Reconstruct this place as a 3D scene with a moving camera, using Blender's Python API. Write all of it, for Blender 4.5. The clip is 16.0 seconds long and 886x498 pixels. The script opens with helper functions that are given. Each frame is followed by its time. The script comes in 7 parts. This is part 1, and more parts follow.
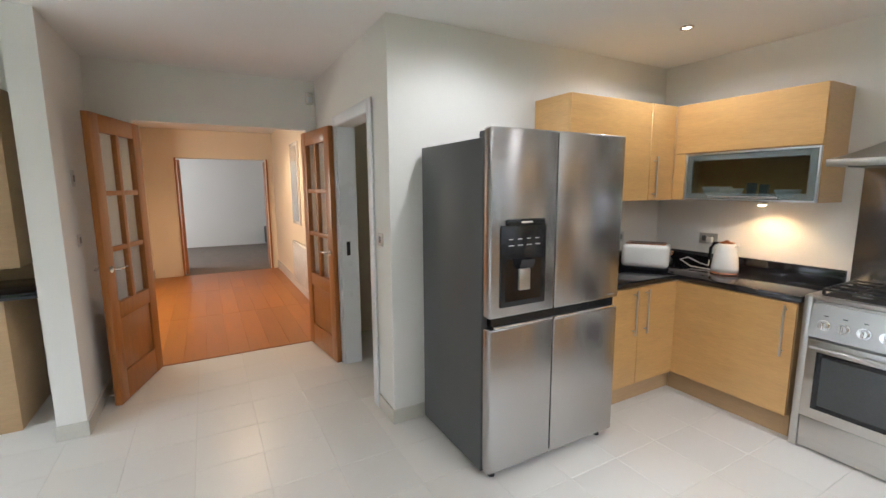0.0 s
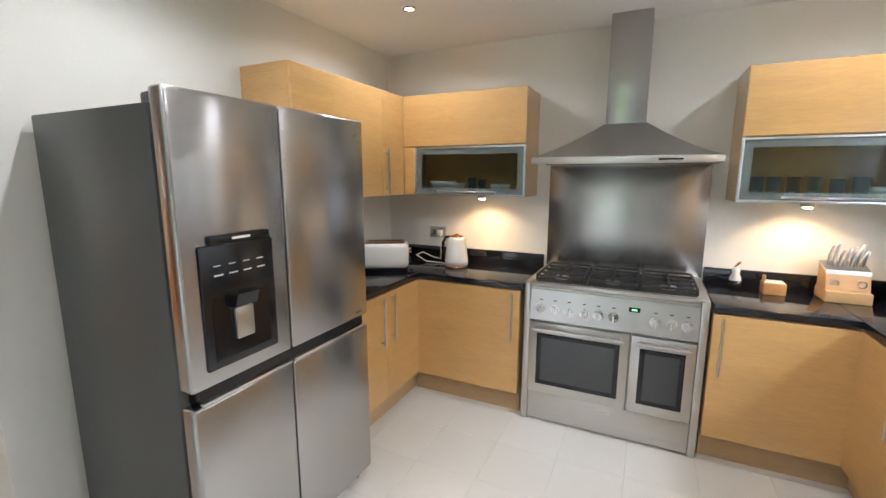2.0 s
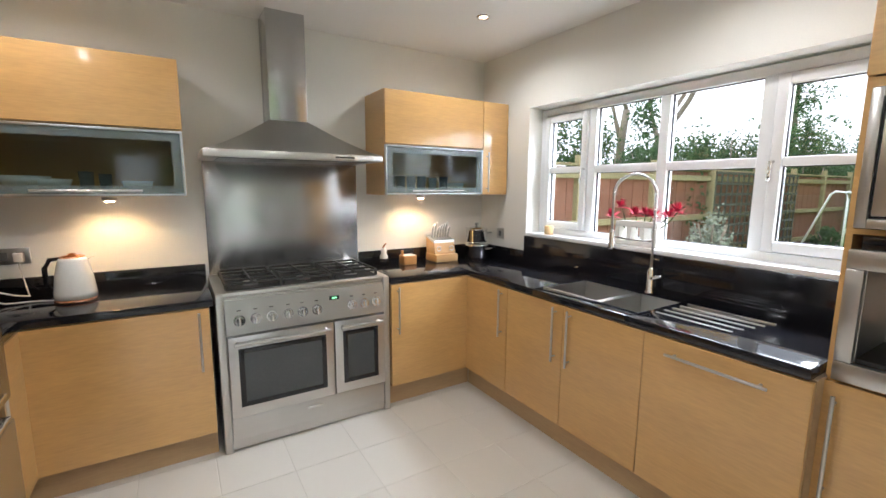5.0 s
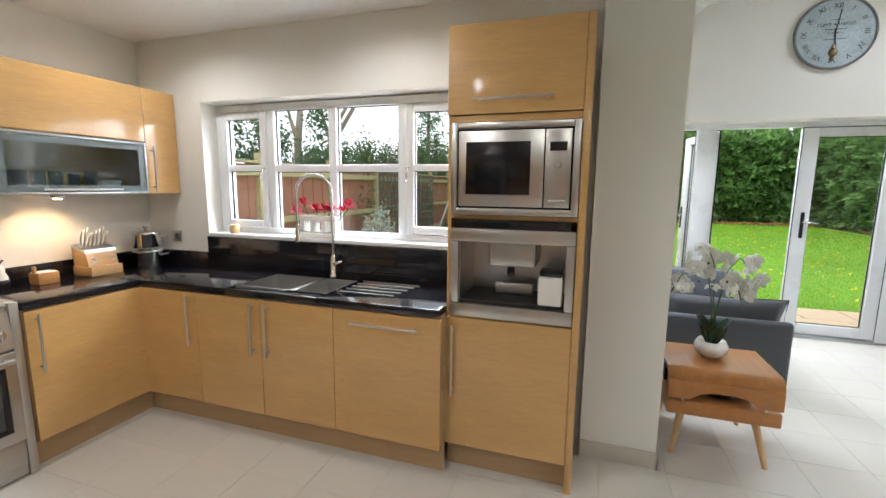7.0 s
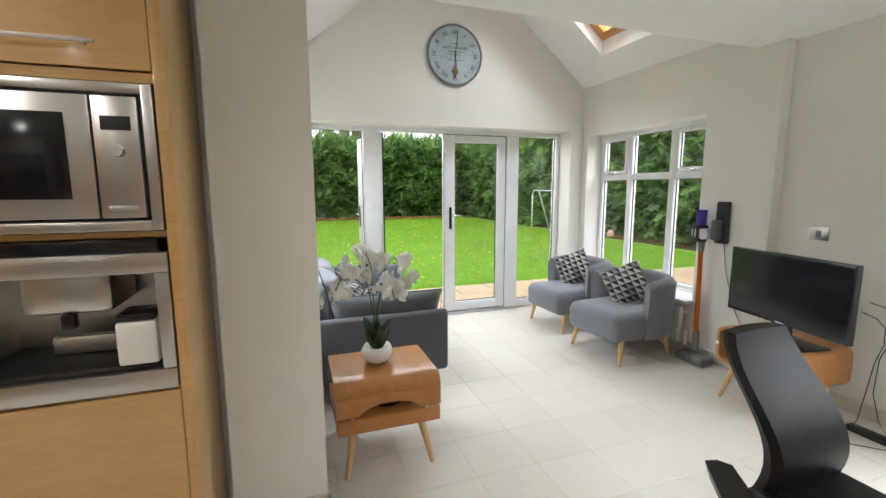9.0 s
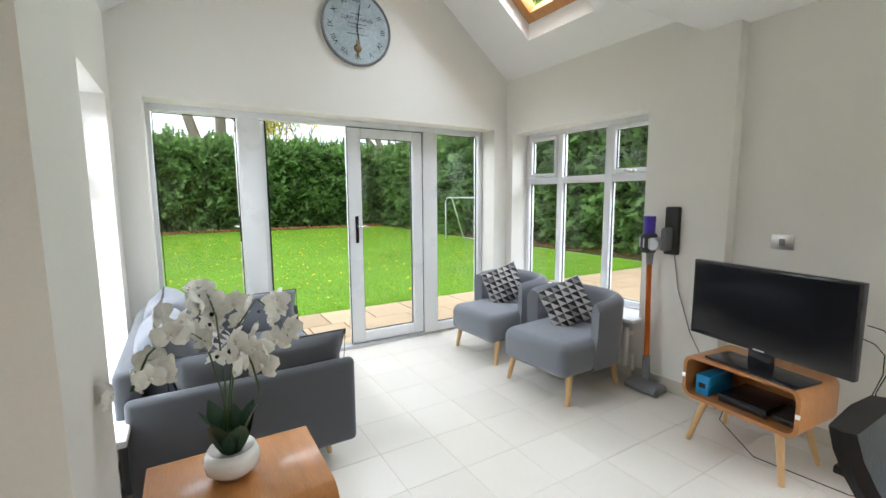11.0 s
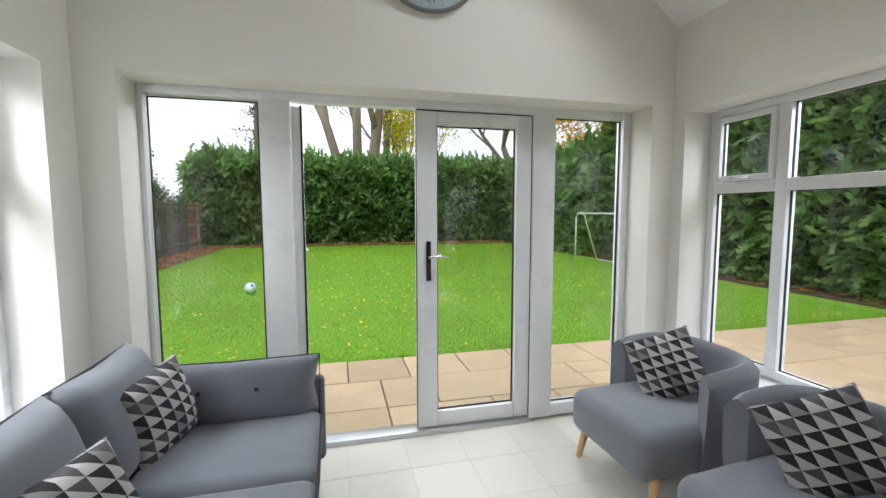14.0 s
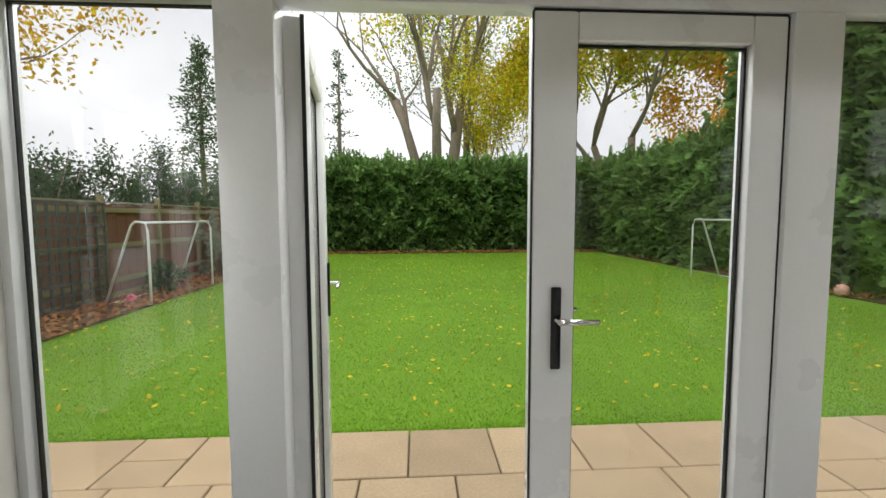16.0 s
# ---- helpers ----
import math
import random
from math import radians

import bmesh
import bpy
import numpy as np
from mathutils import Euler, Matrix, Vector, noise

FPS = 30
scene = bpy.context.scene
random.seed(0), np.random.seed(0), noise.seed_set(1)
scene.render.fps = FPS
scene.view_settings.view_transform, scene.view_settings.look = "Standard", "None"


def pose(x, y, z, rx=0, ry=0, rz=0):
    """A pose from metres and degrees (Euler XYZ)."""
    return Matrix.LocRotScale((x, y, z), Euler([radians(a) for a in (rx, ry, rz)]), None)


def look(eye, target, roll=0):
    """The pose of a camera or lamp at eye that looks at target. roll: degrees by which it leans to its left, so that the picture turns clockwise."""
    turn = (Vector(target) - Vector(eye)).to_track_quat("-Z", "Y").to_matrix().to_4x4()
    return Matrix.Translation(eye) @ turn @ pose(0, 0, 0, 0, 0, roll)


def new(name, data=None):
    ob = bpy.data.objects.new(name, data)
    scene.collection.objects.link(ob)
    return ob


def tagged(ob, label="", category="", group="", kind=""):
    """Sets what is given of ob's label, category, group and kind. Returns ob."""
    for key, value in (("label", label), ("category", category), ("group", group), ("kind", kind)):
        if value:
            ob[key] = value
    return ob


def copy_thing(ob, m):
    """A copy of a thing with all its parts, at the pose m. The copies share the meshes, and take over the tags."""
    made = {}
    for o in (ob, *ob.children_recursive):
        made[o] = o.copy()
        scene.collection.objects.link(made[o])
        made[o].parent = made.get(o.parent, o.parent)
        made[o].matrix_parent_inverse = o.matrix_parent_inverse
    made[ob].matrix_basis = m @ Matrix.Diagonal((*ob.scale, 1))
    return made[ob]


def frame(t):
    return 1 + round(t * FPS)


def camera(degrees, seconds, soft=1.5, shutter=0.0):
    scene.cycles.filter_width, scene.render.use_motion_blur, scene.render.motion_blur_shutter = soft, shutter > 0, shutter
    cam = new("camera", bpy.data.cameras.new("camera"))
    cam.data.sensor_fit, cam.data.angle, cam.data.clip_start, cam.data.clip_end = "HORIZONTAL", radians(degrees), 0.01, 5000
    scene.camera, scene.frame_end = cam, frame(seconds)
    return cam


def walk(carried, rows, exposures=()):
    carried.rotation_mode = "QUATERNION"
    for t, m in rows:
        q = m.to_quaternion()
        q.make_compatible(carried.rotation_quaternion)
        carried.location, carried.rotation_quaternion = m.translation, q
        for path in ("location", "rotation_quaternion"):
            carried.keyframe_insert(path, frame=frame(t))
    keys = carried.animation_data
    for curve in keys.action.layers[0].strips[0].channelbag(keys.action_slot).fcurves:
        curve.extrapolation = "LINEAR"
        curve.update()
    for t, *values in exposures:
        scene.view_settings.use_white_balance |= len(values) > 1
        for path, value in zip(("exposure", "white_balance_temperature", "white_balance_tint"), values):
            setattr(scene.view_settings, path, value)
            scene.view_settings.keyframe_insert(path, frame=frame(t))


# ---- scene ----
cam = camera(91.9, 16.0)
PATH = [
    (0, (0.462, 0.19, 1.562), (1.417, 1.924, 1.275), -0.3),
    (0.5, (0.519, 0.248, 1.569), (1.726, 1.815, 1.272), -0.2),
    (1, (0.601, 0.364, 1.57), (2.021, 1.74, 1.264), -0.2),
    (1.5, (0.728, 0.453, 1.563), (2.332, 1.606, 1.247), 0.0),
    (2, (0.868, 0.633, 1.588), (2.648, 1.483, 1.254), 0.1),
    (2.5, (0.978, 0.768, 1.562), (2.882, 1.29, 1.24), 0.2),
    (3, (1.086, 0.915, 1.574), (3.051, 1.084, 1.239), 0.4),
    (3.5, (1.091, 1.041, 1.544), (3.058, 0.867, 1.225), 0.4),
    (6, (0.875, 1.639, 1.509), (2.11, 0.094, 1.217), 0.6),
    (6.5, (0.878, 1.678, 1.533), (1.793, -0.076, 1.239), 0.7),
    (7, (0.809, 1.619, 1.52), (1.42, -0.263, 1.232), 0.6),
    (7.5, (0.742, 1.556, 1.529), (1.007, -0.406, 1.246), 0.6),
    (8, (0.637, 1.458, 1.515), (0.57, -0.523, 1.241), 0.2),
    (8.5, (0.518, 1.293, 1.491), (0.139, -0.654, 1.228), -0.2),
    (9, (0.451, 1.126, 1.511), (-0.202, -0.744, 1.234), -0.2),
    (9.5, (0.386, 0.905, 1.475), (-0.477, -0.879, 1.208), -0.3),
    (10, (0.324, 0.673, 1.488), (-0.7, -1.025, 1.223), -0.2),
    (12.5, (-0.388, -0.077, 1.468), (-1.334, -1.829, 1.279), -0.0),
    (13, (-0.567, -0.283, 1.475), (-1.364, -2.109, 1.293), -0.1),
    (13.5, (-0.663, -0.567, 1.458), (-1.296, -2.457, 1.284), -0.1),
    (14, (-0.725, -0.904, 1.488), (-1.203, -2.838, 1.317), -0.1),
    (14.5, (-0.799, -1.247, 1.472), (-1.146, -3.21, 1.312), -0.1),
    (15, (-0.852, -1.615, 1.48), (-1.109, -3.594, 1.338), -0.1),
    (15.5, (-0.838, -1.992, 1.485), (-1.033, -3.978, 1.35), -0.1),
    (16, (-0.873, -2.327, 1.515), (-0.991, -4.318, 1.37), -0.2),
]
walk(cam, [(t, look(eye, target, roll)) for t, eye, target, roll in PATH],
     [(0.0, 1.15, 5650, 10), (3.5, 1.1, 5850, 10), (7.0, 0.85, 6050, 10), (8.0, 0.8, 6250, 10), (9.0, 0.85, 6300, 10), (10.0, 0.9, 6150, 10), (13.0, 0.72, 6000, 10), (14.5, 0.22, 6350, 10), (16.0, -0.04, 6700, 10)])

# ---- world, sun, exposure ----
world = bpy.data.worlds.new("overcast_sky")
scene.world = world
world.use_nodes = True
wn, wl = world.node_tree.nodes, world.node_tree.links
bg = wn["Background"]
sky = wn.new("ShaderNodeTexSky")
sky.sky_type = "NISHITA"
sky.sun_disc = False
sky.sun_elevation, sky.sun_rotation = radians(70), radians(149)
hsv = wn.new("ShaderNodeHueSaturation")
hsv.inputs["Saturation"].default_value = 0.22
hsv.inputs["Value"].default_value = 1.0
wl.new(sky.outputs[0], hsv.inputs["Color"])
cloud_tc = wn.new("ShaderNodeTexCoord")
cloud = wn.new("ShaderNodeTexNoise")
cloud.inputs["Scale"].default_value, cloud.inputs["Detail"].default_value = 2.6, 6
wl.new(cloud_tc.outputs["Generated"], cloud.inputs["Vector"])
cloud_ramp = wn.new("ShaderNodeValToRGB")
cloud_ramp.color_ramp.elements[0].position, cloud_ramp.color_ramp.elements[1].position = 0.35, 0.62
cloud_ramp.color_ramp.elements[0].color, cloud_ramp.color_ramp.elements[1].color = (5.6, 5.9, 6.4, 1), (8.6, 8.7, 8.9, 1)
wl.new(cloud.outputs["Fac"], cloud_ramp.inputs[0])
sky_mix = wn.new("ShaderNodeMixRGB")
sky_mix.inputs[0].default_value = 0.75
wl.new(hsv.outputs[0], sky_mix.inputs[1])
wl.new(cloud_ramp.outputs[0], sky_mix.inputs[2])
wl.new(sky_mix.outputs[0], bg.inputs["Color"])
bg.inputs["Strength"].default_value = 0.15

sun = new("sun", bpy.data.lights.new("sun", "SUN"))
sun.data.energy, sun.data.angle, sun.data.color = 1.5, radians(40), (1.0, 0.96, 0.9)
sun.matrix_world = look((0, 0, 20), (-3, -5, 4))


def window_light(name, m, w, h, power, colour=(0.93, 0.97, 1.0)):
    ob = new(name, bpy.data.lights.new(name, "AREA"))
    ob.data.shape, ob.data.size, ob.data.size_y, ob.data.energy, ob.data.color = "RECTANGLE", w, h, power, colour
    ob.matrix_world = m
    return ob


def spot_bulb(name, x, y, z, power, target, angle=100, colour=(1.0, 0.62, 0.28)):
    ob = new(name, bpy.data.lights.new(name, "SPOT"))
    ob.data.energy, ob.data.color, ob.data.spot_size, ob.data.spot_blend, ob.data.shadow_soft_size = power, colour, radians(angle), 0.6, 0.02
    ob.matrix_world = look((x, y, z), target)
    return ob


# unseen area lamps added outside the windows to boost their daylight
window_light("sky_fill_garden_doors", look((-1.2, -4.35, 2.95), (-1.2, -1.2, 0.3)), 3.4, 1.1, 65)
window_light("sky_fill_west_window", look((-3.75, -2.5, 2.75), (-1.2, -2.5, 0.4)), 1.7, 0.9, 45)
window_light("sky_fill_east_window", look((1.35, -2.6, 2.6), (-2.9, -1.0, 0.9)), 1.5, 0.9, 120)
window_light("sky_fill_kitchen_window", look((2.45, -1.75, 2.75), (2.45, 1.0, 0.6)), 2.0, 0.8, 110)
window_light("sky_fill_roof_window", look((-2.55, -2.43, 3.75), (-1.5, -2.43, 2.0)), 0.9, 0.9, 40)
window_light("sky_fill_dining_window", look((-3.85, 1.7, 2.75), (-0.6, 1.7, 0.6)), 2.2, 1.0, 260)
# fill lamps added out of sight in hall and far room, no window there
window_light("hall_fill", look((-1.3, 6.3, 1.6), (1.5, 6.3, 0.8)), 1.0, 1.2, 22, (1, 0.86, 0.68))
window_light("far_room_fill", look((-2.4, 11, 1.5), (2, 11, 1.2)), 1.6, 1.4, 36, (1, 0.97, 0.93))
spot_bulb("cabinet_bulb_a", 3.87, 1.75, 1.415, 6.0, (3.99, 1.75, 0.9), 130)
spot_bulb("cabinet_bulb_b", 3.87, -0.16, 1.415, 6.0, (3.99, -0.16, 0.9), 130)
spot_bulb("hood_bulb_a", 3.82, 1.05, 1.655, 0.5, (3.95, 1.05, 0.9), 110, (1, 0.8, 0.55))
spot_bulb("hood_bulb_b", 3.82, 0.55, 1.655, 0.5, (3.95, 0.55, 0.9), 110, (1, 0.8, 0.55))
DOWNLIGHTS = [(3.26, 2.0), (3.27, -0.28), (3.35, 1.3), (1.9, 2.0), (1.9, 0.85), (1.9, -0.28), (0.5, 1.4)]
for dx, dy in DOWNLIGHTS[:2] + DOWNLIGHTS[3:]:
    spot_bulb("downlight_bulb", dx, dy, 2.545, 8 if dx < 1 else 12, (dx, dy, 0), 165, (1, 0.95, 0.88))
# warm spot added to brighten the hall, it has no fitting
spot_bulb("hall_spot_fill", 0.8, 6.8, 2.5, 45, (0.8, 6.8, 0), 150, (1, 0.66, 0.36))


# ---- materials ----
def mat(name, colour, rough=0.5, metal=0.0, var=0.12, scale=6.0, fine=90.0, bump=0.05, stretch=(1, 1, 1), coat=0.0, spec=0.5,
        island=0.0, objrand=0.0, rvar=0.1, sheen=0.0, trans=0.0):
    m = bpy.data.materials.new(name)
    m.use_nodes = True
    n, l = m.node_tree.nodes, m.node_tree.links
    p = n["Principled BSDF"]
    p.inputs["Metallic"].default_value = metal
    p.inputs["Specular IOR Level"].default_value = spec
    p.inputs["Coat Weight"].default_value = coat
    p.inputs["Coat Roughness"].default_value = 0.08
    p.inputs["Sheen Weight"].default_value = sheen
    p.inputs["Transmission Weight"].default_value = trans
    tc, mp = n.new("ShaderNodeTexCoord"), n.new("ShaderNodeMapping")
    mp.inputs["Scale"].default_value = stretch
    l.new(tc.outputs["Object"], mp.inputs["Vector"])
    a, b = n.new("ShaderNodeTexNoise"), n.new("ShaderNodeTexNoise")
    a.inputs["Scale"].default_value, a.inputs["Detail"].default_value = scale, 5
    b.inputs["Scale"].default_value, b.inputs["Detail"].default_value = fine, 4
    for q in (a, b):
        l.new(mp.outputs[0], q.inputs["Vector"])
    add = n.new("ShaderNodeMath")
    add.operation = "ADD"
    l.new(a.outputs["Fac"], add.inputs[0])
    l.new(b.outputs["Fac"], add.inputs[1])
    rng = n.new("ShaderNodeMapRange")
    rng.inputs["From Min"].default_value, rng.inputs["From Max"].default_value = 0.6, 1.4
    rng.inputs["To Min"].default_value, rng.inputs["To Max"].default_value = 1 - var, 1 + var
    l.new(add.outputs[0], rng.inputs["Value"])
    val = rng.outputs[0]
    for amount, node, out in ((island, "ShaderNodeNewGeometry", "Random Per Island"), (objrand, "ShaderNodeObjectInfo", "Random")):
        if amount:
            g, r2, mu = n.new(node), n.new("ShaderNodeMapRange"), n.new("ShaderNodeMath")
            r2.inputs["To Min"].default_value, r2.inputs["To Max"].default_value = 1 - amount, 1 + amount
            l.new(g.outputs[out], r2.inputs["Value"])
            mu.operation = "MULTIPLY"
            l.new(val, mu.inputs[0])
            l.new(r2.outputs[0], mu.inputs[1])
            val = mu.outputs[0]
    mul = n.new("ShaderNodeVectorMath")
    mul.operation = "SCALE"
    mul.inputs[0].default_value = colour
    l.new(val, mul.inputs["Scale"])
    l.new(mul.outputs[0], p.inputs["Base Color"])
    rr = n.new("ShaderNodeMapRange")
    rr.inputs["To Min"].default_value, rr.inputs["To Max"].default_value = max(0.02, rough - rvar * rough), min(1, rough + rvar * rough)
    l.new(a.outputs["Fac"], rr.inputs["Value"])
    l.new(rr.outputs[0], p.inputs["Roughness"])
    if bump:
        bp = n.new("ShaderNodeBump")
        bp.inputs["Strength"].default_value, bp.inputs["Distance"].default_value = bump, 0.01
        l.new(b.outputs["Fac"], bp.inputs["Height"])
        l.new(bp.outputs[0], p.inputs["Normal"])
    return m


def glass_mat(name, rough=0.0, colour=(1, 1, 1), clear=0.97):
    """Thin pane: mostly see-through with a glossy film."""
    m = bpy.data.materials.new(name)
    m.use_nodes = True
    n, l = m.node_tree.nodes, m.node_tree.links
    n.remove(n["Principled BSDF"])
    tr, gl, mx, lw = n.new("ShaderNodeBsdfTransparent"), n.new("ShaderNodeBsdfGlossy"), n.new("ShaderNodeMixShader"), n.new("ShaderNodeLayerWeight")
    pw, ad = n.new("ShaderNodeMath"), n.new("ShaderNodeMath")
    tr.inputs[0].default_value = (*[c * clear for c in colour], 1)
    gl.inputs["Roughness"].default_value = rough
    lw.inputs["Blend"].default_value = 0.5
    pw.operation, ad.operation = "POWER", "MULTIPLY_ADD"
    pw.inputs[1].default_value = 4
    ad.inputs[1].default_value, ad.inputs[2].default_value = 0.6, 0.03
    l.new(lw.outputs["Facing"], pw.inputs[0])
    l.new(pw.outputs[0], ad.inputs[0])
    l.new(ad.outputs[0], mx.inputs[0])
    l.new(tr.outputs[0], mx.inputs[1])
    l.new(gl.outputs[0], mx.inputs[2])
    l.new(mx.outputs[0], n["Material Output"].inputs[0])
    return m


def glow_mat(name, colour, strength):
    m = bpy.data.materials.new(name)
    m.use_nodes = True
    p = m.node_tree.nodes["Principled BSDF"]
    p.inputs["Emission Color"].default_value = (*colour, 1)
    p.inputs["Emission Strength"].default_value = strength
    return m


WALL = mat("wall_paint", (0.78, 0.76, 0.71), 0.75, var=0.03, scale=1.5, fine=160, bump=0.04)
CEIL = mat("ceiling_paint", (0.82, 0.81, 0.78), 0.85, var=0.02, scale=1.0, fine=160, bump=0.03)
HALLP = mat("hall_paint", (0.72, 0.62, 0.47), 0.8, var=0.04, scale=1.5, bump=0.03)
TILE = mat("porcelain_tile", (0.66, 0.62, 0.56), 0.32, var=0.014, scale=2, fine=30, bump=0.0, objrand=0.03, rvar=0.08)
TILE_J = mat("porcelain_tile_joined", (0.66, 0.62, 0.56), 0.32, var=0.014, scale=2, fine=30, bump=0.0, island=0.03, rvar=0.08)
for tm in (TILE, TILE_J):
    # one continuous marbling over the whole floor
    tn_ = tm.node_tree
    tn_.links.new(tn_.nodes.new("ShaderNodeNewGeometry").outputs["Position"], tn_.nodes["Mapping"].inputs["Vector"])
GROUT = mat("grout", (0.60, 0.56, 0.50), 0.9, var=0.15, scale=8, bump=0.2)
SKIRT = mat("skirting_tile", (0.56, 0.53, 0.46), 0.35, var=0.05, scale=3, bump=0.02)
MAPLE = mat("maple_veneer", (0.60, 0.355, 0.125), 0.3, var=0.10, scale=2.0, fine=16, bump=0.012, stretch=(1, 1, 7), coat=0.7)
MAPLE_H = mat("maple_veneer_horizontal", (0.60, 0.355, 0.125), 0.3, var=0.10, scale=2.0, fine=16, bump=0.012, stretch=(1, 1, 9), coat=0.7)
MAPLE_D = mat("maple_plinth", (0.46, 0.31, 0.16), 0.5, var=0.10, scale=2, fine=16, bump=0.02, stretch=(1, 1, 9))
STEEL = mat("brushed_steel", (0.58, 0.565, 0.54), 0.3, 1.0, var=0.02, scale=2, fine=40, bump=0.003, stretch=(1, 1, 30), rvar=0.08)
STEEL_V = mat("brushed_steel_vertical", (0.50, 0.495, 0.495), 0.24, 1.0, var=0.02, scale=2, fine=40, bump=0.004, stretch=(24, 24, 1), rvar=0.08)
sv_ = STEEL_V.node_tree
sv_.nodes["Principled BSDF"].inputs["Anisotropic"].default_value = 0.7
sv_.nodes["Principled BSDF"].inputs["Anisotropic Rotation"].default_value = 0.25
tg_ = sv_.nodes.new("ShaderNodeTangent")
tg_.direction_type, tg_.axis = "RADIAL", "Z"
sv_.links.new(tg_.outputs[0], sv_.nodes["Principled BSDF"].inputs["Tangent"])
CHROME = mat("chrome", (0.8, 0.8, 0.8), 0.1, 1.0, var=0.03, bump=0.0)
FRIDGE_SIDE = mat("grey_fridge_side", (0.11, 0.115, 0.115), 0.42, 0.3, var=0.06, fine=220, bump=0.03)
GRANITE = mat("black_granite", (0.010, 0.010, 0.013), 0.09, var=0.5, scale=120, fine=420, bump=0.0, spec=0.6)
BLACKP = mat("black_plastic", (0.012, 0.012, 0.014), 0.2, var=0.2, bump=0.0)
BLACKM = mat("black_iron", (0.018, 0.017, 0.016), 0.55, var=0.3, fine=180, bump=0.15)
SCREEN = mat("dark_screen", (0.008, 0.008, 0.01), 0.13, var=0.1, bump=0.0)
OVENGLASS = mat("oven_glass", (0.035, 0.04, 0.042), 0.1, var=0.15, bump=0.0, spec=0.8)
DISPLAY = glow_mat("green_digits", (0.1, 0.9, 0.25), 1.0)
OAK = mat("oak_door", (0.34, 0.122, 0.025), 0.38, var=0.22, scale=3, fine=30, bump=0.04, stretch=(8, 8, 1), coat=0.15)
OAKFLOOR = mat("oak_floor", (0.36, 0.125, 0.012), 0.34, var=0.16, scale=2, fine=20, bump=0.03, stretch=(8, 1, 1), objrand=0.10)
UPVC = mat("white_upvc", (0.80, 0.81, 0.82), 0.28, var=0.025, scale=2, bump=0.0)
GASKET = mat("rubber_gasket", (0.012, 0.012, 0.014), 0.6, var=0.2, bump=0.0)
GLASS = glass_mat("window_glass")
FROST = mat("frosted_glass", (0.45, 0.55, 0.56), 0.22, var=0.05, bump=0.01, trans=0.75)
ALU = mat("aluminium", (0.62, 0.64, 0.66), 0.35, 1.0, var=0.04, bump=0.0)
WHITE = mat("white_gloss", (0.78, 0.75, 0.70), 0.22, var=0.04, bump=0.0, coat=0.4)
COPPER = mat("copper_trim", (0.72, 0.36, 0.22), 0.25, 1.0, var=0.06, bump=0.0)
GREYP = mat("grey_plastic", (0.16, 0.165, 0.17), 0.4, var=0.1, bump=0.02)
CARPET = mat("grey_carpet", (0.22, 0.18, 0.15), 0.95, var=0.2, fine=300, bump=0.5)
BULB = glow_mat("lit_bulb", (1.0, 0.66, 0.34), 70)
BULB_W = glow_mat("lit_downlight", (1.0, 0.85, 0.65), 3)


# ---- builders ----
def box(bm, x0, x1, y0, y1, z0, z1, bevel=0.0, seg=2):
    m = Matrix.Translation(((x0 + x1) / 2, (y0 + y1) / 2, (z0 + z1) / 2)) @ Matrix.Diagonal((abs(x1 - x0), abs(y1 - y0), abs(z1 - z0), 1))
    vs = bmesh.ops.create_cube(bm, size=1, matrix=m)["verts"]
    if bevel:
        es = {e for v in vs for e in v.link_edges}
        bmesh.ops.bevel(bm, geom=list(es), offset=bevel, segments=seg, affect="EDGES", profile=0.5)
    return bm


def bx(*a, **k):
    return box(bmesh.new(), *a, **k)


def cyl(bm, p, q, r0, r1=None, seg=16, cap=True):
    p, q = Vector(p), Vector(q)
    d = q - p
    rot = d.to_track_quat("Z", "Y").to_matrix().to_4x4()
    bmesh.ops.create_cone(bm, cap_ends=cap, segments=seg, radius1=r0, radius2=r0 if r1 is None else r1, depth=d.length,
                          matrix=Matrix.Translation((p + q) / 2) @ rot)
    return bm


def cy(*a, **k):
    return cyl(bmesh.new(), *a, **k)


def ball(bm, c, r, scale=(1, 1, 1), seg=20, rings=12):
    bmesh.ops.create_uvsphere(bm, u_segments=seg, v_segments=rings, radius=r, matrix=Matrix.Translation(c) @ Matrix.Diagonal((*scale, 1)))
    return bm


def tube(bm, pts, r, seg=8):
    """A round rod along a list of points."""
    rings, n = [], len(pts)
    for i, p in enumerate(pts):
        p = Vector(p)
        d = (Vector(pts[min(i + 1, n - 1)]) - Vector(pts[max(i - 1, 0)])).normalized()
        ref = Vector((0, 0, 1)) if abs(d.z) < 0.9 else Vector((1, 0, 0))
        u = d.cross(ref).normalized()
        v = d.cross(u)
        rad = r[i] if isinstance(r, (list, tuple)) else r
        rings.append([bm.verts.new(p + rad * (math.cos(2 * math.pi * k / seg) * u + math.sin(2 * math.pi * k / seg) * v)) for k in range(seg)])
    for a, b in zip(rings, rings[1:]):
        for k in range(seg):
            bm.faces.new((a[k], a[(k + 1) % seg], b[(k + 1) % seg], b[k]))
    bm.faces.new(rings[0][::-1])
    bm.faces.new(rings[-1])
    return bm


def arc(c, r, a0, a1, n, u=(1, 0, 0), v=(0, 0, 1)):
    c, u, v = Vector(c), Vector(u), Vector(v)
    return [c + r * (math.cos(radians(a0 + (a1 - a0) * i / n)) * u + math.sin(radians(a0 + (a1 - a0) * i / n)) * v) for i in range(n + 1)]


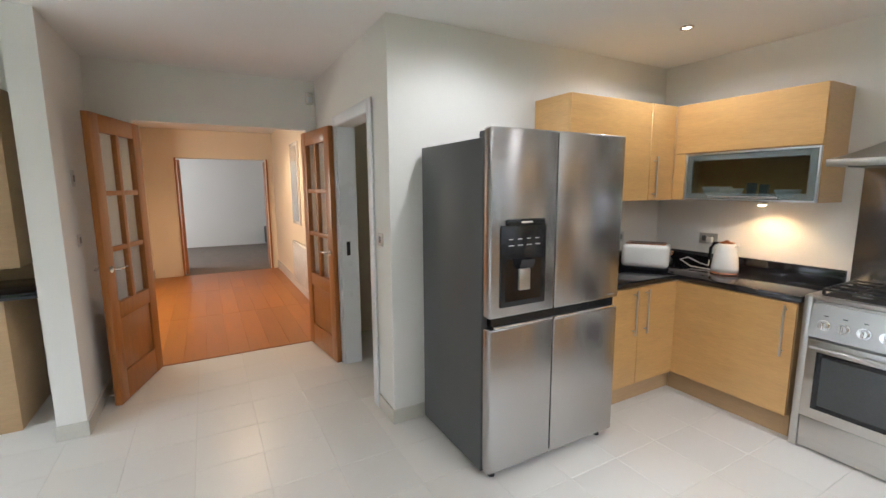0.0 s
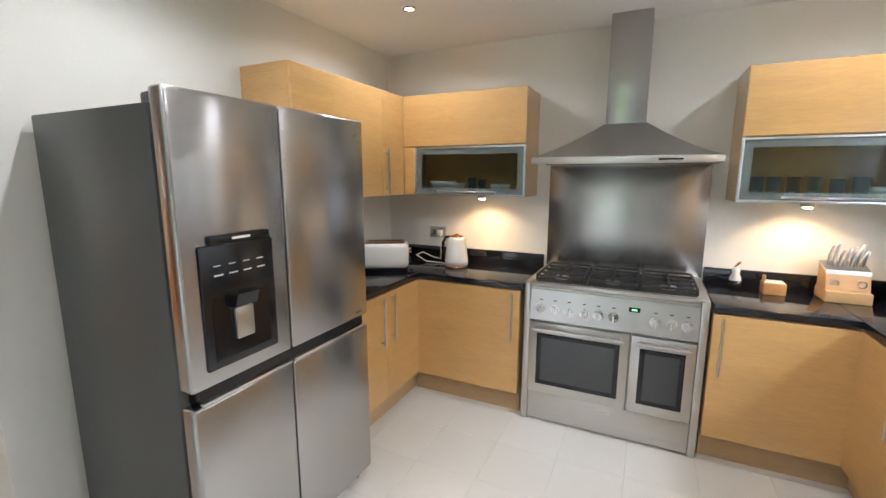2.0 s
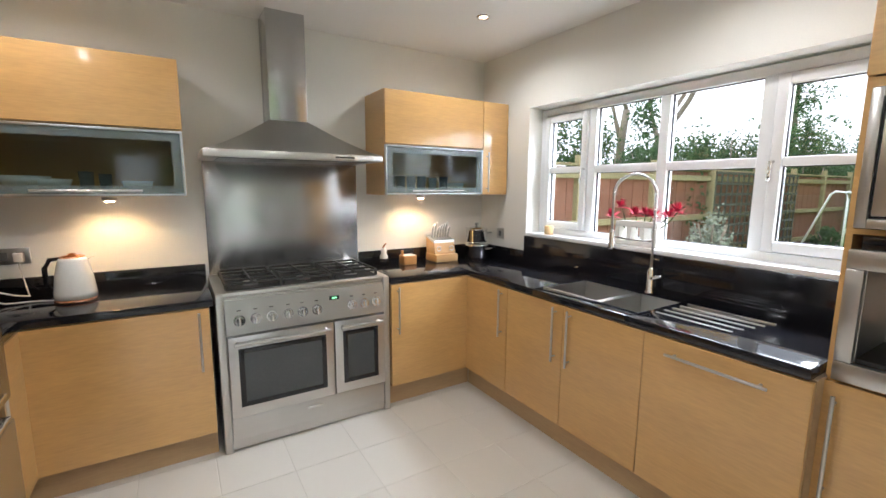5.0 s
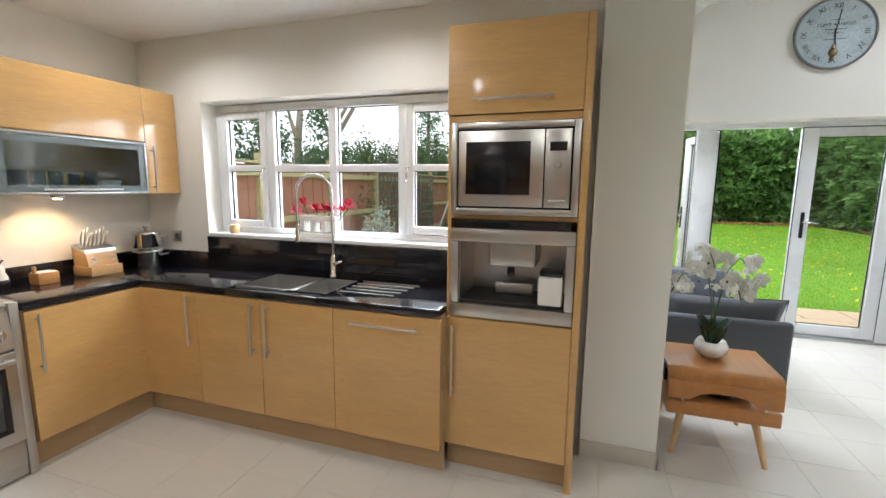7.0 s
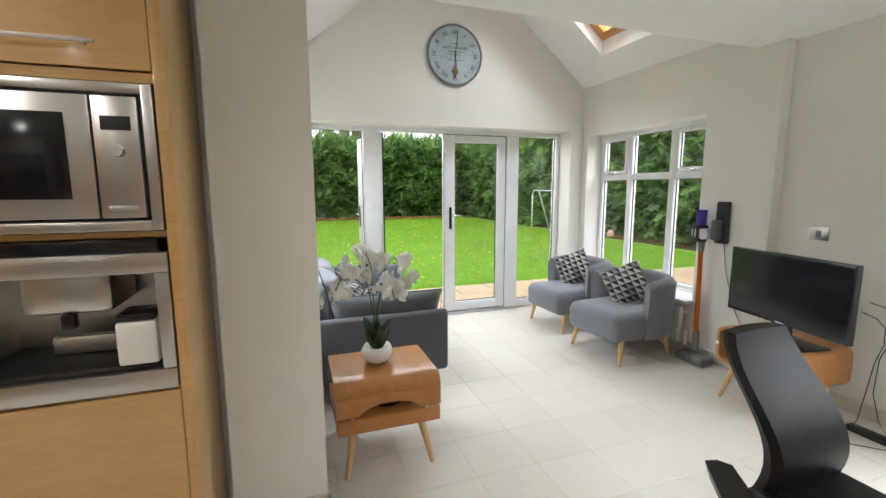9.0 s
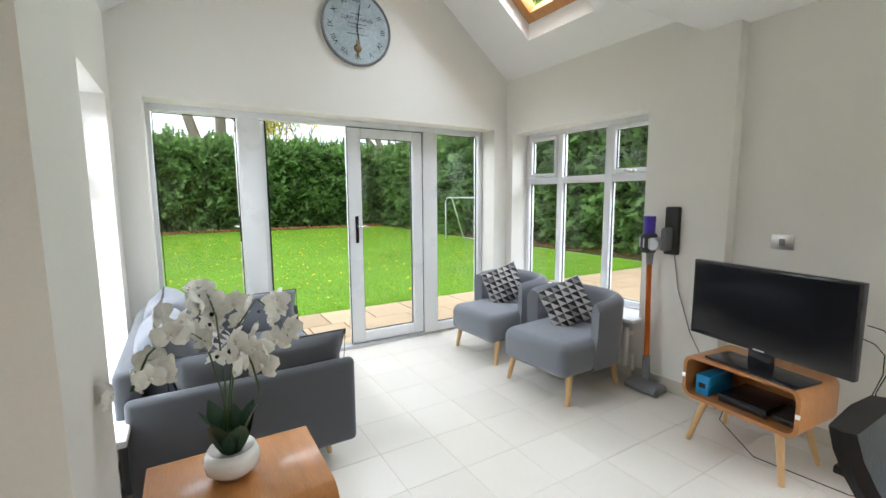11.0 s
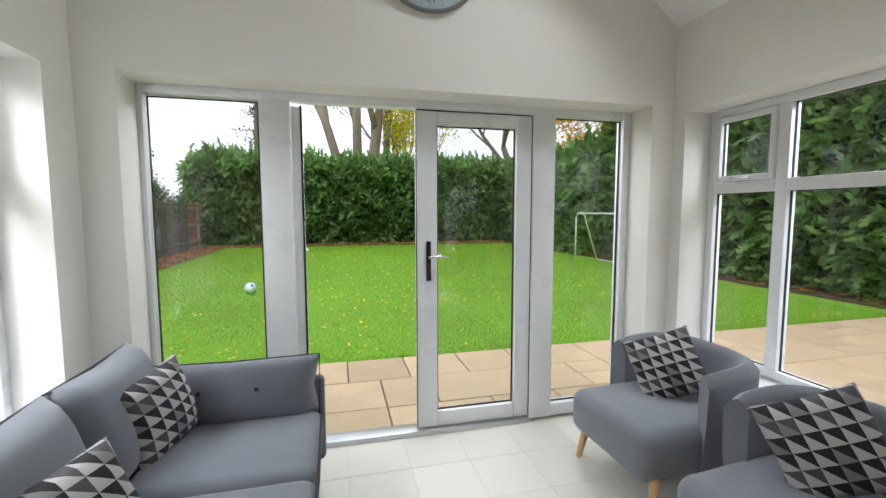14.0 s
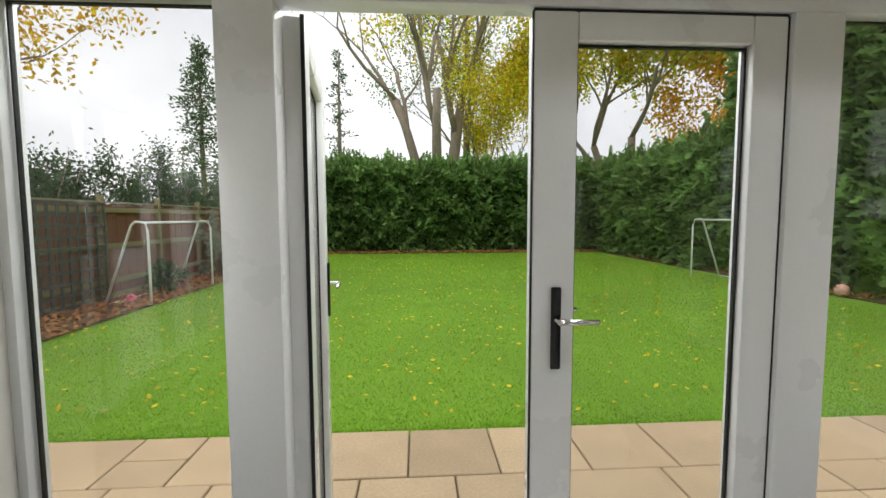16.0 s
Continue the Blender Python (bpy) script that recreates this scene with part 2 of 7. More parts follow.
def lathe(bm, profile, seg=24, c=(0, 0, 0)):
    rings = [[bm.verts.new((c[0] + r * math.cos(2 * math.pi * k / seg), c[1] + r * math.sin(2 * math.pi * k / seg), c[2] + z)) for k in range(seg)]
             for r, z in profile]
    for a, b in zip(rings, rings[1:]):
        for k in range(seg):
            bm.faces.new((a[k], a[(k + 1) % seg], b[(k + 1) % seg], b[k]))
    bm.faces.new(rings[0][::-1])
    bm.faces.new(rings[-1])
    return bm


def extrude_outline(bm, pts, depth_vec):
    """A flat outline pushed along a vector."""
    a = [bm.verts.new(Vector(p)) for p in pts]
    b = [bm.verts.new(Vector(p) + Vector(depth_vec)) for p in pts]
    n = len(a)
    bm.faces.new(a[::-1])
    bm.faces.new(b)
    for i in range(n):
        bm.faces.new((a[i], a[(i + 1) % n], b[(i + 1) % n], b[i]))
    bmesh.ops.recalc_face_normals(bm, faces=bm.faces[:])
    return bm


def pillow(bm, w, h, d, n=12, m=Matrix.Identity(4), power=0.45):
    """A stuffed cushion, w wide (x), h high (z), d thick (y)."""
    grid = {}
    for side in (1, -1):
        for i in range(n + 1):
            for j in range(n + 1):
                u, v = 2 * i / n - 1, 2 * j / n - 1
                edge = max(0.0, (1 - u * u) * (1 - v * v))
                if edge == 0 and side == -1:
                    continue
                pinch = 1 - 0.07 * (1 - abs(u * v)) * max(abs(u), abs(v)) ** 4
                p = Vector((u * w / 2 * pinch, side * d / 2 * edge ** power, v * h / 2 * pinch))
                p.y += 0.006 * noise.noise(Vector((u * 3, v * 3, side * 4.0))) * (1 if edge else 0)
                grid[side, i, j] = bm.verts.new(m @ p)
    def g(side, i, j):
        return grid.get((side, i, j)) or grid[1, i, j]
    for side in (1, -1):
        for i in range(n):
            for j in range(n):
                q = (g(side, i, j), g(side, i + 1, j), g(side, i + 1, j + 1), g(side, i, j + 1))
                bm.faces.new(q if side == -1 else q[::-1])
    return bm


def mesh_of(name, bm, material, smooth=True):
    me = bpy.data.meshes.new(name)
    if smooth:
        for f in bm.faces:
            f.smooth = True
        for e in bm.edges:
            if len(e.link_faces) == 2 and e.calc_face_angle(0) > radians(38):
                e.smooth = False
    bm.to_mesh(me)
    bm.free()
    me.materials.append(material)
    return me


def part(name, bm, material, parent, label=""):
    ob = new(name, mesh_of(name, bm, material))
    ob.parent = parent
    return tagged(ob, label)


def thing(name, label, category, m=Matrix.Identity(4), group="", kind=""):
    ob = new(name)
    ob.empty_display_size = 0.1
    ob.matrix_world = m
    return tagged(ob, label, category, group, kind)


def solid(name, bm, material, label, category, m=Matrix.Identity(4), kind="", group=""):
    ob = new(name, mesh_of(name, bm, material))
    ob.matrix_world = m
    return tagged(ob, label, category, group, kind)


def struct(name, bm, material, label=""):
    return solid(name, bm, material, label, "", kind="structure")


# ---- structure ----
H, HW = 2.57, 0.14
bm = bmesh.new()
box(bm, 4.08, 4.28, -1.2, 2.88, -0.1, H)
struct("wall_east", bm, WALL, "white painted kitchen wall behind the range cooker")
bm = bmesh.new()
box(bm, 1.46, 4.08, 2.68, 2.80, -0.1, H)
struct("wall_north", bm, WALL, "white painted wall behind the fridge")
# side wall with the doorway beside the fridge
bm = bmesh.new()
box(bm, 1.46, 1.60, 2.80, 3.02, -0.1, H)
box(bm, 1.46, 1.60, 3.82, 4.55, -0.1, H)
box(bm, 1.46, 1.60, 3.02, 3.82, 2.06, H)
struct("wall_side_passage", bm, WALL, "white painted wall with a doorway")
bm = bmesh.new()
box(bm, -0.45, -0.02, 4.55, 4.67, -0.1, H)
box(bm, 1.36, 1.74, 4.55, 4.67, -0.1, H)
box(bm, -0.02, 1.36, 4.55, 4.67, 2.11, H)
struct("wall_hall", bm, WALL, "white wall with a wide double-door opening")
bm = bmesh.new()
box(bm, -0.45, -0.30, 3.52, 4.55, -0.1, H)
struct("wall_stub_west", bm, WALL, "white painted wall stub beside the oak door")
bm = bmesh.new()
box(bm, -3.25, -0.45, 4.40, 4.55, -0.1, H)
struct("wall_dining_north", bm, WALL, "plain white dining wall")
bm = bmesh.new()
box(bm, -3.25, -3.05, -1.12, 0.6, -0.1, H)
box(bm, -3.25, -3.05, 2.8, 4.40, -0.1, H)
# wall below and above the opening of the invented dining window
box(bm, -3.25, -3.05, 0.6, 2.8, -0.1, 0.7)
box(bm, -3.25, -3.05, 0.6, 2.8, 2.1, H)
struct("wall_west", bm, WALL, "white painted wall behind the television")
# south kitchen wall with the window opening
bm = bmesh.new()
box(bm, 3.49, 4.08, -1.2, -0.90, -0.1, H)
box(bm, 0.715, 1.44, -1.2, -0.90, -0.1, H)
box(bm, 1.44, 3.49, -1.2, -0.90, -0.1, 1.13)
box(bm, 1.44, 3.49, -1.2, -0.90, 2.11, H)
struct("wall_south_kitchen", bm, WALL, "white kitchen wall with a deep window reveal")
bm = bmesh.new()
box(bm, 0.36, 0.715, -1.35, -0.79, -0.1, H)
box(bm, 0.715, 0.757, -0.898, -0.79, -0.1, H)
struct("wall_pier", bm, WALL, "white painted wall pier between kitchen and garden room")
# garden room
RX0, RX1, RY, EAVE, SLOPE = -2.95, 0.50, -3.40, 2.70, 0.80
RIDX = (RX0 + RX1) / 2
RIDZ = EAVE + SLOPE * (RIDX - RX0)
WY0, WY1, WZ0, WZ1 = -3.30, -1.72, 0.50, 2.14
for name, xa, xb, lab in (("wall_garden_room_west", RX0 - 0.3, RX0, "white wall with a tall garden window"),
                          ("wall_garden_room_east", RX1, RX1 + 0.3, "white wall with a window beside the sofa")):
    bm = bmesh.new()
    far = -1.12 if xa < -1 else -1.35
    w0, w1 = (WY0, WY1) if xa < -1 else (-3.17, -1.75)
    box(bm, xa, xb, -3.7, w0, -0.1, EAVE)
    box(bm, xa, xb, w1, far, -0.1, EAVE)
    box(bm, xa, xb, w0, w1, -0.1, WZ0)
    box(bm, xa, xb, w0, w1, WZ1, EAVE)
    struct(name, bm, WALL, lab)
OX0, OX1, OZ = -2.78, 0.32, 2.19
bm = bmesh.new()
box(bm, RX0, OX0, -3.7, RY, -0.1, EAVE)
box(bm, OX1, RX1, -3.7, RY, -0.1, EAVE)
box(bm, OX0, OX1, -3.7, RY, OZ, EAVE)
extrude_outline(bm, [(RX0, RY, EAVE), (RX1, RY, EAVE), (RIDX, RY, RIDZ)], (0, -0.3, 0))
struct("wall_garden_doors", bm, WALL, "white gable wall over the glazed garden doors")
bm = extrude_outline(bmesh.new(), [(RX0 - 0.3, -1.35, H + 0.004), (RX1 + 0.3, -1.35, H + 0.004), (RX1 + 0.3, -1.35, EAVE), (RIDX, -1.35, RIDZ), (RX0 - 0.3, -1.35, EAVE)], (0, 0.12, 0))
struct("wall_gable_inner", bm, WALL, "white gable closing the vaulted ceiling")


def slope_piece(bm, xa, xb, ya, yb, side, thick=0.16):
    """Part of the roof slope between two x and two y; side -1 is the western slope."""
    def z(x):
        return EAVE + SLOPE * ((x - RX0) if side < 0 else (RX1 - x))
    extrude_outline(bm, [(xa, ya, z(xa)), (xb, ya, z(xb)), (xb, ya, z(xb) + thick), (xa, ya, z(xa) + thick)], (0, yb - ya, 0))


SK = (-2.70, -1.95, -2.80, -2.06)
bm = bmesh.new()
slope_piece(bm, RX0 - 0.3, SK[0], -3.9, -1.23, -1)
slope_piece(bm, SK[1], RIDX, -3.9, -1.23, -1)
slope_piece(bm, SK[0], SK[1], -3.9, SK[2], -1)
slope_piece(bm, SK[0], SK[1], SK[3], -1.23, -1)
slope_piece(bm, RIDX, RX1 + 0.3, -3.9, -1.23, 1)
struct("ceiling_vaulted", bm, CEIL, "white vaulted ceiling with a roof window")
bm = bmesh.new()
box(bm, 0.715, 4.28, -1.2, 2.8, H, H + 0.15)
box(bm, -3.25, 0.715, -1.35, 4.67, H, H + 0.15)
box(bm, 0.715, 1.74, 2.8, 4.67, H, H + 0.15)
struct("ceiling", bm, CEIL, "white flat plaster ceiling")

# floor bed under the tiles, patio level outside is lower
bm = bmesh.new()
box(bm, -3.05, 4.08, -3.7, 4.40, -0.12, -0.0018)
box(bm, -0.30, 1.46, 4.40, 4.57, -0.12, -0.0018)
box(bm, 1.46, 3.2, 2.68, 4.67, -0.12, -0.0018)
floor_ob = struct("floor", bm, GROUT, "pale cream square porcelain tiles with thin grout")

# hall, room beyond, side room
bm = bmesh.new()
box(bm, -1.5, 1.74, 4.57, 9.05, -0.12, -0.006)
hall_floor = struct("floor_hall", bm, OAKFLOOR, "orange-brown oak plank hall floor")
bm = bmesh.new()
box(bm, -2.5, 4.0, 9.05, 13.2, -0.12, 0.004)
struct("floor_far_room", bm, CARPET, "grey-brown carpet in the far room")
bm = bmesh.new()
box(bm, 1.64, 1.78, 4.67, 9.05, -0.1, 2.57)
box(bm, -0.55, -0.40, 8.14, 9.05, -0.1, 2.57)
box(bm, -1.6, -0.40, 8.0, 8.14, -0.1, 2.57)
box(bm, -1.65, -1.5, 4.67, 8.0, -0.1, 2.57)
box(bm, -1.5, -0.45, 4.55, 4.67, -0.1, 2.57)
box(bm, -0.40, 0.06, 9.05, 9.17, -0.1, 2.57)
box(bm, 1.51, 1.78, 9.05, 9.17, -0.1, 2.57)
box(bm, 0.06, 1.51, 9.05, 9.17, 2.08, 2.57)
struct("wall_hall_passage", bm, HALLP, "warm cream painted hall walls")
bm = bmesh.new()
box(bm, -2.6, 4.1, 13.2, 13.35, -0.1, 2.57)
box(bm, -2.65, -2.5, 9.17, 13.2, -0.1, 2.57)
box(bm, 4.0, 4.15, 9.17, 13.2, -0.1, 2.57)
box(bm, 1.78, 4.1, 9.05, 9.17, -0.1, 2.57)
box(bm, -2.6, -0.4, 9.05, 9.17, -0.1, 2.57)
struct("wall_far_room", bm, WALL, "white walls of the far room")
bm = bmesh.new()
box(bm, -2.7, 4.2, 4.67, 13.4, 2.575, 2.7)
struct("ceiling_hall", bm, CEIL, "white hall ceiling")
bm = bmesh.new()
box(bm, 3.2, 3.3, 2.8, 4.75, -0.1, H)
box(bm, 1.74, 3.2, 4.6, 4.75, -0.1, H)
box(bm, 1.6, 3.3, 2.8, 4.75, H + 0.16, H + 0.25)
struct("wall_side_room", bm, HALLP, "dim plain walls of the side room")

# skirting
def skirt(name, *runs):
    bm = bmesh.new()
    for r in runs:
        box(bm, *r, 0.0, 0.10, bevel=0.003, seg=1)
    struct(name, bm, SKIRT, "pale tile skirting")


skirt("baseboard", (1.448, 1.70, 2.668, 2.68), (1.448, 1.46, 2.668, 3.0), (-0.30, -0.288, 3.508, 4.5), (-0.46, -0.288, 3.508, 3.52),
      (0.348, 0.757, -0.79, -0.778), (0.348, 0.36, -1.35, -0.778), (-3.05, -3.038, -1.1, 4.4), (RX0, RX0 + 0.012, -3.4, -1.12),
      (-3.05, RX0 + 0.012, -1.12, -1.108), (RX1 - 0.012, RX1, -3.4, -1.36))
bm = bmesh.new()
for r in ((1.63, 1.64, 4.7, 9.05), (-0.41, -0.395, 8.14, 9.05), (-1.5, -0.40, 7.985, 8.0)):
    box(bm, *r, 0, 0.16, bevel=0.003, seg=1)
struct("trim", bm, WHITE, "white hall skirting board")
# door lining of the side passage
lining = thing("door_frame_side", "white painted door lining of the side passage", "door frame", kind="structure")
part("architrave", bx(1.44, 1.455, 2.94, 3.02, 0.0, 2.14, bevel=0.004), UPVC, lining)
part("architrave", bx(1.44, 1.455, 3.82, 3.90, 0.0, 2.14, bevel=0.004), UPVC, lining)
part("architrave", bx(1.44, 1.455, 3.022, 3.818, 2.06, 2.14, bevel=0.004), UPVC, lining)
part("jamb", bx(1.456, 1.604, 3.022, 3.045, 0.0, 2.058), UPVC, lining)
part("jamb", bx(1.456, 1.604, 3.795, 3.818, 0.0, 2.058), UPVC, lining)
part("strike_plate", bx(1.50, 1.53, 3.788, 3.794, 0.98, 1.10), BLACKM, lining)


# ---- windows and garden doors ----
def frame_rect(bm, x0, x1, z0, z1, w, y0, y1, bev=0.006):
    box(bm, x0, x0 + w, y0, y1, z0, z1, bevel=bev)
    box(bm, x1 - w, x1, y0, y1, z0, z1, bevel=bev)
    box(bm, x0 + w, x1 - w, y0, y1, z0, z0 + w, bevel=bev)
    box(bm, x0 + w, x1 - w, y0, y1, z1 - w, z1, bevel=bev)


def pane(parent, x0, x1, z0, z1, y=0.0):
    ob = part("pane", bx(x0, x1, y - 0.004, y + 0.004, z0, z1), GLASS, parent, "clear double-glazed pane")
    ob.visible_shadow = False
    bm = bmesh.new()
    frame_rect(bm, x0 - 0.002, x1 + 0.002, z0 - 0.002, z1 + 0.002, 0.006, y - 0.007, y + 0.007, 0)
    part("gasket", bm, GASKET, ob)
    return ob


def lever(parent, x, z, y, side=1, plate=True):
    """Door handle at (x, z) on the face y; side is the way that the lever points."""
    if plate:
        part("handle_plate", bx(x - 0.016, x + 0.016, y, y + 0.012, z - 0.16, z + 0.10, bevel=0.005), BLACKP, parent, "black handle plate")
    bm = cy((x, y, z), (x, y + 0.055, z), 0.010, seg=12)
    tube(bm, [(x, y + 0.05, z), (x + side * 0.03, y + 0.056, z), (x + side * 0.12, y + 0.05, z - 0.002)], [0.010, 0.010, 0.008])
    part("lever", bm, CHROME, parent, "polished chrome lever")


# glazed garden screen: local x east, local y towards the room
GD = thing("window_garden_screen", "white plastic framed glazed garden screen", "window", pose(0, -3.66, 0), kind="structure")
bm = bmesh.new()
box(bm, OX0 - 0.0, OX0 + 0.055, -0.04, 0.04, 0.02, OZ, bevel=0.004)
box(bm, OX1 - 0.03, OX1, -0.04, 0.04, 0.02, OZ, bevel=0.004)
box(bm, OX0 + 0.055, OX1 - 0.03, -0.04, 0.04, OZ - 0.05, OZ, bevel=0.004)
part("outer_frame", bm, UPVC, GD)
for xa, xb in ((-0.47, -0.30), (-2.19, -2.025)):
    bm = bx(xa, xb, -0.05, 0.05, 0.02, OZ - 0.052, bevel=0.006)
    part("post", bm, UPVC, GD)
part("bottom_rail", bx(-0.298, OX1 - 0.03, -0.04, 0.04, 0.02, 0.11, bevel=0.004), UPVC, GD)
part("bottom_rail", bx(OX0 + 0.055, -2.192, -0.04, 0.04, 0.02, 0.11, bevel=0.004), UPVC, GD)
part("threshold", bx(-2.023, -0.472, -0.06, 0.06, -0.02, 0.035, bevel=0.006), ALU, GD, "grey aluminium threshold")
pane(GD, -0.29, OX1 - 0.04, 0.115, OZ - 0.06)
pane(GD, OX0 + 0.06, -2.20, 0.115, OZ - 0.06)


def garden_leaf(name, label, m):
    """Glazed door leaf, hinge at the origin, running along +x, 0.80 wide."""
    d = thing(name, label, "door", m, kind="structure")
    bm = bmesh.new()
    w, z0, z1 = 0.795, 0.04, 2.13
    box(bm, 0, 0.11, -0.035, 0.035, z0, z1, bevel=0.008)
    box(bm, w - 0.135, w, -0.035, 0.035, z0, z1, bevel=0.008)
    box(bm, 0.11, w - 0.135, -0.035, 0.035, z0, z0 + 0.105, bevel=0.008)
    box(bm, 0.11, w - 0.135, -0.035, 0.035, z1 - 0.085, z1, bevel=0.008)
    part("leaf_frame", bm, UPVC, d)
    pane(d, 0.115, w - 0.14, z0 + 0.11, z1 - 0.09)
    bm = bmesh.new()
    box(bm, -0.005, 0.0, 0.02, 0.032, z0, z1)
    box(bm, w, w + 0.004, 0.02, 0.032, z0, z1)
    box(bm, 0, w, 0.02, 0.032, z1, z1 + 0.006)
    part("seal", bm, GASKET, d, "dark rubber door seal")
    lever(d, w - 0.075, 1.20, 0.036, -1)
    bm2 = bx(w - 0.091, w - 0.059, -0.048, -0.036, 1.04, 1.30, bevel=0.005)
    part("handle_plate", bm2, BLACKP, d)
    bm2 = tube(bmesh.new(), [(w - 0.075, -0.04, 1.20), (w - 0.075, -0.09, 1.20), (w - 0.10, -0.096, 1.20), (w - 0.19, -0.09, 1.198)], 0.009)
    part("lever", bm2, CHROME, d)
    return d


garden_leaf("door_garden_closed", "closed white glazed garden door with chrome lever", pose(-2.02, -3.66, 0))
garden_leaf("door_garden_open", "white glazed garden door standing open outwards", pose(-0.50, -3.70, 0, 0, 0, 180 + 98) @ Matrix.Diagonal((1, -1, 1, 1)))


def casement(parent, x0, x1, z0, z1, y=0.0, w=0.045):
    bm = bmesh.new()
    frame_rect(bm, x0, x1, z0, z1, w, y - 0.028, y + 0.034)
    sash = part("sash", bm, UPVC, parent)
    pane(sash, x0 + w, x1 - w, z0 + w, z1 - w, y)


# west window of the garden room: local x runs north, y to the room
def room_window(name, label, m, length):
    w = thing(name, label, "window", m, kind="structure")
    z0, z1, zt, f = WZ0 + 0.02, WZ1, 1.64, 0.05
    bm = bmesh.new()
    frame_rect(bm, 0, length, z0, z1, f, -0.035, 0.035)
    a, b = length * 0.325, length * 0.69
    for c in (a, b):
        box(bm, c - 0.035, c + 0.035, -0.034, 0.034, z0 + f, z1 - f, bevel=0.005)
    box(bm, f, a - 0.035, -0.033, 0.033, zt - 0.035, zt + 0.035, bevel=0.005)
    box(bm, a + 0.035, b - 0.035, -0.033, 0.033, zt - 0.035, zt + 0.035, bevel=0.005)
    box(bm, b + 0.035, length - f, -0.033, 0.033, zt - 0.035, zt + 0.035, bevel=0.005)
    part("window_frame", bm, UPVC, w)
    cols = [(f, a - 0.035), (a + 0.035, b - 0.035), (b + 0.035, length - f)]
    for i, (c0, c1) in enumerate(cols):
        pane(w, c0, c1, z0 + f, zt - 0.035)
        if i == 1:
            pane(w, c0, c1, zt + 0.035, z1 - f)
        else:
            casement(w, c0 + 0.004, c1 - 0.004, zt + 0.04, z1 - f - 0.004, 0.012, 0.035)
            part("catch", tube(bmesh.new(), [((c0 + c1) / 2 - 0.06, 0.06, zt + 0.05), ((c0 + c1) / 2, 0.07, zt + 0.046), ((c0 + c1) / 2 + 0.06, 0.062, zt + 0.056)], 0.008), CHROME, w, "chrome window catch")
    part("window_sill", bx(-0.03, length + 0.03, 0.04, 0.36, z0 - 0.045, z0 - 0.012, bevel=0.008), UPVC, w)
    return w


room_window("window_garden_room_west", "tall white six-light window over the radiator", pose(RX0 - 0.24, WY1, 0, 0, 0, -90), WY1 - WY0)
room_window("window_garden_room_east", "tall white six-light window behind the sofa", pose(RX1 + 0.24, -3.17, 0, 0, 0, 90), 1.42)

# kitchen window: local x west, y to the room
KW = thing("window_kitchen", "white eight-light kitchen window with two opening casements", "window", pose(3.49, -1.07, 0, 0, 0, 180), kind="structure")
L, KZ0, KZ1, KT = 2.05, 1.15, 2.10, 1.64
# inward is local -y
bm = bmesh.new()
frame_rect(bm, 0.0, L, KZ0, KZ1, 0.05, -0.035, 0.035)
cuts = [0.49, 1.005, 1.53]
for c in cuts:
    box(bm, c - 0.03, c + 0.03, -0.034, 0.034, KZ0 + 0.05, KZ1 - 0.05, bevel=0.005)
box(bm, cuts[0] + 0.03, cuts[1] - 0.03, -0.033, 0.033, KT - 0.025, KT + 0.025, bevel=0.004)
box(bm, cuts[1] + 0.03, cuts[2] - 0.03, -0.033, 0.033, KT - 0.025, KT + 0.025, bevel=0.004)
part("window_frame", bm, UPVC, KW)
for c0, c1 in ((cuts[0] + 0.03, cuts[1] - 0.03), (cuts[1] + 0.03, cuts[2] - 0.03)):
    pane(KW, c0, c1, KZ0 + 0.05, KT - 0.025)
    pane(KW, c0, c1, KT + 0.025, KZ1 - 0.05)
for c0, c1, hx in ((0.055, cuts[0] - 0.034, cuts[0] - 0.05), (cuts[2] + 0.034, L - 0.055, cuts[2] + 0.05)):
    bm = bmesh.new()
    frame_rect(bm, c0, c1, KZ0 + 0.055, KZ1 - 0.055, 0.05, -0.05, 0.02)
    box(bm, c0 + 0.05, c1 - 0.05, -0.045, 0.016, KT - 0.022, KT + 0.022, bevel=0.004)
    sash = part("sash", bm, UPVC, KW)
    pane(sash, c0 + 0.05, c1 - 0.05, KZ0 + 0.105, KT - 0.022, -0.015)
    pane(sash, c0 + 0.05, c1 - 0.05, KT + 0.022, KZ1 - 0.105, -0.015)
    part("catch", tube(bmesh.new(), [(hx, -0.05, KT), (hx, -0.08, KT), (hx, -0.085, KT - 0.09)], 0.008), CHROME, KW, "small metal casement catch")
part("window_sill", bx(0, L, -0.165, -0.036, KZ0 - 0.018, KZ0 + 0.006, bevel=0.004), UPVC, KW)

# plain dining window behind the walk, invented to let daylight in
DW = thing("window_dining", "invented plain white framed dining window, out of view", "window", pose(-3.2, 0.6, 0, 0, 0, 90), kind="structure")
bm = bmesh.new()
frame_rect(bm, 0, 2.2, 0.7, 2.1, 0.06, -0.03, 0.03)
box(bm, 1.07, 1.13, -0.03, 0.03, 0.76, 2.04)
part("window_frame", bm, UPVC, DW)
pane(DW, 0.06, 1.07, 0.76, 2.04)
pane(DW, 1.13, 2.14, 0.76, 2.04)

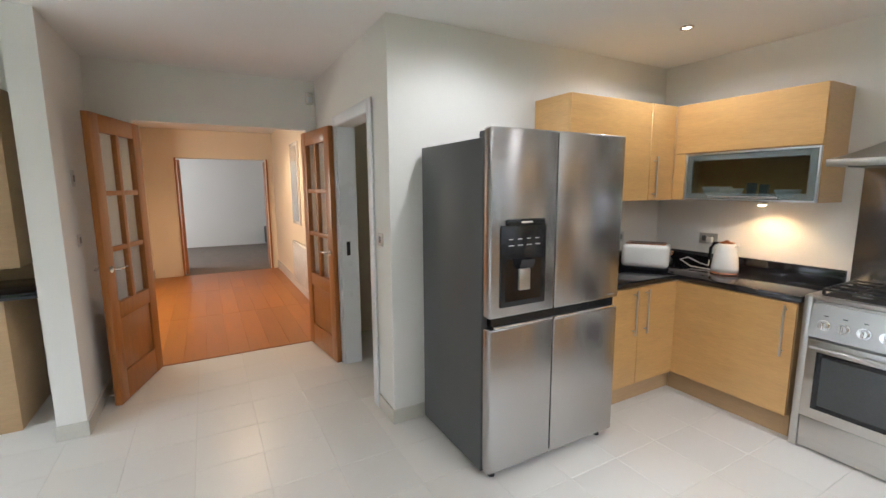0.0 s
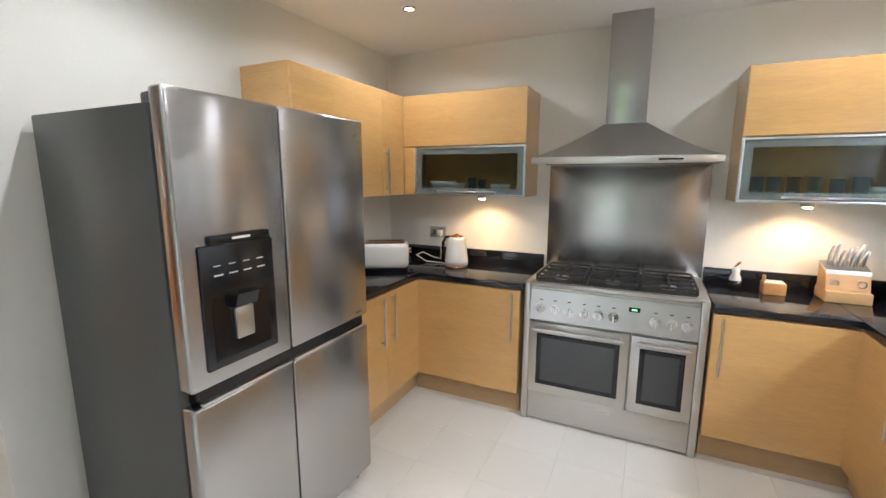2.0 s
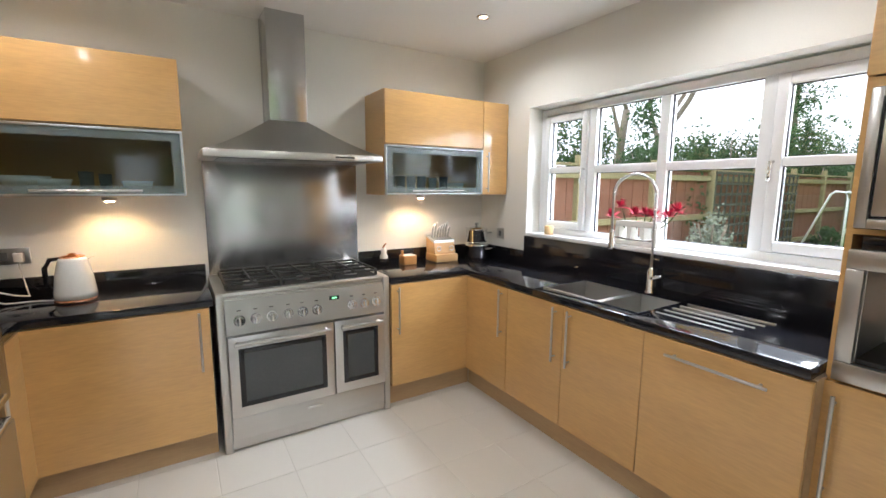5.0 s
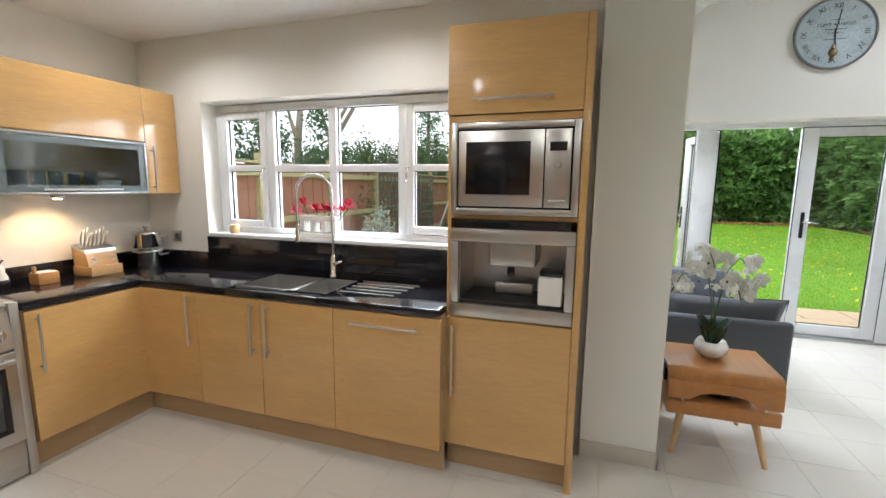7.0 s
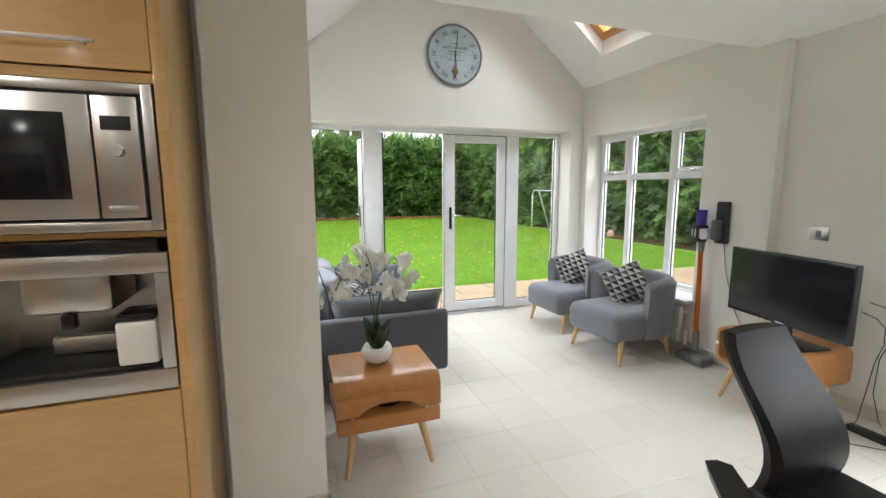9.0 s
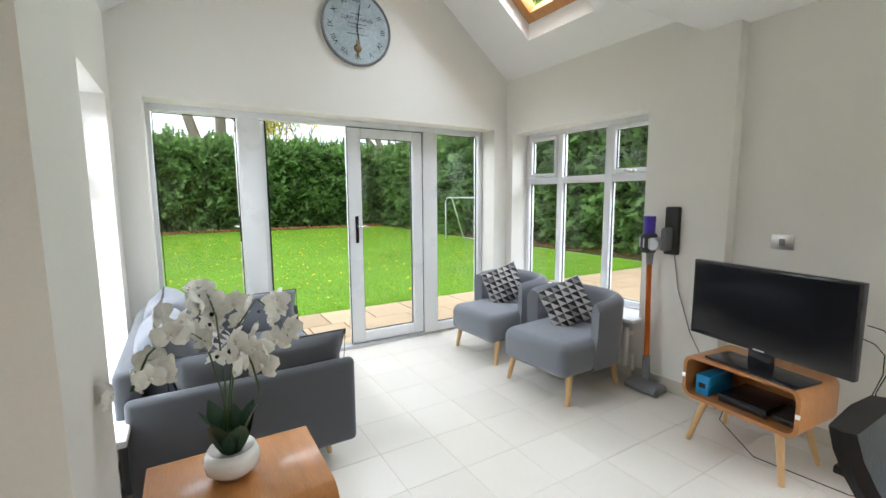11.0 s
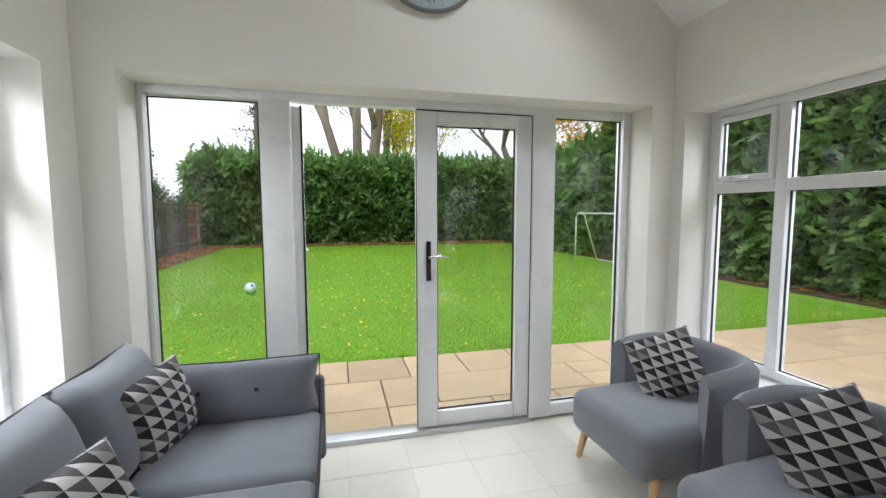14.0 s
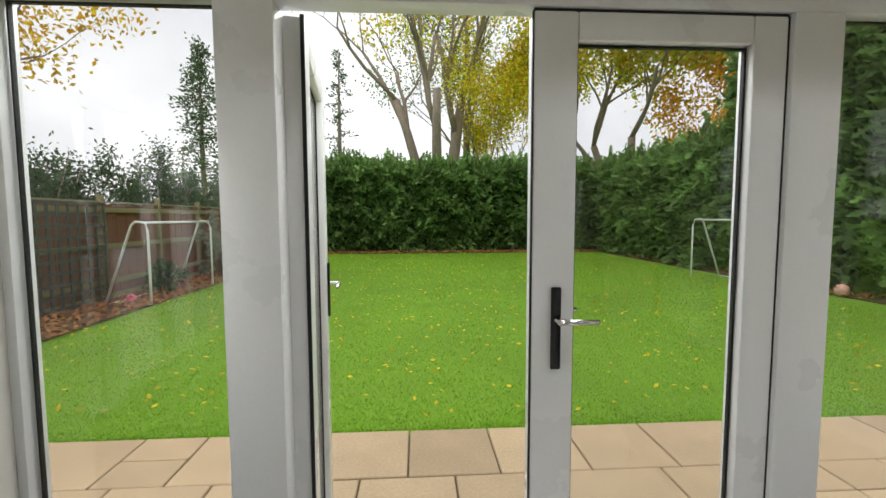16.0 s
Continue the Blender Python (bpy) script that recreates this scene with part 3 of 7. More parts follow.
# roof window in the western slope
ang = -math.degrees(math.atan(SLOPE))
RW = thing("window_roof", "pine-framed roof window in the vaulted ceiling", "roof window", pose(SK[0], SK[2], EAVE + SLOPE * (SK[0] - RX0) + 0.14, 0, ang, 0), kind="structure")
ln, wd = (SK[1] - SK[0]) * math.hypot(1, SLOPE), SK[3] - SK[2]
PINE = mat("varnished_pine", (0.50, 0.24, 0.075), 0.4, var=0.2, scale=3, fine=30, bump=0.03, stretch=(1, 8, 8))
bm = bmesh.new()
box(bm, 0, ln, 0, 0.09, 0, 0.1, bevel=0.006)
box(bm, 0, ln, wd - 0.09, wd, 0, 0.1, bevel=0.006)
box(bm, 0, 0.09, 0.09, wd - 0.09, 0, 0.1, bevel=0.006)
box(bm, ln - 0.09, ln, 0.09, wd - 0.09, 0, 0.1, bevel=0.006)
part("window_frame", bm, PINE, RW)
rp = part("pane", bx(0.09, ln - 0.09, 0.09, wd - 0.09, 0.045, 0.055), GLASS, RW)
rp.visible_shadow = False


# ---- kitchen units ----
def bar_handle(parent, x, z0, z1, y=-0.02, horizontal=False, x1=0):
    bm = bmesh.new()
    if horizontal:
        cyl(bm, (x, y - 0.032, z0), (x1, y - 0.032, z0), 0.0065, seg=10)
        for q in (x + 0.03, x1 - 0.03):
            cyl(bm, (q, y, z0), (q, y - 0.032, z0), 0.005, seg=8)
    else:
        cyl(bm, (x, y - 0.032, z0), (x, y - 0.032, z1), 0.0065, seg=10)
        for q in (z0 + 0.03, z1 - 0.03):
            cyl(bm, (x, y, q), (x, y - 0.032, q), 0.005, seg=8)
    return part("handle", bm, STEEL, parent, "brushed steel bar handle")


def door_panel(parent, x0, x1, z0, z1, material=None, name="door"):
    return part(name, bx(x0 + 0.0015, x1 - 0.0015, -0.02, 0, z0 + 0.0015, z1 - 0.0015, bevel=0.002, seg=1), material or MAPLE, parent)


FACE = {"N": 0, "E": -90, "S": 180}


def base_unit(face, x, y, w, doors, label, depth=0.55, ends=(0, 0), top=0.87):
    """Floor unit, origin at its front left foot. doors: (x0, x1, handle x)."""
    u = thing("base_cabinet", label, "cabinet", pose(x, y, 0, 0, 0, FACE[face]), "fitted kitchen base units")
    part("body", bx(0, w, 0.001, depth, 0.15, top), MAPLE_D, u)
    part("plinth", bx(-ends[0], w + ends[1], 0.045, 0.06, 0.0, 0.149), MAPLE_D, u, "recessed maple plinth")
    for d in doors:
        dr = door_panel(u, d[0], d[1], 0.152, 0.865)
        if d[2] is None:
            bar_handle(dr, d[0] + 0.12, 0.80, 0, horizontal=True, x1=d[1] - 0.12)
        else:
            bar_handle(dr, d[2], 0.53, 0.85)
    return u


BY, BX, BS = 2.10, 3.505, -0.355
base_unit("N", 2.66, BY, 0.84, [(0.0, 0.41, 0.345), (0.41, 0.84, 0.47)], "maple base cabinet with two doors beside the fridge", ends=(0, 0.06))
base_unit("E", BX, BY - 0.005, 0.76, [(0.0, 0.76, 0.71)], "glossy maple corner base cabinet beside the cooker", ends=(0.04, 0))
base_unit("E", BX, 0.275, 0.625, [(0.0, 0.625, 0.045)], "glossy maple base cabinet beside the cooker", ends=(0, 0.05))
base_unit("S", 3.50, BS, 0.47, [(0.0, 0.47, 0.42)], "glossy maple corner base cabinet under the worktop", ends=(0.045, 0))
base_unit("S", 3.03, BS, 0.96, [(0.0, 0.475, 0.425), (0.475, 0.96, 0.53)], "glossy maple sink cabinet with two doors", top=0.70)
base_unit("S", 2.07, BS, 0.62, [(0.0, 0.62, None)], "integrated dishwasher behind a glossy maple door")


def wall_unit(face, x, y, w, z0, z1, fronts, label, depth=0.335):
    u = thing("wall_cabinet", label, "cabinet", pose(x, y, 0, 0, 0, FACE[face]), "fitted kitchen wall units")
    bm = bmesh.new()
    box(bm, 0, w, 0.0, depth, z0, z0 + 0.018)
    box(bm, 0, w, 0.0, depth, z1 - 0.018, z1)
    box(bm, 0, 0.018, 0.0, depth, z0 + 0.018, z1 - 0.018)
    box(bm, w - 0.018, w, 0.0, depth, z0 + 0.018, z1 - 0.018)
    box(bm, 0.018, w - 0.018, depth - 0.012, depth, z0 + 0.018, z1 - 0.018)
    part("body", bm, MAPLE, u)
    for kind, a, b, c, d, h in fronts:
        if kind == "wood":
            dr = door_panel(u, a, b, c, d, MAPLE_H if h is None else MAPLE)
            if h is not None:
                bar_handle(dr, h, c + 0.02, c + 0.33)
        else:
            part("shelf", bx(0.02, w - 0.02, 0.02, depth - 0.02, d + 0.005, d + 0.02), MAPLE, u)
            bm = bmesh.new()
            frame_rect(bm, a + 0.002, b - 0.002, c + 0.002, d - 0.002, 0.012, -0.024, -0.002, 0.002)
            fr = part("glass_door", bm, ALU, u, "aluminium framed glass flap")
            bm = bmesh.new()
            frame_rect(bm, a + 0.014, b - 0.014, c + 0.014, d - 0.014, 0.042, -0.018, -0.008, 0)
            part("frosted_border", bm, FROST, fr, "frosted glass border")
            part("glass", bx(a + 0.056, b - 0.056, -0.016, -0.010, c + 0.056, d - 0.056), SMOKE, fr, "smoky glass")
            bar_handle(fr, a + 0.2, c + 0.03, 0, -0.018, horizontal=True, x1=b - 0.2)
    return u


SMOKE = glass_mat("smoky_glass", 0.05, (0.85, 0.92, 0.92), 0.8)
wall_unit("N", 2.60, 2.345, 1.13, 1.45, 2.17, [("wood", 0, 0.83, 1.45, 2.17, None), ("wood", 0.83, 1.122, 1.45, 2.17, 0.875)], "maple wall cabinet over the toaster")
wall_unit("E", 3.745, 2.34, 0.95, 1.45, 2.17, [("wood", 0.016, 0.95, 1.805, 2.17, None), ("wood", 0.016, 0.109, 1.45, 1.803, None), ("glass", 0.11, 0.95, 1.45, 1.80, 0)], "maple wall cabinet with a glass flap over the kettle")
wall_unit("E", 3.745, 0.20, 1.09, 1.45, 2.17, [("wood", 0, 0.84, 1.805, 2.17, None), ("wood", 0.84, 1.09, 1.45, 2.17, 0.875), ("glass", 0, 0.84, 1.45, 1.80, 0)], "maple wall cabinet with a glass flap over the knife block")


def crockery(x, y, z, kind, s):
    bm = bmesh.new()
    if kind == "bowl":
        lathe(bm, [(0.03 * s, 0), (0.07 * s, 0.03 * s), (0.085 * s, 0.07 * s), (0.078 * s, 0.066 * s), (0.03 * s, 0.012)])
        solid("bowl", bm, WHITE, "white ceramic bowl behind the cabinet glass", "bowl", pose(x, y, z), group="crockery in the cabinets")
    else:
        lathe(bm, [(0.028 * s, 0), (0.034 * s, 0.11 * s), (0.031 * s, 0.11 * s), (0.026 * s, 0.01)])
        solid("drinking_glass", bm, FROST, "pale drinking glass behind the cabinet glass", "glass", pose(x, y, z), group="crockery in the cabinets")


for i, (yy, k, s) in enumerate(((2.08, "bowl", 1.2), (1.98, "bowl", 1.0), (1.84, "glass", 1), (1.76, "glass", 0.9), (1.62, "bowl", 0.9), (0.08, "glass", 1.1), (0.0, "glass", 1.1), (-0.09, "glass", 1.1), (-0.18, "glass", 1.1), (-0.28, "glass", 1), (-0.38, "glass", 1.1), (-0.48, "bowl", 1))):
    crockery(3.90, yy, 1.469, k, s)

# worktop: three runs of black granite with upstands
bm = bmesh.new()
box(bm, 2.64, 3.48, 2.075, 2.66, 0.872, 0.912, bevel=0.004)
box(bm, 3.482, 4.06, 1.315, 2.66, 0.872, 0.912, bevel=0.004)
box(bm, 2.64, 4.06, 2.66, 2.68, 0.872, 1.01, bevel=0.002)
box(bm, 4.06, 4.08, 1.315, 2.66, 0.872, 1.01, bevel=0.002)
solid("worktop_cooker_side", bm, GRANITE, "polished black granite worktop with upstand", "worktop")
bm = bmesh.new()
SX0, SX1, SX2, SX3, SY0, SY1 = 2.78, 2.42, 2.38, 2.20, -0.80, -0.43
box(bm, 3.482, 4.06, -0.33, 0.277, 0.872, 0.912, bevel=0.004)
box(bm, 2.80, 4.06, -0.88, -0.332, 0.872, 0.912, bevel=0.004)
box(bm, 1.46, 2.17, -0.88, -0.332, 0.872, 0.912, bevel=0.004)
box(bm, 2.172, 2.798, -0.88, -0.80, 0.872, 0.912)
box(bm, 2.172, 2.798, -0.43, -0.332, 0.872, 0.912, bevel=0.004)
box(bm, 4.06, 4.08, -0.88, 0.277, 0.872, 1.01, bevel=0.002)
box(bm, 3.49, 4.06, -0.90, -0.88, 0.872, 1.01, bevel=0.002)
box(bm, 1.46, 3.488, -0.90, -0.88, 0.872, 1.132, bevel=0.002)
wt = solid("worktop_sink_side", bm, GRANITE, "polished black granite worktop under the window", "worktop")
# grooves drawn as raised steel strips, their glint put into the material
for k in range(5):
    part("drainer_groove_glint", bx(1.74 + 0.012 * k, 2.13, -0.80 + 0.07 * k, -0.788 + 0.07 * k, 0.910, 0.9145, bevel=0.0015, seg=1), STEEL, wt, "raised steel strip for the glint of a drainer groove")

sink = thing("kitchen_sink", "one-and-a-half bowl undermounted steel sink", "sink", pose(0, 0, 0))
for x0, x1, dz in ((2.43, 2.80, 0.18), (2.172, 2.40, 0.13)):
    bm = bmesh.new()
    z1 = 0.908
    box(bm, x0, x1, -0.80, -0.795, z1 - dz, z1)
    box(bm, x0, x1, -0.435, -0.43, z1 - dz, z1)
    box(bm, x0, x0 + 0.005, -0.795, -0.435, z1 - dz, z1)
    box(bm, x1 - 0.005, x1, -0.795, -0.435, z1 - dz, z1)
    box(bm, x0, x1, -0.80, -0.43, z1 - dz - 0.005, z1 - dz)
    bowl = part("bowl", bm, STEEL, sink)
    part("waste", cy(((x0 + x1) / 2, -0.62, z1 - dz), ((x0 + x1) / 2, -0.62, z1 - dz + 0.004), 0.04, seg=20), CHROME, bowl)
part("divider", bx(2.40, 2.43, -0.795, -0.435, 0.86, 0.908, bevel=0.006), STEEL, sink)
part("rim", bx(2.43, 2.80, -0.432, -0.420, 0.906, 0.9145, bevel=0.002), STEEL, sink)

tap = thing("kitchen_tap", "tall chrome spring-neck kitchen tap", "tap", pose(2.37, -0.83, 0.912))
part("base", lathe(bmesh.new(), [(0.028, 0), (0.028, 0.012), (0.02, 0.02), (0.02, 0.13), (0.014, 0.14), (0.012, 0.15)]), CHROME, tap)
neck = [Vector((0, 0, 0.14)), Vector((0, 0, 0.35)), Vector((0, 0, 0.56))] + arc((0.115, 0.03, 0.56), 0.118, 180, 0, 14, (0.97, 0.25, 0)) + [Vector((0.23, 0.06, 0.45)), Vector((0.228, 0.06, 0.34))]
part("neck", tube(bmesh.new(), neck, 0.007), STEEL, tap)
coil = []
for i in range(420):
    s = i / 419 * (len(neck) - 4) + 1
    j = min(int(s), len(neck) - 2)
    c = neck[j].lerp(neck[j + 1], s - j)
    coil.append(c + 0.011 * Vector((math.cos(i * 0.9), math.sin(i * 0.9) * 0.9, math.sin(i * 0.9) * 0.35)))
part("spring", tube(bmesh.new(), coil, 0.0022, 4), CHROME, tap)
part("spray_head", lathe(bmesh.new(), [(0.011, 0.12), (0.015, 0.1), (0.016, 0.04), (0.024, 0.012), (0.024, 0)][::-1], 16, (0.228, 0.06, 0.235)), CHROME, tap)
part("docking_arm", tube(bmesh.new(), [(0, 0, 0.30), (0.1, 0.025, 0.30), (0.225, 0.06, 0.31)], 0.005), CHROME, tap)
part("lever", tube(bmesh.new(), [(0, 0, 0.09), (-0.04, 0.03, 0.10), (-0.09, 0.05, 0.12)], [0.014, 0.01, 0.006]), CHROME, tap)

# tall unit with built-in machines
TU = thing("tall_cabinet", "tall maple housing for microwave and coffee machine", "cabinet", pose(1.455, -0.445, 0, 0, 0, 180))
part("side_panel", bx(0, 0.018, 0, 0.45, 0.15, 2.27), MAPLE, TU)
part("side_panel", bx(0.627, 0.662, -0.02, 0.45, 0.0, 2.27, bevel=0.003), MAPLE, TU, "full-height maple end panel")
part("top_panel", bx(0.018, 0.627, 0.0, 0.45, 2.252, 2.27), MAPLE, TU)
part("back_panel", bx(0.018, 0.627, 0.43, 0.45, 0.15, 2.252), MAPLE, TU)
for za, zb, ya in ((0.85, 0.868, 0.0), (1.366, 1.384, 0.0), (1.826, 1.855, -0.015)):
    part("shelf", bx(0.018, 0.627, ya, 0.43, za, zb), MAPLE, TU)
part("plinth", bx(0, 0.627, 0.045, 0.06, 0, 0.149), MAPLE_D, TU)
d = door_panel(TU, 0, 0.627, 0.152, 0.86)
bar_handle(d, 0.04, 0.44, 0.82)
d = door_panel(TU, 0, 0.627, 1.86, 2.268, MAPLE_H)
bar_handle(d, 0.13, 1.925, 0, horizontal=True, x1=0.50)
MW = thing("microwave", "built-in brushed steel microwave with dark window", "microwave", pose(1.455, -0.445, 0, 0, 0, 180))
bm = bmesh.new()
frame_rect(bm, 0.022, 0.623, 1.388, 1.822, 0.03, -0.03, 0.0, 0.003)
part("trim_frame", bm, STEEL, MW)
part("shadow_gap", bx(0.054, 0.592, -0.024, 0.3, 1.42, 1.79), BLACKP, MW)
part("door", bx(0.062, 0.465, -0.038, -0.024, 1.428, 1.782, bevel=0.003), STEEL, MW)
part("window", bx(0.10, 0.405, -0.042, -0.038, 1.485, 1.73, bevel=0.001), SCREEN, MW)
part("control_panel", bx(0.47, 0.584, -0.038, -0.024, 1.428, 1.782, bevel=0.003), STEEL, MW)
part("display", bx(0.49, 0.565, -0.041, -0.038, 1.685, 1.725), SCREEN, MW)
part("dial", cy((0.527, -0.038, 1.625), (0.527, -0.055, 1.625), 0.018, 0.016, 20), STEEL, MW)
part("open_button", bx(0.49, 0.565, -0.042, -0.038, 1.44, 1.465, bevel=0.002), STEEL, MW)
CM = thing("coffee_machine", "built-in steel coffee machine with white milk jug", "coffee machine", pose(1.455, -0.445, 0, 0, 0, 180))
bm = bmesh.new()
box(bm, 0.02, 0.623, -0.03, 0.0, 1.255, 1.318, bevel=0.003)
box(bm, 0.02, 0.066, -0.03, 0.0, 0.94, 1.253, bevel=0.003)
box(bm, 0.585, 0.623, -0.03, 0.0, 0.94, 1.253, bevel=0.003)
box(bm, 0.02, 0.623, -0.03, 0.0, 0.872, 0.938, bevel=0.003)
part("front_frame", bm, STEEL, CM)
part("control_strip", bx(0.05, 0.60, -0.03, 0.0, 1.32, 1.362, bevel=0.002), SCREEN, CM, "black control strip")
bm = bmesh.new()
box(bm, 0.066, 0.585, 0.30, 0.31, 0.94, 1.255)
box(bm, 0.06, 0.068, 0.0, 0.30, 0.94, 1.255)
box(bm, 0.583, 0.59, 0.0, 0.30, 0.94, 1.255)
box(bm, 0.066, 0.585, 0.0, 0.30, 1.25, 1.26)
part("niche", bm, STEEL, CM)
part("brew_head", bx(0.20, 0.44, 0.06, 0.3, 1.12, 1.25, bevel=0.02), STEEL, CM)
part("spout", bx(0.30, 0.335, 0.05, 0.085, 1.075, 1.12, bevel=0.004), BLACKP, CM)
part("drip_tray", bx(0.068, 0.583, 0.0, 0.3, 0.938, 0.955, bevel=0.002), BLACKM, CM, "dark slotted drip tray")
part("tray_front", bx(0.22, 0.42, 0.16, 0.20, 0.957, 1.02, bevel=0.01), STEEL, CM)
jug = part("milk_jug", bx(0.46, 0.575, -0.02, 0.11, 0.957, 1.10, bevel=0.012), WHITE, CM, "white plastic milk jug")
part("jug_lid", bx(0.465, 0.57, -0.015, 0.105, 1.10, 1.125, bevel=0.006), BLACKP, jug)

# ---- range cooker, hood, splashback ----
RC = thing("range_cooker", "freestanding stainless steel range cooker with two ovens", "cooker", pose(3.485, 1.305, 0, 0, 0, -90))
W = 1.015
part("side_panel", bx(0, 0.04, 0.0, 0.57, 0.0, 0.925, bevel=0.004), STEEL, RC)
part("side_panel", bx(W - 0.04, W, 0.0, 0.57, 0.0, 0.925, bevel=0.004), STEEL, RC)
part("carcass", bx(0.042, W - 0.042, 0.03, 0.57, 0.06, 0.90), STEEL, RC)
part("kick_plate", bx(0.042, W - 0.042, 0.012, 0.03, 0.012, 0.068), STEEL, RC)
dr = part("storage_drawer", bx(0.044, W - 0.044, -0.002, 0.03, 0.072, 0.205, bevel=0.004), STEEL, RC)
part("badge", bx(W / 2 - 0.045, W / 2 + 0.045, -0.005, -0.002, 0.155, 0.168, bevel=0.001), CHROME, dr)
for x0, x1 in ((0.044, 0.632), (0.638, W - 0.044)):
    dr = part("oven_door", bx(x0, x1, -0.02, 0.03, 0.212, 0.685, bevel=0.006), STEEL, RC)
    bm = bmesh.new()
    frame_rect(bm, x0 + 0.05, x1 - 0.05, 0.275, 0.615, 0.028, -0.026, -0.02, 0.002)
    part("window_border", bm, BLACKP, dr)
    part("window", bx(x0 + 0.078, x1 - 0.078, -0.024, -0.019, 0.303, 0.587), OVENGLASS, dr, "dark oven glass")
    bm = cy((x0 + 0.03, -0.06, 0.65), (x1 - 0.03, -0.06, 0.65), 0.011, seg=12)
    cyl(bm, (x0 + 0.05, -0.02, 0.65), (x0 + 0.05, -0.06, 0.65), 0.009, seg=10)
    cyl(bm, (x1 - 0.05, -0.02, 0.65), (x1 - 0.05, -0.06, 0.65), 0.009, seg=10)
    part("handle", bm, STEEL, dr)
fp = part("control_panel", extrude_outline(bmesh.new(), [(0.042, -0.02, 0.70), (0.042, 0.012, 0.888), (0.042, 0.04, 0.888), (0.042, 0.04, 0.70)], (W - 0.084, 0, 0)), STEEL, RC)
for i, kx in enumerate((0.11, 0.195, 0.28, 0.37, 0.45, 0.535, 0.755, 0.835, 0.915)):
    z = 0.775
    bm = cy((kx, -0.008, z), (kx, -0.022, z + 0.002), 0.031, 0.030, 20)
    cyl(bm, (kx, -0.022, z + 0.002), (kx, -0.045, z + 0.005), 0.024, 0.020, 20)
    box(bm, kx - 0.005, kx + 0.005, -0.052, -0.040, z - 0.02, z + 0.028, bevel=0.002)
    part("knob", bm, CHROME, fp, "chrome control knob")
    part("dial_mark", bx(kx - 0.010, kx + 0.010, -0.0045, -0.002, 0.826, 0.831), BLACKP, fp)
ck = part("clock_display", bx(0.615, 0.675, -0.006, 0.0, 0.82, 0.845), SCREEN, fp)
part("digits", bx(0.63, 0.66, -0.0068, -0.0062, 0.828, 0.837), DISPLAY, ck, "small green lit digits")
part("hob", bx(0.0, W, 0.02, 0.57, 0.905, 0.93, bevel=0.006), STEEL, RC)
part("hob_tray", bx(0.06, W - 0.06, 0.06, 0.53, 0.930, 0.934), BLACKM, RC)
for i, cxx in enumerate((0.20, W / 2, W - 0.20)):
    bm = bmesh.new()
    x0, x1 = cxx - 0.14, cxx + 0.14
    for q in (x0, cxx, x1):
        box(bm, q - 0.006, q + 0.006, 0.07, 0.52, 0.957, 0.972, bevel=0.002, seg=1)
    for q in (0.07, 0.18, 0.295, 0.41, 0.52):
        box(bm, x0, x1, q - 0.006, q + 0.006, 0.958, 0.971, bevel=0.002, seg=1)
    for q in (x0, x1):
        for r in (0.08, 0.51):
            box(bm, q - 0.007, q + 0.007, r - 0.007, r + 0.007, 0.934, 0.96)
    part("pan_support", bm, BLACKM, RC, "black cast iron pan support")
    for r, s in ((0.18, 0.045), (0.41, 0.035)):
        bm = lathe(bmesh.new(), [(s, 0), (s, 0.012), (s * 0.8, 0.014), (s * 0.8, 0.022), (s * 0.2, 0.024)], 20, (cxx, r, 0.934))
        part("burner", bm, BLACKM if s < 0.04 else STEEL, RC)

CH = thing("cooker_hood", "stainless steel chimney cooker hood", "cooker hood", pose(3.56, 1.31, 0, 0, 0, -90))
HWD, HD = 1.02, 0.52
bm = bmesh.new()
box(bm, 0, HWD, 0, HD, 1.665, 1.705, bevel=0.003)
part("rim", bm, STEEL, CH)
bm = bmesh.new()
prev = None
for i in range(9):
    f = i / 8
    k = 1 - (1 - f) ** 1.0
    rise = 1.706 + 0.21 * (f ** 1.25)
    xa, xb = 0.004 + k * 0.386, HWD - 0.004 - k * 0.386
    ya = 0.004 + k * 0.28
    ring = [bm.verts.new(p) for p in ((xa, ya, rise), (xb, ya, rise), (xb, HD, rise), (xa, HD, rise))]
    if prev:
        for j in range(4):
            bm.faces.new((prev[j], prev[(j + 1) % 4], ring[(j + 1) % 4], ring[j]))
    prev = ring
bm.faces.new(prev)
part("canopy", bm, STEEL, CH)
part("chimney", bx(0.394, HWD - 0.394, 0.288, HD, 1.91, 2.568, bevel=0.003), STEEL_V, CH)
part("filter", bx(0.08, HWD - 0.08, 0.06, HD - 0.06, 1.66, 1.666), GREYP, CH)
part("button_strip", bx(HWD / 2 + 0.2, HWD / 2 + 0.32, -0.003, 0.0, 1.68, 1.69), BLACKP, CH)
solid("splashback", bx(4.068, 4.08, 0.285, 1.295, 0.935, 1.664, bevel=0.002), STEEL_V, "brushed steel splashback behind the cooker", "splashback")

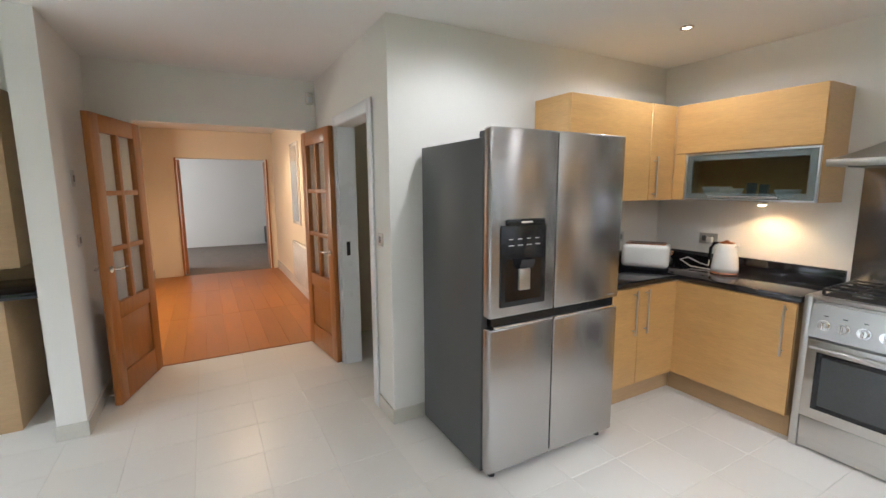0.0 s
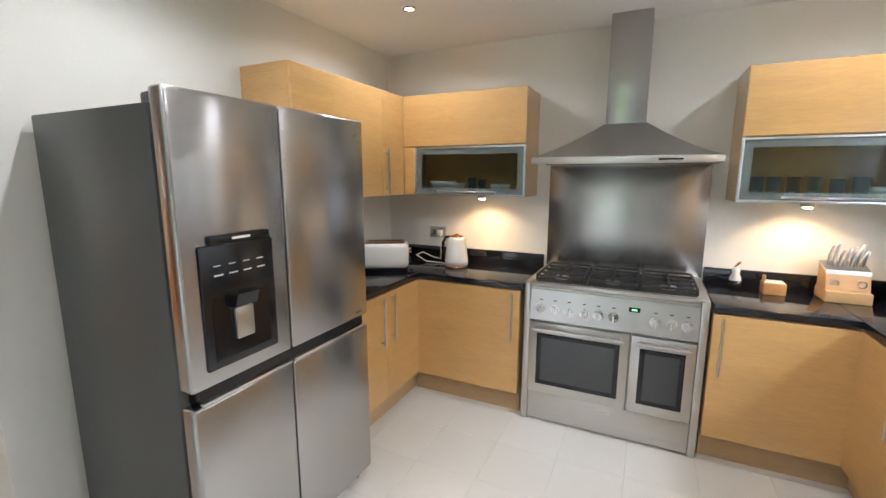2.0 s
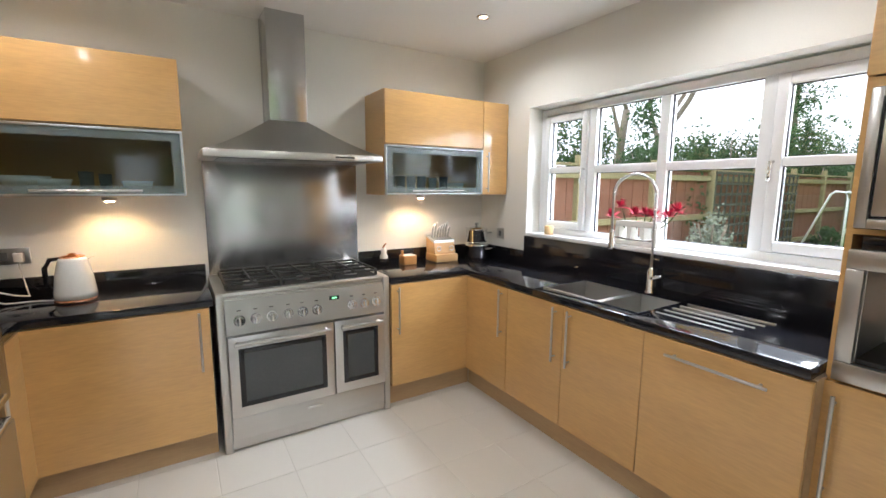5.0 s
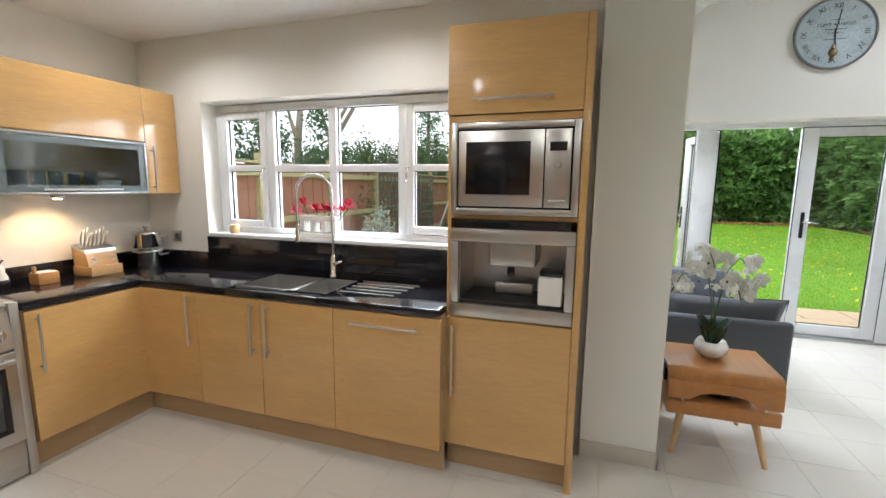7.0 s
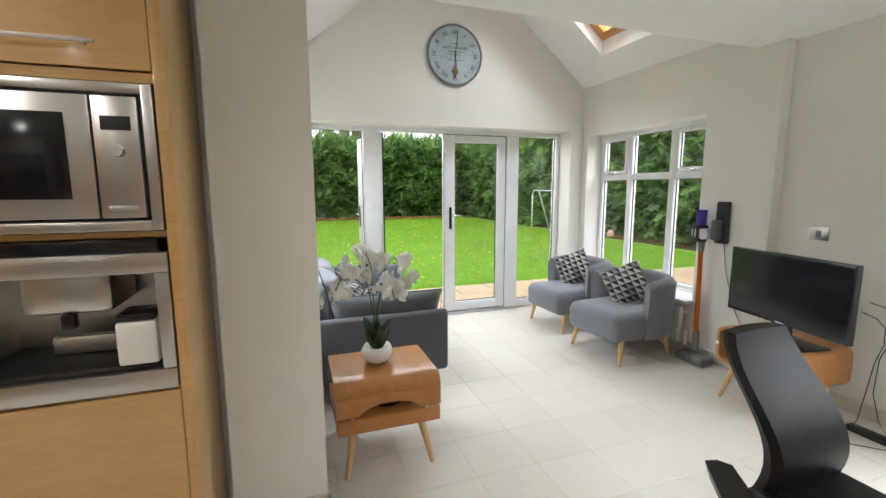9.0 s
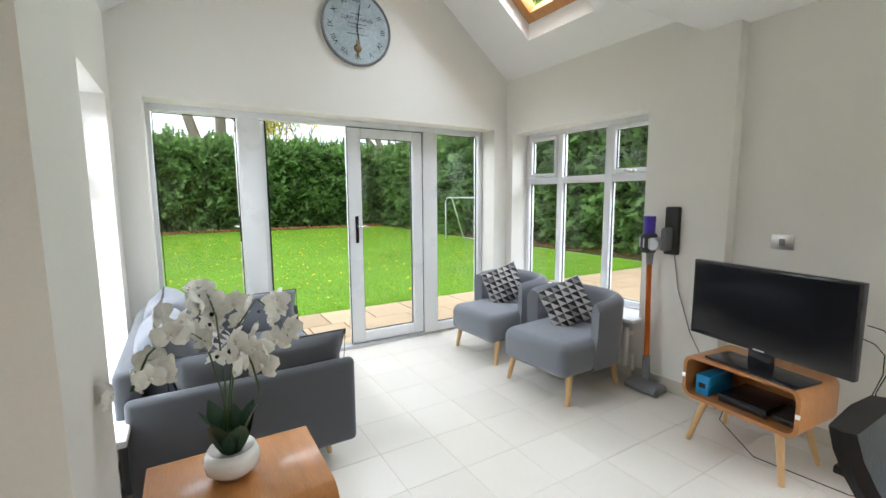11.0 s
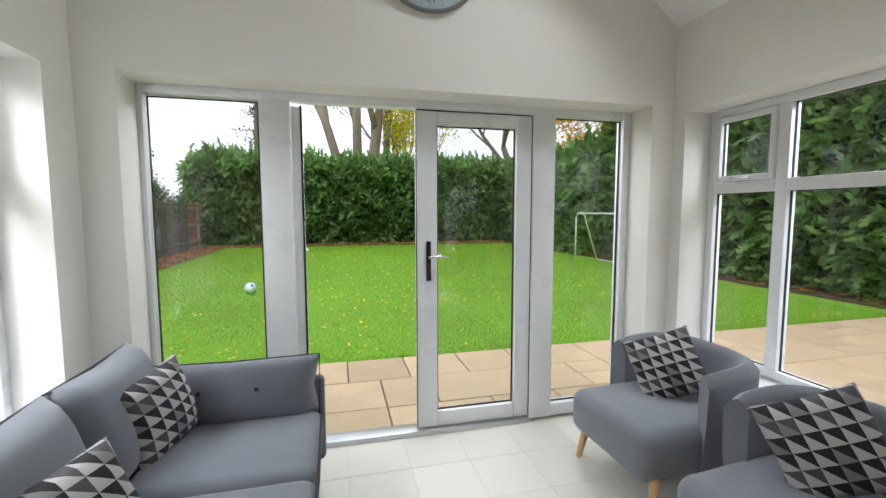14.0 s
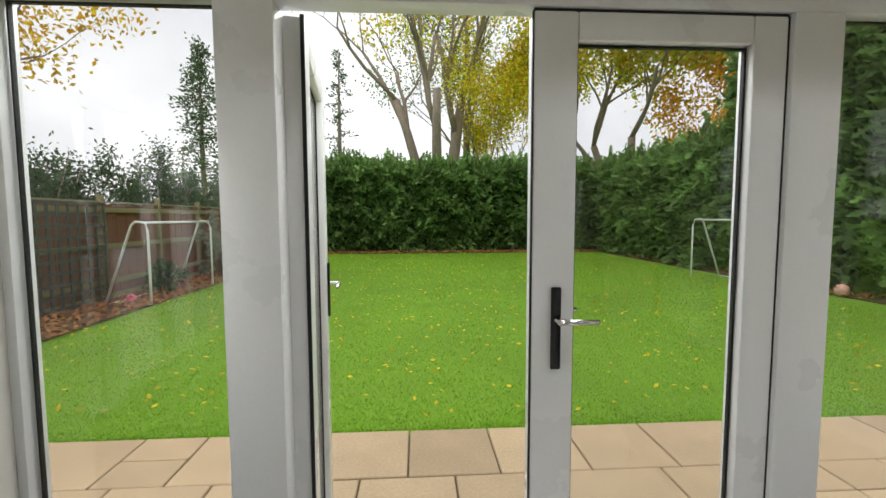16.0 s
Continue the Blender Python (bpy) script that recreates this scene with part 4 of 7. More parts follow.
# ---- fridge ----
FR = thing("american_fridge", "stainless steel side-by-side fridge freezer with dispenser", "fridge", pose(1.66, 1.885, 0) @ Matrix.Diagonal((1.025, 1, 1, 1)))
part("body", bx(0, 0.915, 0.075, 0.75, 0.03, 1.80, bevel=0.006), FRIDGE_SIDE, FR, "dark grey fridge casing")
for hx in (0.03, 0.80):
    part("hinge_cover", bx(hx, hx + 0.085, 0.03, 0.16, 1.80, 1.84, bevel=0.012), FRIDGE_SIDE, FR)
for x0, x1, z0, z1 in ((0.0, 0.413, 0.90, 1.845), (0.419, 0.915, 0.90, 1.845), (0.0, 0.413, 0.05, 0.845), (0.419, 0.915, 0.05, 0.845)):
    part("door", bx(x0, x1, 0.0, 0.068, z0, z1, bevel=0.012, seg=3), STEEL_V, FR)
part("grip_recess", bx(0.03, 0.885, 0.012, 0.07, 0.846, 0.899), BLACKP, FR, "black recessed door grip")
part("grip_lip", bx(0.03, 0.41, -0.002, 0.02, 0.846, 0.858, bevel=0.003), CHROME, FR)
part("grip_lip", bx(0.422, 0.885, -0.002, 0.02, 0.846, 0.858, bevel=0.003), CHROME, FR)
DI = part("dispenser", bx(0.055, 0.34, -0.010, 0.02, 0.955, 1.37, bevel=0.006), BLACKP, FR, "black water dispenser panel")
part("dispenser_top", bx(0.09, 0.325, -0.016, 0.02, 1.37, 1.40, bevel=0.006), BLACKP, DI)
part("niche", bx(0.085, 0.305, -0.012, -0.0095, 0.985, 1.20), SCREEN, DI)
part("chute", extrude_outline(bmesh.new(), [(0.15, -0.05, 1.20), (0.15, -0.012, 1.20), (0.15, -0.012, 1.15), (0.15, -0.035, 1.155)], (0.085, 0, 0)), BLACKP, DI)
part("paddle", bx(0.155, 0.225, -0.03, -0.012, 1.04, 1.15, bevel=0.006), STEEL, DI, "steel dispenser paddle")
for k in range(4):
    part("button_label", bx(0.10 + 0.055 * k, 0.132 + 0.055 * k, -0.0115, -0.010, 1.268, 1.272), WHITE, DI)
    part("button_label", bx(0.10 + 0.055 * k, 0.125 + 0.055 * k, -0.0115, -0.010, 1.300, 1.303), WHITE, DI)
part("logo_mark", bx(0.17, 0.24, -0.0175, -0.016, 1.382, 1.390), WHITE, DI)
part("badge", cy((0.86, -0.001, 1.77), (0.86, 0.002, 1.77), 0.014, seg=16), CHROME, FR)
part("badge", bx(0.82, 0.87, -0.0015, 0.002, 0.925, 0.932), CHROME, FR)
for fx in (0.06, 0.85):
    part("foot", cy((fx, 0.06, 0), (fx, 0.06, 0.05), 0.02, seg=10), BLACKP, FR)
    part("foot", cy((fx, 0.68, 0), (fx, 0.68, 0.05), 0.02, seg=10), BLACKP, FR)

# ---- oak double doors to the hall ----
def oak_leaf(name, label, m, swing):
    d = thing(name, label, "door", m, kind="structure")
    w, t, h = 0.70, 0.044, 2.07
    bm = bmesh.new()
    for x0, x1 in ((0, 0.115), (w - 0.115, w)):
        box(bm, x0, x1, 0, t, 0.008, h, bevel=0.004)
    for z0, z1 in ((0.008, 0.22), (0.62, 0.74), (h - 0.12, h)):
        box(bm, 0.115, w - 0.115, 0.001, t - 0.001, z0, z1, bevel=0.004)
    box(bm, w / 2 - 0.022, w / 2 + 0.022, 0.004, t - 0.004, 0.74, h - 0.12, bevel=0.003)
    for z in (1.13, 1.53):
        box(bm, 0.115, w - 0.115, 0.005, t - 0.005, z - 0.018, z + 0.018, bevel=0.003)
    part("leaf", bm, OAK, d)
    part("panel", bx(0.118, w - 0.118, 0.010, t - 0.010, 0.222, 0.618, bevel=0.012), OAK, d, "raised oak bottom panel")
    for a, b in ((0.117, w / 2 - 0.024), (w / 2 + 0.024, w - 0.117)):
        for z0, z1 in ((0.742, 1.11), (1.15, 1.51), (1.55, h - 0.122)):
            g = part("pane", bx(a, b, t / 2 - 0.003, t / 2 + 0.003, z0, z1), GLASS, d)
            g.visible_shadow = False
    for s, y in ((1, t), (-1, 0)):
        bm = cy((w - 0.055, y, 1.0), (w - 0.055, y + s * 0.008, 1.0), 0.026, seg=20)
        tube(bm, [(w - 0.055, y, 1.0), (w - 0.055, y + s * 0.05, 1.0), (w - 0.09, y + s * 0.055, 1.0), (w - 0.17, y + s * 0.05, 1.0)], 0.009)
        part("door_handle", bm, CHROME, d, "chrome lever handle")
    for z in (0.25, 1.05, 1.85):
        part("hinge", cy((-0.004, t / 2, z - 0.045), (-0.004, t / 2, z + 0.045), 0.008, seg=8), STEEL, d)
    return d


oak_leaf("door_oak_west", "open oak double-door leaf with six glass panes", pose(-0.01, 4.545, 0, 0, 0, -107), 1)
oak_leaf("door_oak_east", "open oak double-door leaf against the side wall", pose(1.35, 4.545, 0, 0, 0, -83) @ Matrix.Diagonal((1, -1, 1, 1)), -1)
stop = thing("door_stop", "small chrome door stop on the skirting", "door stop", pose(-0.288, 3.95, 0.06))
part("rod", cy((0, 0, 0), (0.07, 0, 0), 0.006, seg=10), CHROME, stop)
part("tip", cy((0.07, 0, 0), (0.085, 0, 0), 0.010, seg=10), BLACKP, stop)
far_door = thing("door_far_room", "open oak door leaf seen edge on", "door", pose(0.07, 9.18, 0, 0, 0, 96), kind="structure")
part("leaf", bx(0, 0.7, -0.044, 0, 0.01, 2.06, bevel=0.004), OAK, far_door)
far_door_b = copy_thing(far_door, pose(1.50, 9.18, 0, 0, 0, 86))
for xx, mm in ((0.03, pose(0.035, 9.04, 0)), (1.52, pose(1.51, 9.04, 0))):
    solid("door_casing", bx(0, 0.03, -0.02, 0.0, 0, 2.09, bevel=0.004), OAK, "oak door casing of the far room", "door frame", mm, kind="structure")

PICT = mat("picture_glass", (0.34, 0.36, 0.36), 0.15, var=0.35, scale=5, fine=24, bump=0.0, coat=0.8)
pf = thing("wall_mirror", "tall pale framed wall picture in the hall", "picture", pose(1.636, 6.48, 1.03))
part("picture_frame", bx(-0.02, 0.0, 0, 0.56, 0, 1.17, bevel=0.004), WHITE, pf)
part("picture", bx(-0.026, -0.02, 0.05, 0.51, 0.05, 1.12), PICT, pf)
hr = thing("hall_radiator", "white panel radiator on the hall wall", "radiator", pose(1.636, 5.9, 0.18))
part("panel", bx(-0.07, -0.03, 0, 1.0, 0, 0.6, bevel=0.012), WHITE, hr)
for k in range(12):
    part("fin", bx(-0.076, -0.07, 0.04 + 0.08 * k, 0.08 + 0.08 * k, 0.03, 0.57, bevel=0.003, seg=1), WHITE, hr)
part("bracket", bx(-0.03, 0, 0.2, 0.24, 0.1, 0.5), WHITE, hr)
ft = thing("far_television", "black wall television in the far room", "television", pose(1.95, 12.4, 1.3))
part("screen", bx(0, 0.05, -0.3, 0.3, 0, 0.65, bevel=0.006), SCREEN, ft)
part("wall_arm", bx(0.05, 0.3, -0.05, 0.05, 0.3, 0.36), BLACKM, ft)
fc = thing("far_cabinet", "low dark cabinet in the far room", "cabinet", pose(1.85, 12.2, 0.004))
part("body", bx(0, 0.5, 0, 0.9, 0.06, 0.5, bevel=0.01), BLACKM, fc)
part("foot", bx(0.04, 0.46, 0.04, 0.86, 0, 0.06), BLACKM, fc)
sb = thing("side_room_chair", "dark leather chair in the side room", "chair", pose(1.95, 3.5, 0))
part("seat", bx(0, 0.45, 0, 0.45, 0.42, 0.50, bevel=0.02), BLACKM, sb)
part("backrest", bx(0.0, 0.45, 0.40, 0.46, 0.5, 1.05, bevel=0.02), BLACKM, sb)
for lx in (0.03, 0.39):
    for ly in (0.03, 0.39):
        part("leg", bx(lx, lx + 0.035, ly, ly + 0.035, 0, 0.42), BLACKM, sb)


# ---- switches and sockets ----
def plate(label, cat, m, w=0.086, h=0.086, gangs=1):
    """Wall plate: local y points out of the wall."""
    p = thing("light_switch" if cat == "switch" else "wall_socket", label, cat, m, "switches and sockets")
    part("plate", bx(-w / 2, w / 2, 0, 0.008, -h / 2, h / 2, bevel=0.002), STEEL, p)
    for g in range(gangs):
        cx = (g - (gangs - 1) / 2) * w / max(gangs, 1) * 0.9
        part("rocker" if cat == "switch" else "insert", bx(cx - 0.016, cx + 0.016, 0.008, 0.012, -0.022, 0.022, bevel=0.002), GREYP, p)
    return p


plate("steel light switch beside the doorway", "switch", pose(1.46, 2.85, 1.22, 0, 0, 90))
plate("steel light switch on the wall stub", "switch", pose(-0.30, 3.87, 1.22, 0, 0, -90))
plate("dark heating control on the wall stub", "switch", pose(-0.30, 3.90, 1.63, 0, 0, -90), 0.07, 0.11)
plate("steel double socket above the worktop", "socket", pose(4.08, 2.21, 1.13, 0, 0, 90), 0.146, 0.086, 2)
plate("steel socket above the worktop corner", "socket", pose(3.80, -0.90, 1.12), 0.086, 0.086, 1)
plate("steel double socket on the north wall", "socket", pose(3.55, 2.68, 1.13, 0, 0, 180), 0.146, 0.086, 2)
plate("steel socket plate above the television", "socket", pose(-3.05, -0.84, 1.19, 0, 0, -90), 0.12, 0.09, 1)
al = thing("alarm_sensor", "white motion alarm sensor high on the wall", "sensor", pose(1.40, 4.55, 2.40))
part("body", bx(-0.035, 0.035, -0.05, 0, -0.055, 0.055, bevel=0.018, seg=3), WHITE, al)
part("lens", bx(-0.022, 0.022, -0.054, -0.048, -0.04, 0.01, bevel=0.003), UPVC, al)

for dx, dy in DOWNLIGHTS:
    dl = thing("downlight", "recessed chrome ceiling downlight", "downlight", pose(dx, dy, H), "ceiling downlights")
    bm = bmesh.new()
    n_ = 24
    r0 = [bm.verts.new((r * math.cos(2 * math.pi * k / n_), r * math.sin(2 * math.pi * k / n_), z)) for r, z in ((0.045, -0.001), (0.043, -0.006), (0.030, -0.006), (0.028, -0.001)) for k in range(n_)]
    for q in range(3):
        for k in range(n_):
            bm.faces.new((r0[q * n_ + k], r0[q * n_ + (k + 1) % n_], r0[(q + 1) * n_ + (k + 1) % n_], r0[(q + 1) * n_ + k]))
    part("bezel", bm, CHROME, dl)
    part("lamp", cy((0, 0, -0.004), (0, 0, -0.0015), 0.026, seg=16), BULB_W, dl)
for yy in (1.75, -0.16):
    ul = thing("cabinet_light", "lit spotlight under the wall cabinet", "cabinet light", pose(3.87, yy, 1.45), "under-cabinet lights")
    part("housing", lathe(bmesh.new(), [(0.022, -0.028), (0.034, -0.02), (0.034, 0)], 20), STEEL, ul)
    part("lamp", cy((0, 0, -0.031), (0, 0, -0.0285), 0.020, seg=16), BULB, ul)

# ---- small things on the worktop ----
WT = 0.912
toa = thing("toaster", "white four-slot toaster with copper trim", "toaster", pose(3.50, 2.36, WT, 0, 0, -60))
part("body", bx(-0.17, 0.17, -0.11, 0.11, 0.02, 0.20, bevel=0.035, seg=4), WHITE, toa)
part("top_plate", bx(-0.14, 0.14, -0.085, 0.085, 0.198, 0.206, bevel=0.003), COPPER, toa, "copper coloured top plate")
for k in (-0.045, 0.045):
    part("slot", bx(-0.12, 0.12, k - 0.013, k + 0.013, 0.2065, 0.2075), BLACKP, toa)
for k in (-0.07, 0.07):
    part("lever_slot", bx(0.169, 0.172, k - 0.003, k + 0.003, 0.09, 0.175), BLACKP, toa)
    part("control_dial", cy((0.17, k, 0.06), (0.188, k, 0.06), 0.017, seg=16), BLACKP, toa)
    part("lever", bx(0.17, 0.19, k - 0.012, k + 0.012, 0.13, 0.143, bevel=0.003), COPPER, toa)
part("base", bx(-0.16, 0.16, -0.10, 0.10, 0.0, 0.022, bevel=0.004), BLACKP, toa)
ket = thing("kettle", "white kettle with copper trim and dark handle", "kettle", pose(3.80, 1.92, WT))
part("body", lathe(bmesh.new(), [(0.088, 0.02), (0.088, 0.05), (0.078, 0.14), (0.062, 0.21), (0.055, 0.228)], 28), WHITE, ket)
part("base", lathe(bmesh.new(), [(0.09, 0), (0.09, 0.014), (0.084, 0.02)], 28), COPPER, ket, "copper base ring")
part("lid", lathe(bmesh.new(), [(0.054, 0.228), (0.05, 0.236), (0.02, 0.242), (0.012, 0.25)], 24), COPPER, ket)
part("spout", extrude_outline(bmesh.new(), [(-0.02, -0.055, 0.20), (0.02, -0.055, 0.20), (0.006, -0.088, 0.218), (-0.006, -0.088, 0.218)], (0, 0, 0.012)), WHITE, ket)
part("handle", tube(bmesh.new(), [(0, 0.05, 0.225), (0, 0.09, 0.222), (0, 0.112, 0.18), (0, 0.112, 0.10), (0, 0.085, 0.06)], [0.009, 0.011, 0.012, 0.011, 0.008]), BLACKP, ket, "dark curved handle")
wire = thing("kettle_cable", "white looped cable on the worktop", "cable", pose(0, 0, 0))
loop = [(3.82, 1.99, WT + 0.006), (3.86, 2.08, WT + 0.005), (3.84, 2.2, WT + 0.01), (3.86, 2.3, WT + 0.05), (3.9, 2.26, WT + 0.07), (3.93, 2.18, WT + 0.03), (3.98, 2.14, WT + 0.012), (4.03, 2.16, WT + 0.06), (4.05, 2.18, WT + 0.16), (4.055, 2.18, 1.12)]
part("flex", tube(bmesh.new(), loop, 0.0042, 6), WHITE, wire)
part("plug", bx(4.03, 4.066, 2.16, 2.20, 1.10, 1.15, bevel=0.006), WHITE, wire)
fig = thing("salt_shaker", "small white ceramic figure on a black base", "ornament", pose(3.95, 0.12, WT))
part("body", lathe(bmesh.new(), [(0.03, 0), (0.033, 0.03), (0.031, 0.07), (0.02, 0.095), (0.023, 0.115), (0.012, 0.135)], 16), WHITE, fig)
part("black_base", lathe(bmesh.new(), [(0.036, 0), (0.038, 0.03), (0.036, 0.052), (0.030, 0.054)], 16), BLACKP, fig, "glossy black lower half")
part("crest", tube(bmesh.new(), [(0, 0.01, 0.13), (0.004, -0.012, 0.16), (0, -0.02, 0.165)], 0.006), COPPER, fig)
pot = thing("salt_box", "small light wooden salt box", "box", pose(3.90, -0.06, WT))
part("box_body", bx(-0.045, 0.045, -0.055, 0.055, 0, 0.07, bevel=0.005), PINE, pot)
part("rim", bx(-0.038, 0.038, -0.048, 0.048, 0.07, 0.076, bevel=0.002), WHITE, pot)
part("post", bx(-0.01, 0.01, 0.04, 0.055, 0.07, 0.11, bevel=0.003), PINE, pot)
kb = thing("knife_block", "pale wood knife block with steel-handled knives", "knife block", pose(3.93, -0.38, WT))
BEECH = mat("beech", (0.56, 0.34, 0.15), 0.4, var=0.12, scale=3, fine=30, bump=0.02, stretch=(1, 1, 8))
part("block", extrude_outline(bmesh.new(), [(-0.07, -0.095, 0.062), (0.07, -0.095, 0.062), (0.08, -0.095, 0.195), (-0.045, -0.095, 0.165)], (0, 0.19, 0)), BEECH, kb)
part("base_step", bx(-0.10, 0.075, -0.10, 0.10, 0.0, 0.06, bevel=0.003), BEECH, kb, "pale wooden base drawer")
part("steel_plate", extrude_outline(bmesh.new(), [(-0.052, -0.097, 0.150), (-0.047, -0.097, 0.172), (0.08, -0.097, 0.203), (0.082, -0.097, 0.190)], (0, 0.194, 0)), STEEL, kb, "brushed steel top plate")
for k in range(7):
    y = -0.075 + 0.025 * k
    tall = 0.085 + 0.012 * ((k * 3) % 4)
    part("knife", tube(bmesh.new(), [(0.02, y, 0.178), (0.012, y - 0.006, 0.19 + tall * 0.6), (0.0, y - 0.014, 0.19 + tall)], [0.007, 0.009, 0.008], 6), STEEL, kb, "steel knife handle")
for k in (-0.06, 0.06):
    part("scissor_ring", tube(bmesh.new(), arc((-0.068, k, 0.105), 0.018, 0, 330, 14, (0, 1, 0), (0, 0, 1)), 0.004, 6), STEEL, kb)
pan = thing("saucepan_stack", "two stacked steel pots with glass lid", "pans", pose(3.90, -0.72, WT))
for k, (r, z) in enumerate(((0.095, 0.0), (0.09, 0.135))):
    part("pot", lathe(bmesh.new(), [(r * 0.95, z), (r, z + 0.01), (r, z + 0.10), (r * 1.06, z + 0.108), (r * 1.0, z + 0.118), (r * 0.3, z + 0.13)], 28), CHROME, pan)
    for s in (-1, 1):
        part("pot_handle", tube(bmesh.new(), [(s * r * 0.7, -r * 0.72, z + 0.08), (s * r * 0.95, -r * 1.0, z + 0.085), (s * r * 1.15, -r * 0.6, z + 0.085), (s * r * 0.95, -0.03, z + 0.08)], 0.005, 6), STEEL, pan)
part("lid_knob", lathe(bmesh.new(), [(0.012, 0.262), (0.01, 0.275), (0.02, 0.29), (0.012, 0.30)], 14), STEEL, pan)
can = thing("candle", "short cream candle on the window sill", "candle", pose(3.30, -0.96, 1.157))
part("wax", lathe(bmesh.new(), [(0.033, 0), (0.034, 0.062), (0.028, 0.066), (0.004, 0.06)], 18), mat("cream_wax", (0.75, 0.52, 0.26), 0.5, var=0.05, bump=0.0), can)
part("wick", cy((0, 0, 0.06), (0, 0, 0.072), 0.0015, seg=6), BLACKP, can)
PINKF = mat("crimson_petals", (0.55, 0.012, 0.06), 0.6, var=0.25, scale=40, bump=0.05, island=0.3)
vas = thing("flower_trough", "white pierced trough of crimson flowers on the sill", "flowers", pose(2.56, -0.975, 1.157))
bm = bmesh.new()
box(bm, -0.14, 0.14, -0.04, 0.04, 0.0, 0.03, bevel=0.004)
box(bm, -0.14, 0.14, -0.04, 0.04, 0.115, 0.15, bevel=0.004)
for q in (-0.125, -0.045, 0.045, 0.125):
    box(bm, q - 0.014, q + 0.014, -0.038, 0.038, 0.03, 0.115)
part("trough", bm, WHITE, vas)
random.seed(5)
for k in range(7):
    fx, fz = -0.24 + 0.07 * k + random.uniform(-0.02, 0.02), 0.20 + random.uniform(-0.03, 0.04)
    bm = bmesh.new()
    for j in range(46):
        a, e = random.uniform(0, 6.283), random.uniform(-0.25, 1.4)
        dv = Vector((math.cos(a) * math.cos(e), math.sin(a) * math.cos(e), math.sin(e)))
        sd = dv.cross(Vector((0.3, 0.2, 1))).normalized() * 0.008
        c = Vector((fx, random.uniform(-0.012, 0.012), fz))
        v = [bm.verts.new(c), bm.verts.new(c + dv * 0.03 + sd), bm.verts.new(c + dv * 0.06), bm.verts.new(c + dv * 0.03 - sd)]
        bm.faces.new(v)
    part("flower_head", bm, PINKF, vas, "crimson spiky flower head")
    part("stem", tube(bmesh.new(), [(fx * 0.5, 0, 0.10), (fx * 0.8, 0, 0.16), (fx, 0, fz)], 0.003, 5), mat("stem_green", (0.05, 0.10, 0.03), 0.6) if k == 0 else bpy.data.materials["stem_green"], vas)

# end of a low unit beyond the wall stub
ds = thing("dining_cabinet", "tall brown dresser with a dark worktop", "cabinet", pose(-1.25, 3.80, 0))
part("base", bx(0, 0.56, 0.0, 0.58, 0.0, 0.87, bevel=0.004), MAPLE_D, ds)
part("worktop", bx(-0.02, 0.735, -0.03, 0.58, 0.872, 0.912, bevel=0.004), GRANITE, ds, "dark granite top")
part("upper_panel", bx(0, 0.62, 0.15, 0.58, 1.05, 2.2, bevel=0.004), MAPLE_D, ds)
part("back_panel", bx(0, 0.62, 0.56, 0.58, 0.912, 1.05), MAPLE_D, ds)


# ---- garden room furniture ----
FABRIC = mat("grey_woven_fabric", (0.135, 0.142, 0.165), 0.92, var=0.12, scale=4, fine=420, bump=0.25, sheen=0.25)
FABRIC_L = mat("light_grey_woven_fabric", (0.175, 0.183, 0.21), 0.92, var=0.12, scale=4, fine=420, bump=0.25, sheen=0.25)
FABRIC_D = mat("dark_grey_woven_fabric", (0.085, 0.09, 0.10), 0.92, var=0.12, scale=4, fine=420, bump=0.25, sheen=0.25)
PIPING = mat("charcoal_piping", (0.02, 0.02, 0.024), 0.8, var=0.1, bump=0.1)
TEAK = mat("orange_brown_veneer", (0.44, 0.185, 0.052), 0.33, var=0.2, scale=2.5, fine=26, bump=0.02, stretch=(1, 9, 9), coat=0.25)
LEGWOOD = mat("pale_beech_leg", (0.60, 0.38, 0.18), 0.45, var=0.12, scale=4, fine=40, bump=0.02, stretch=(8, 8, 1))


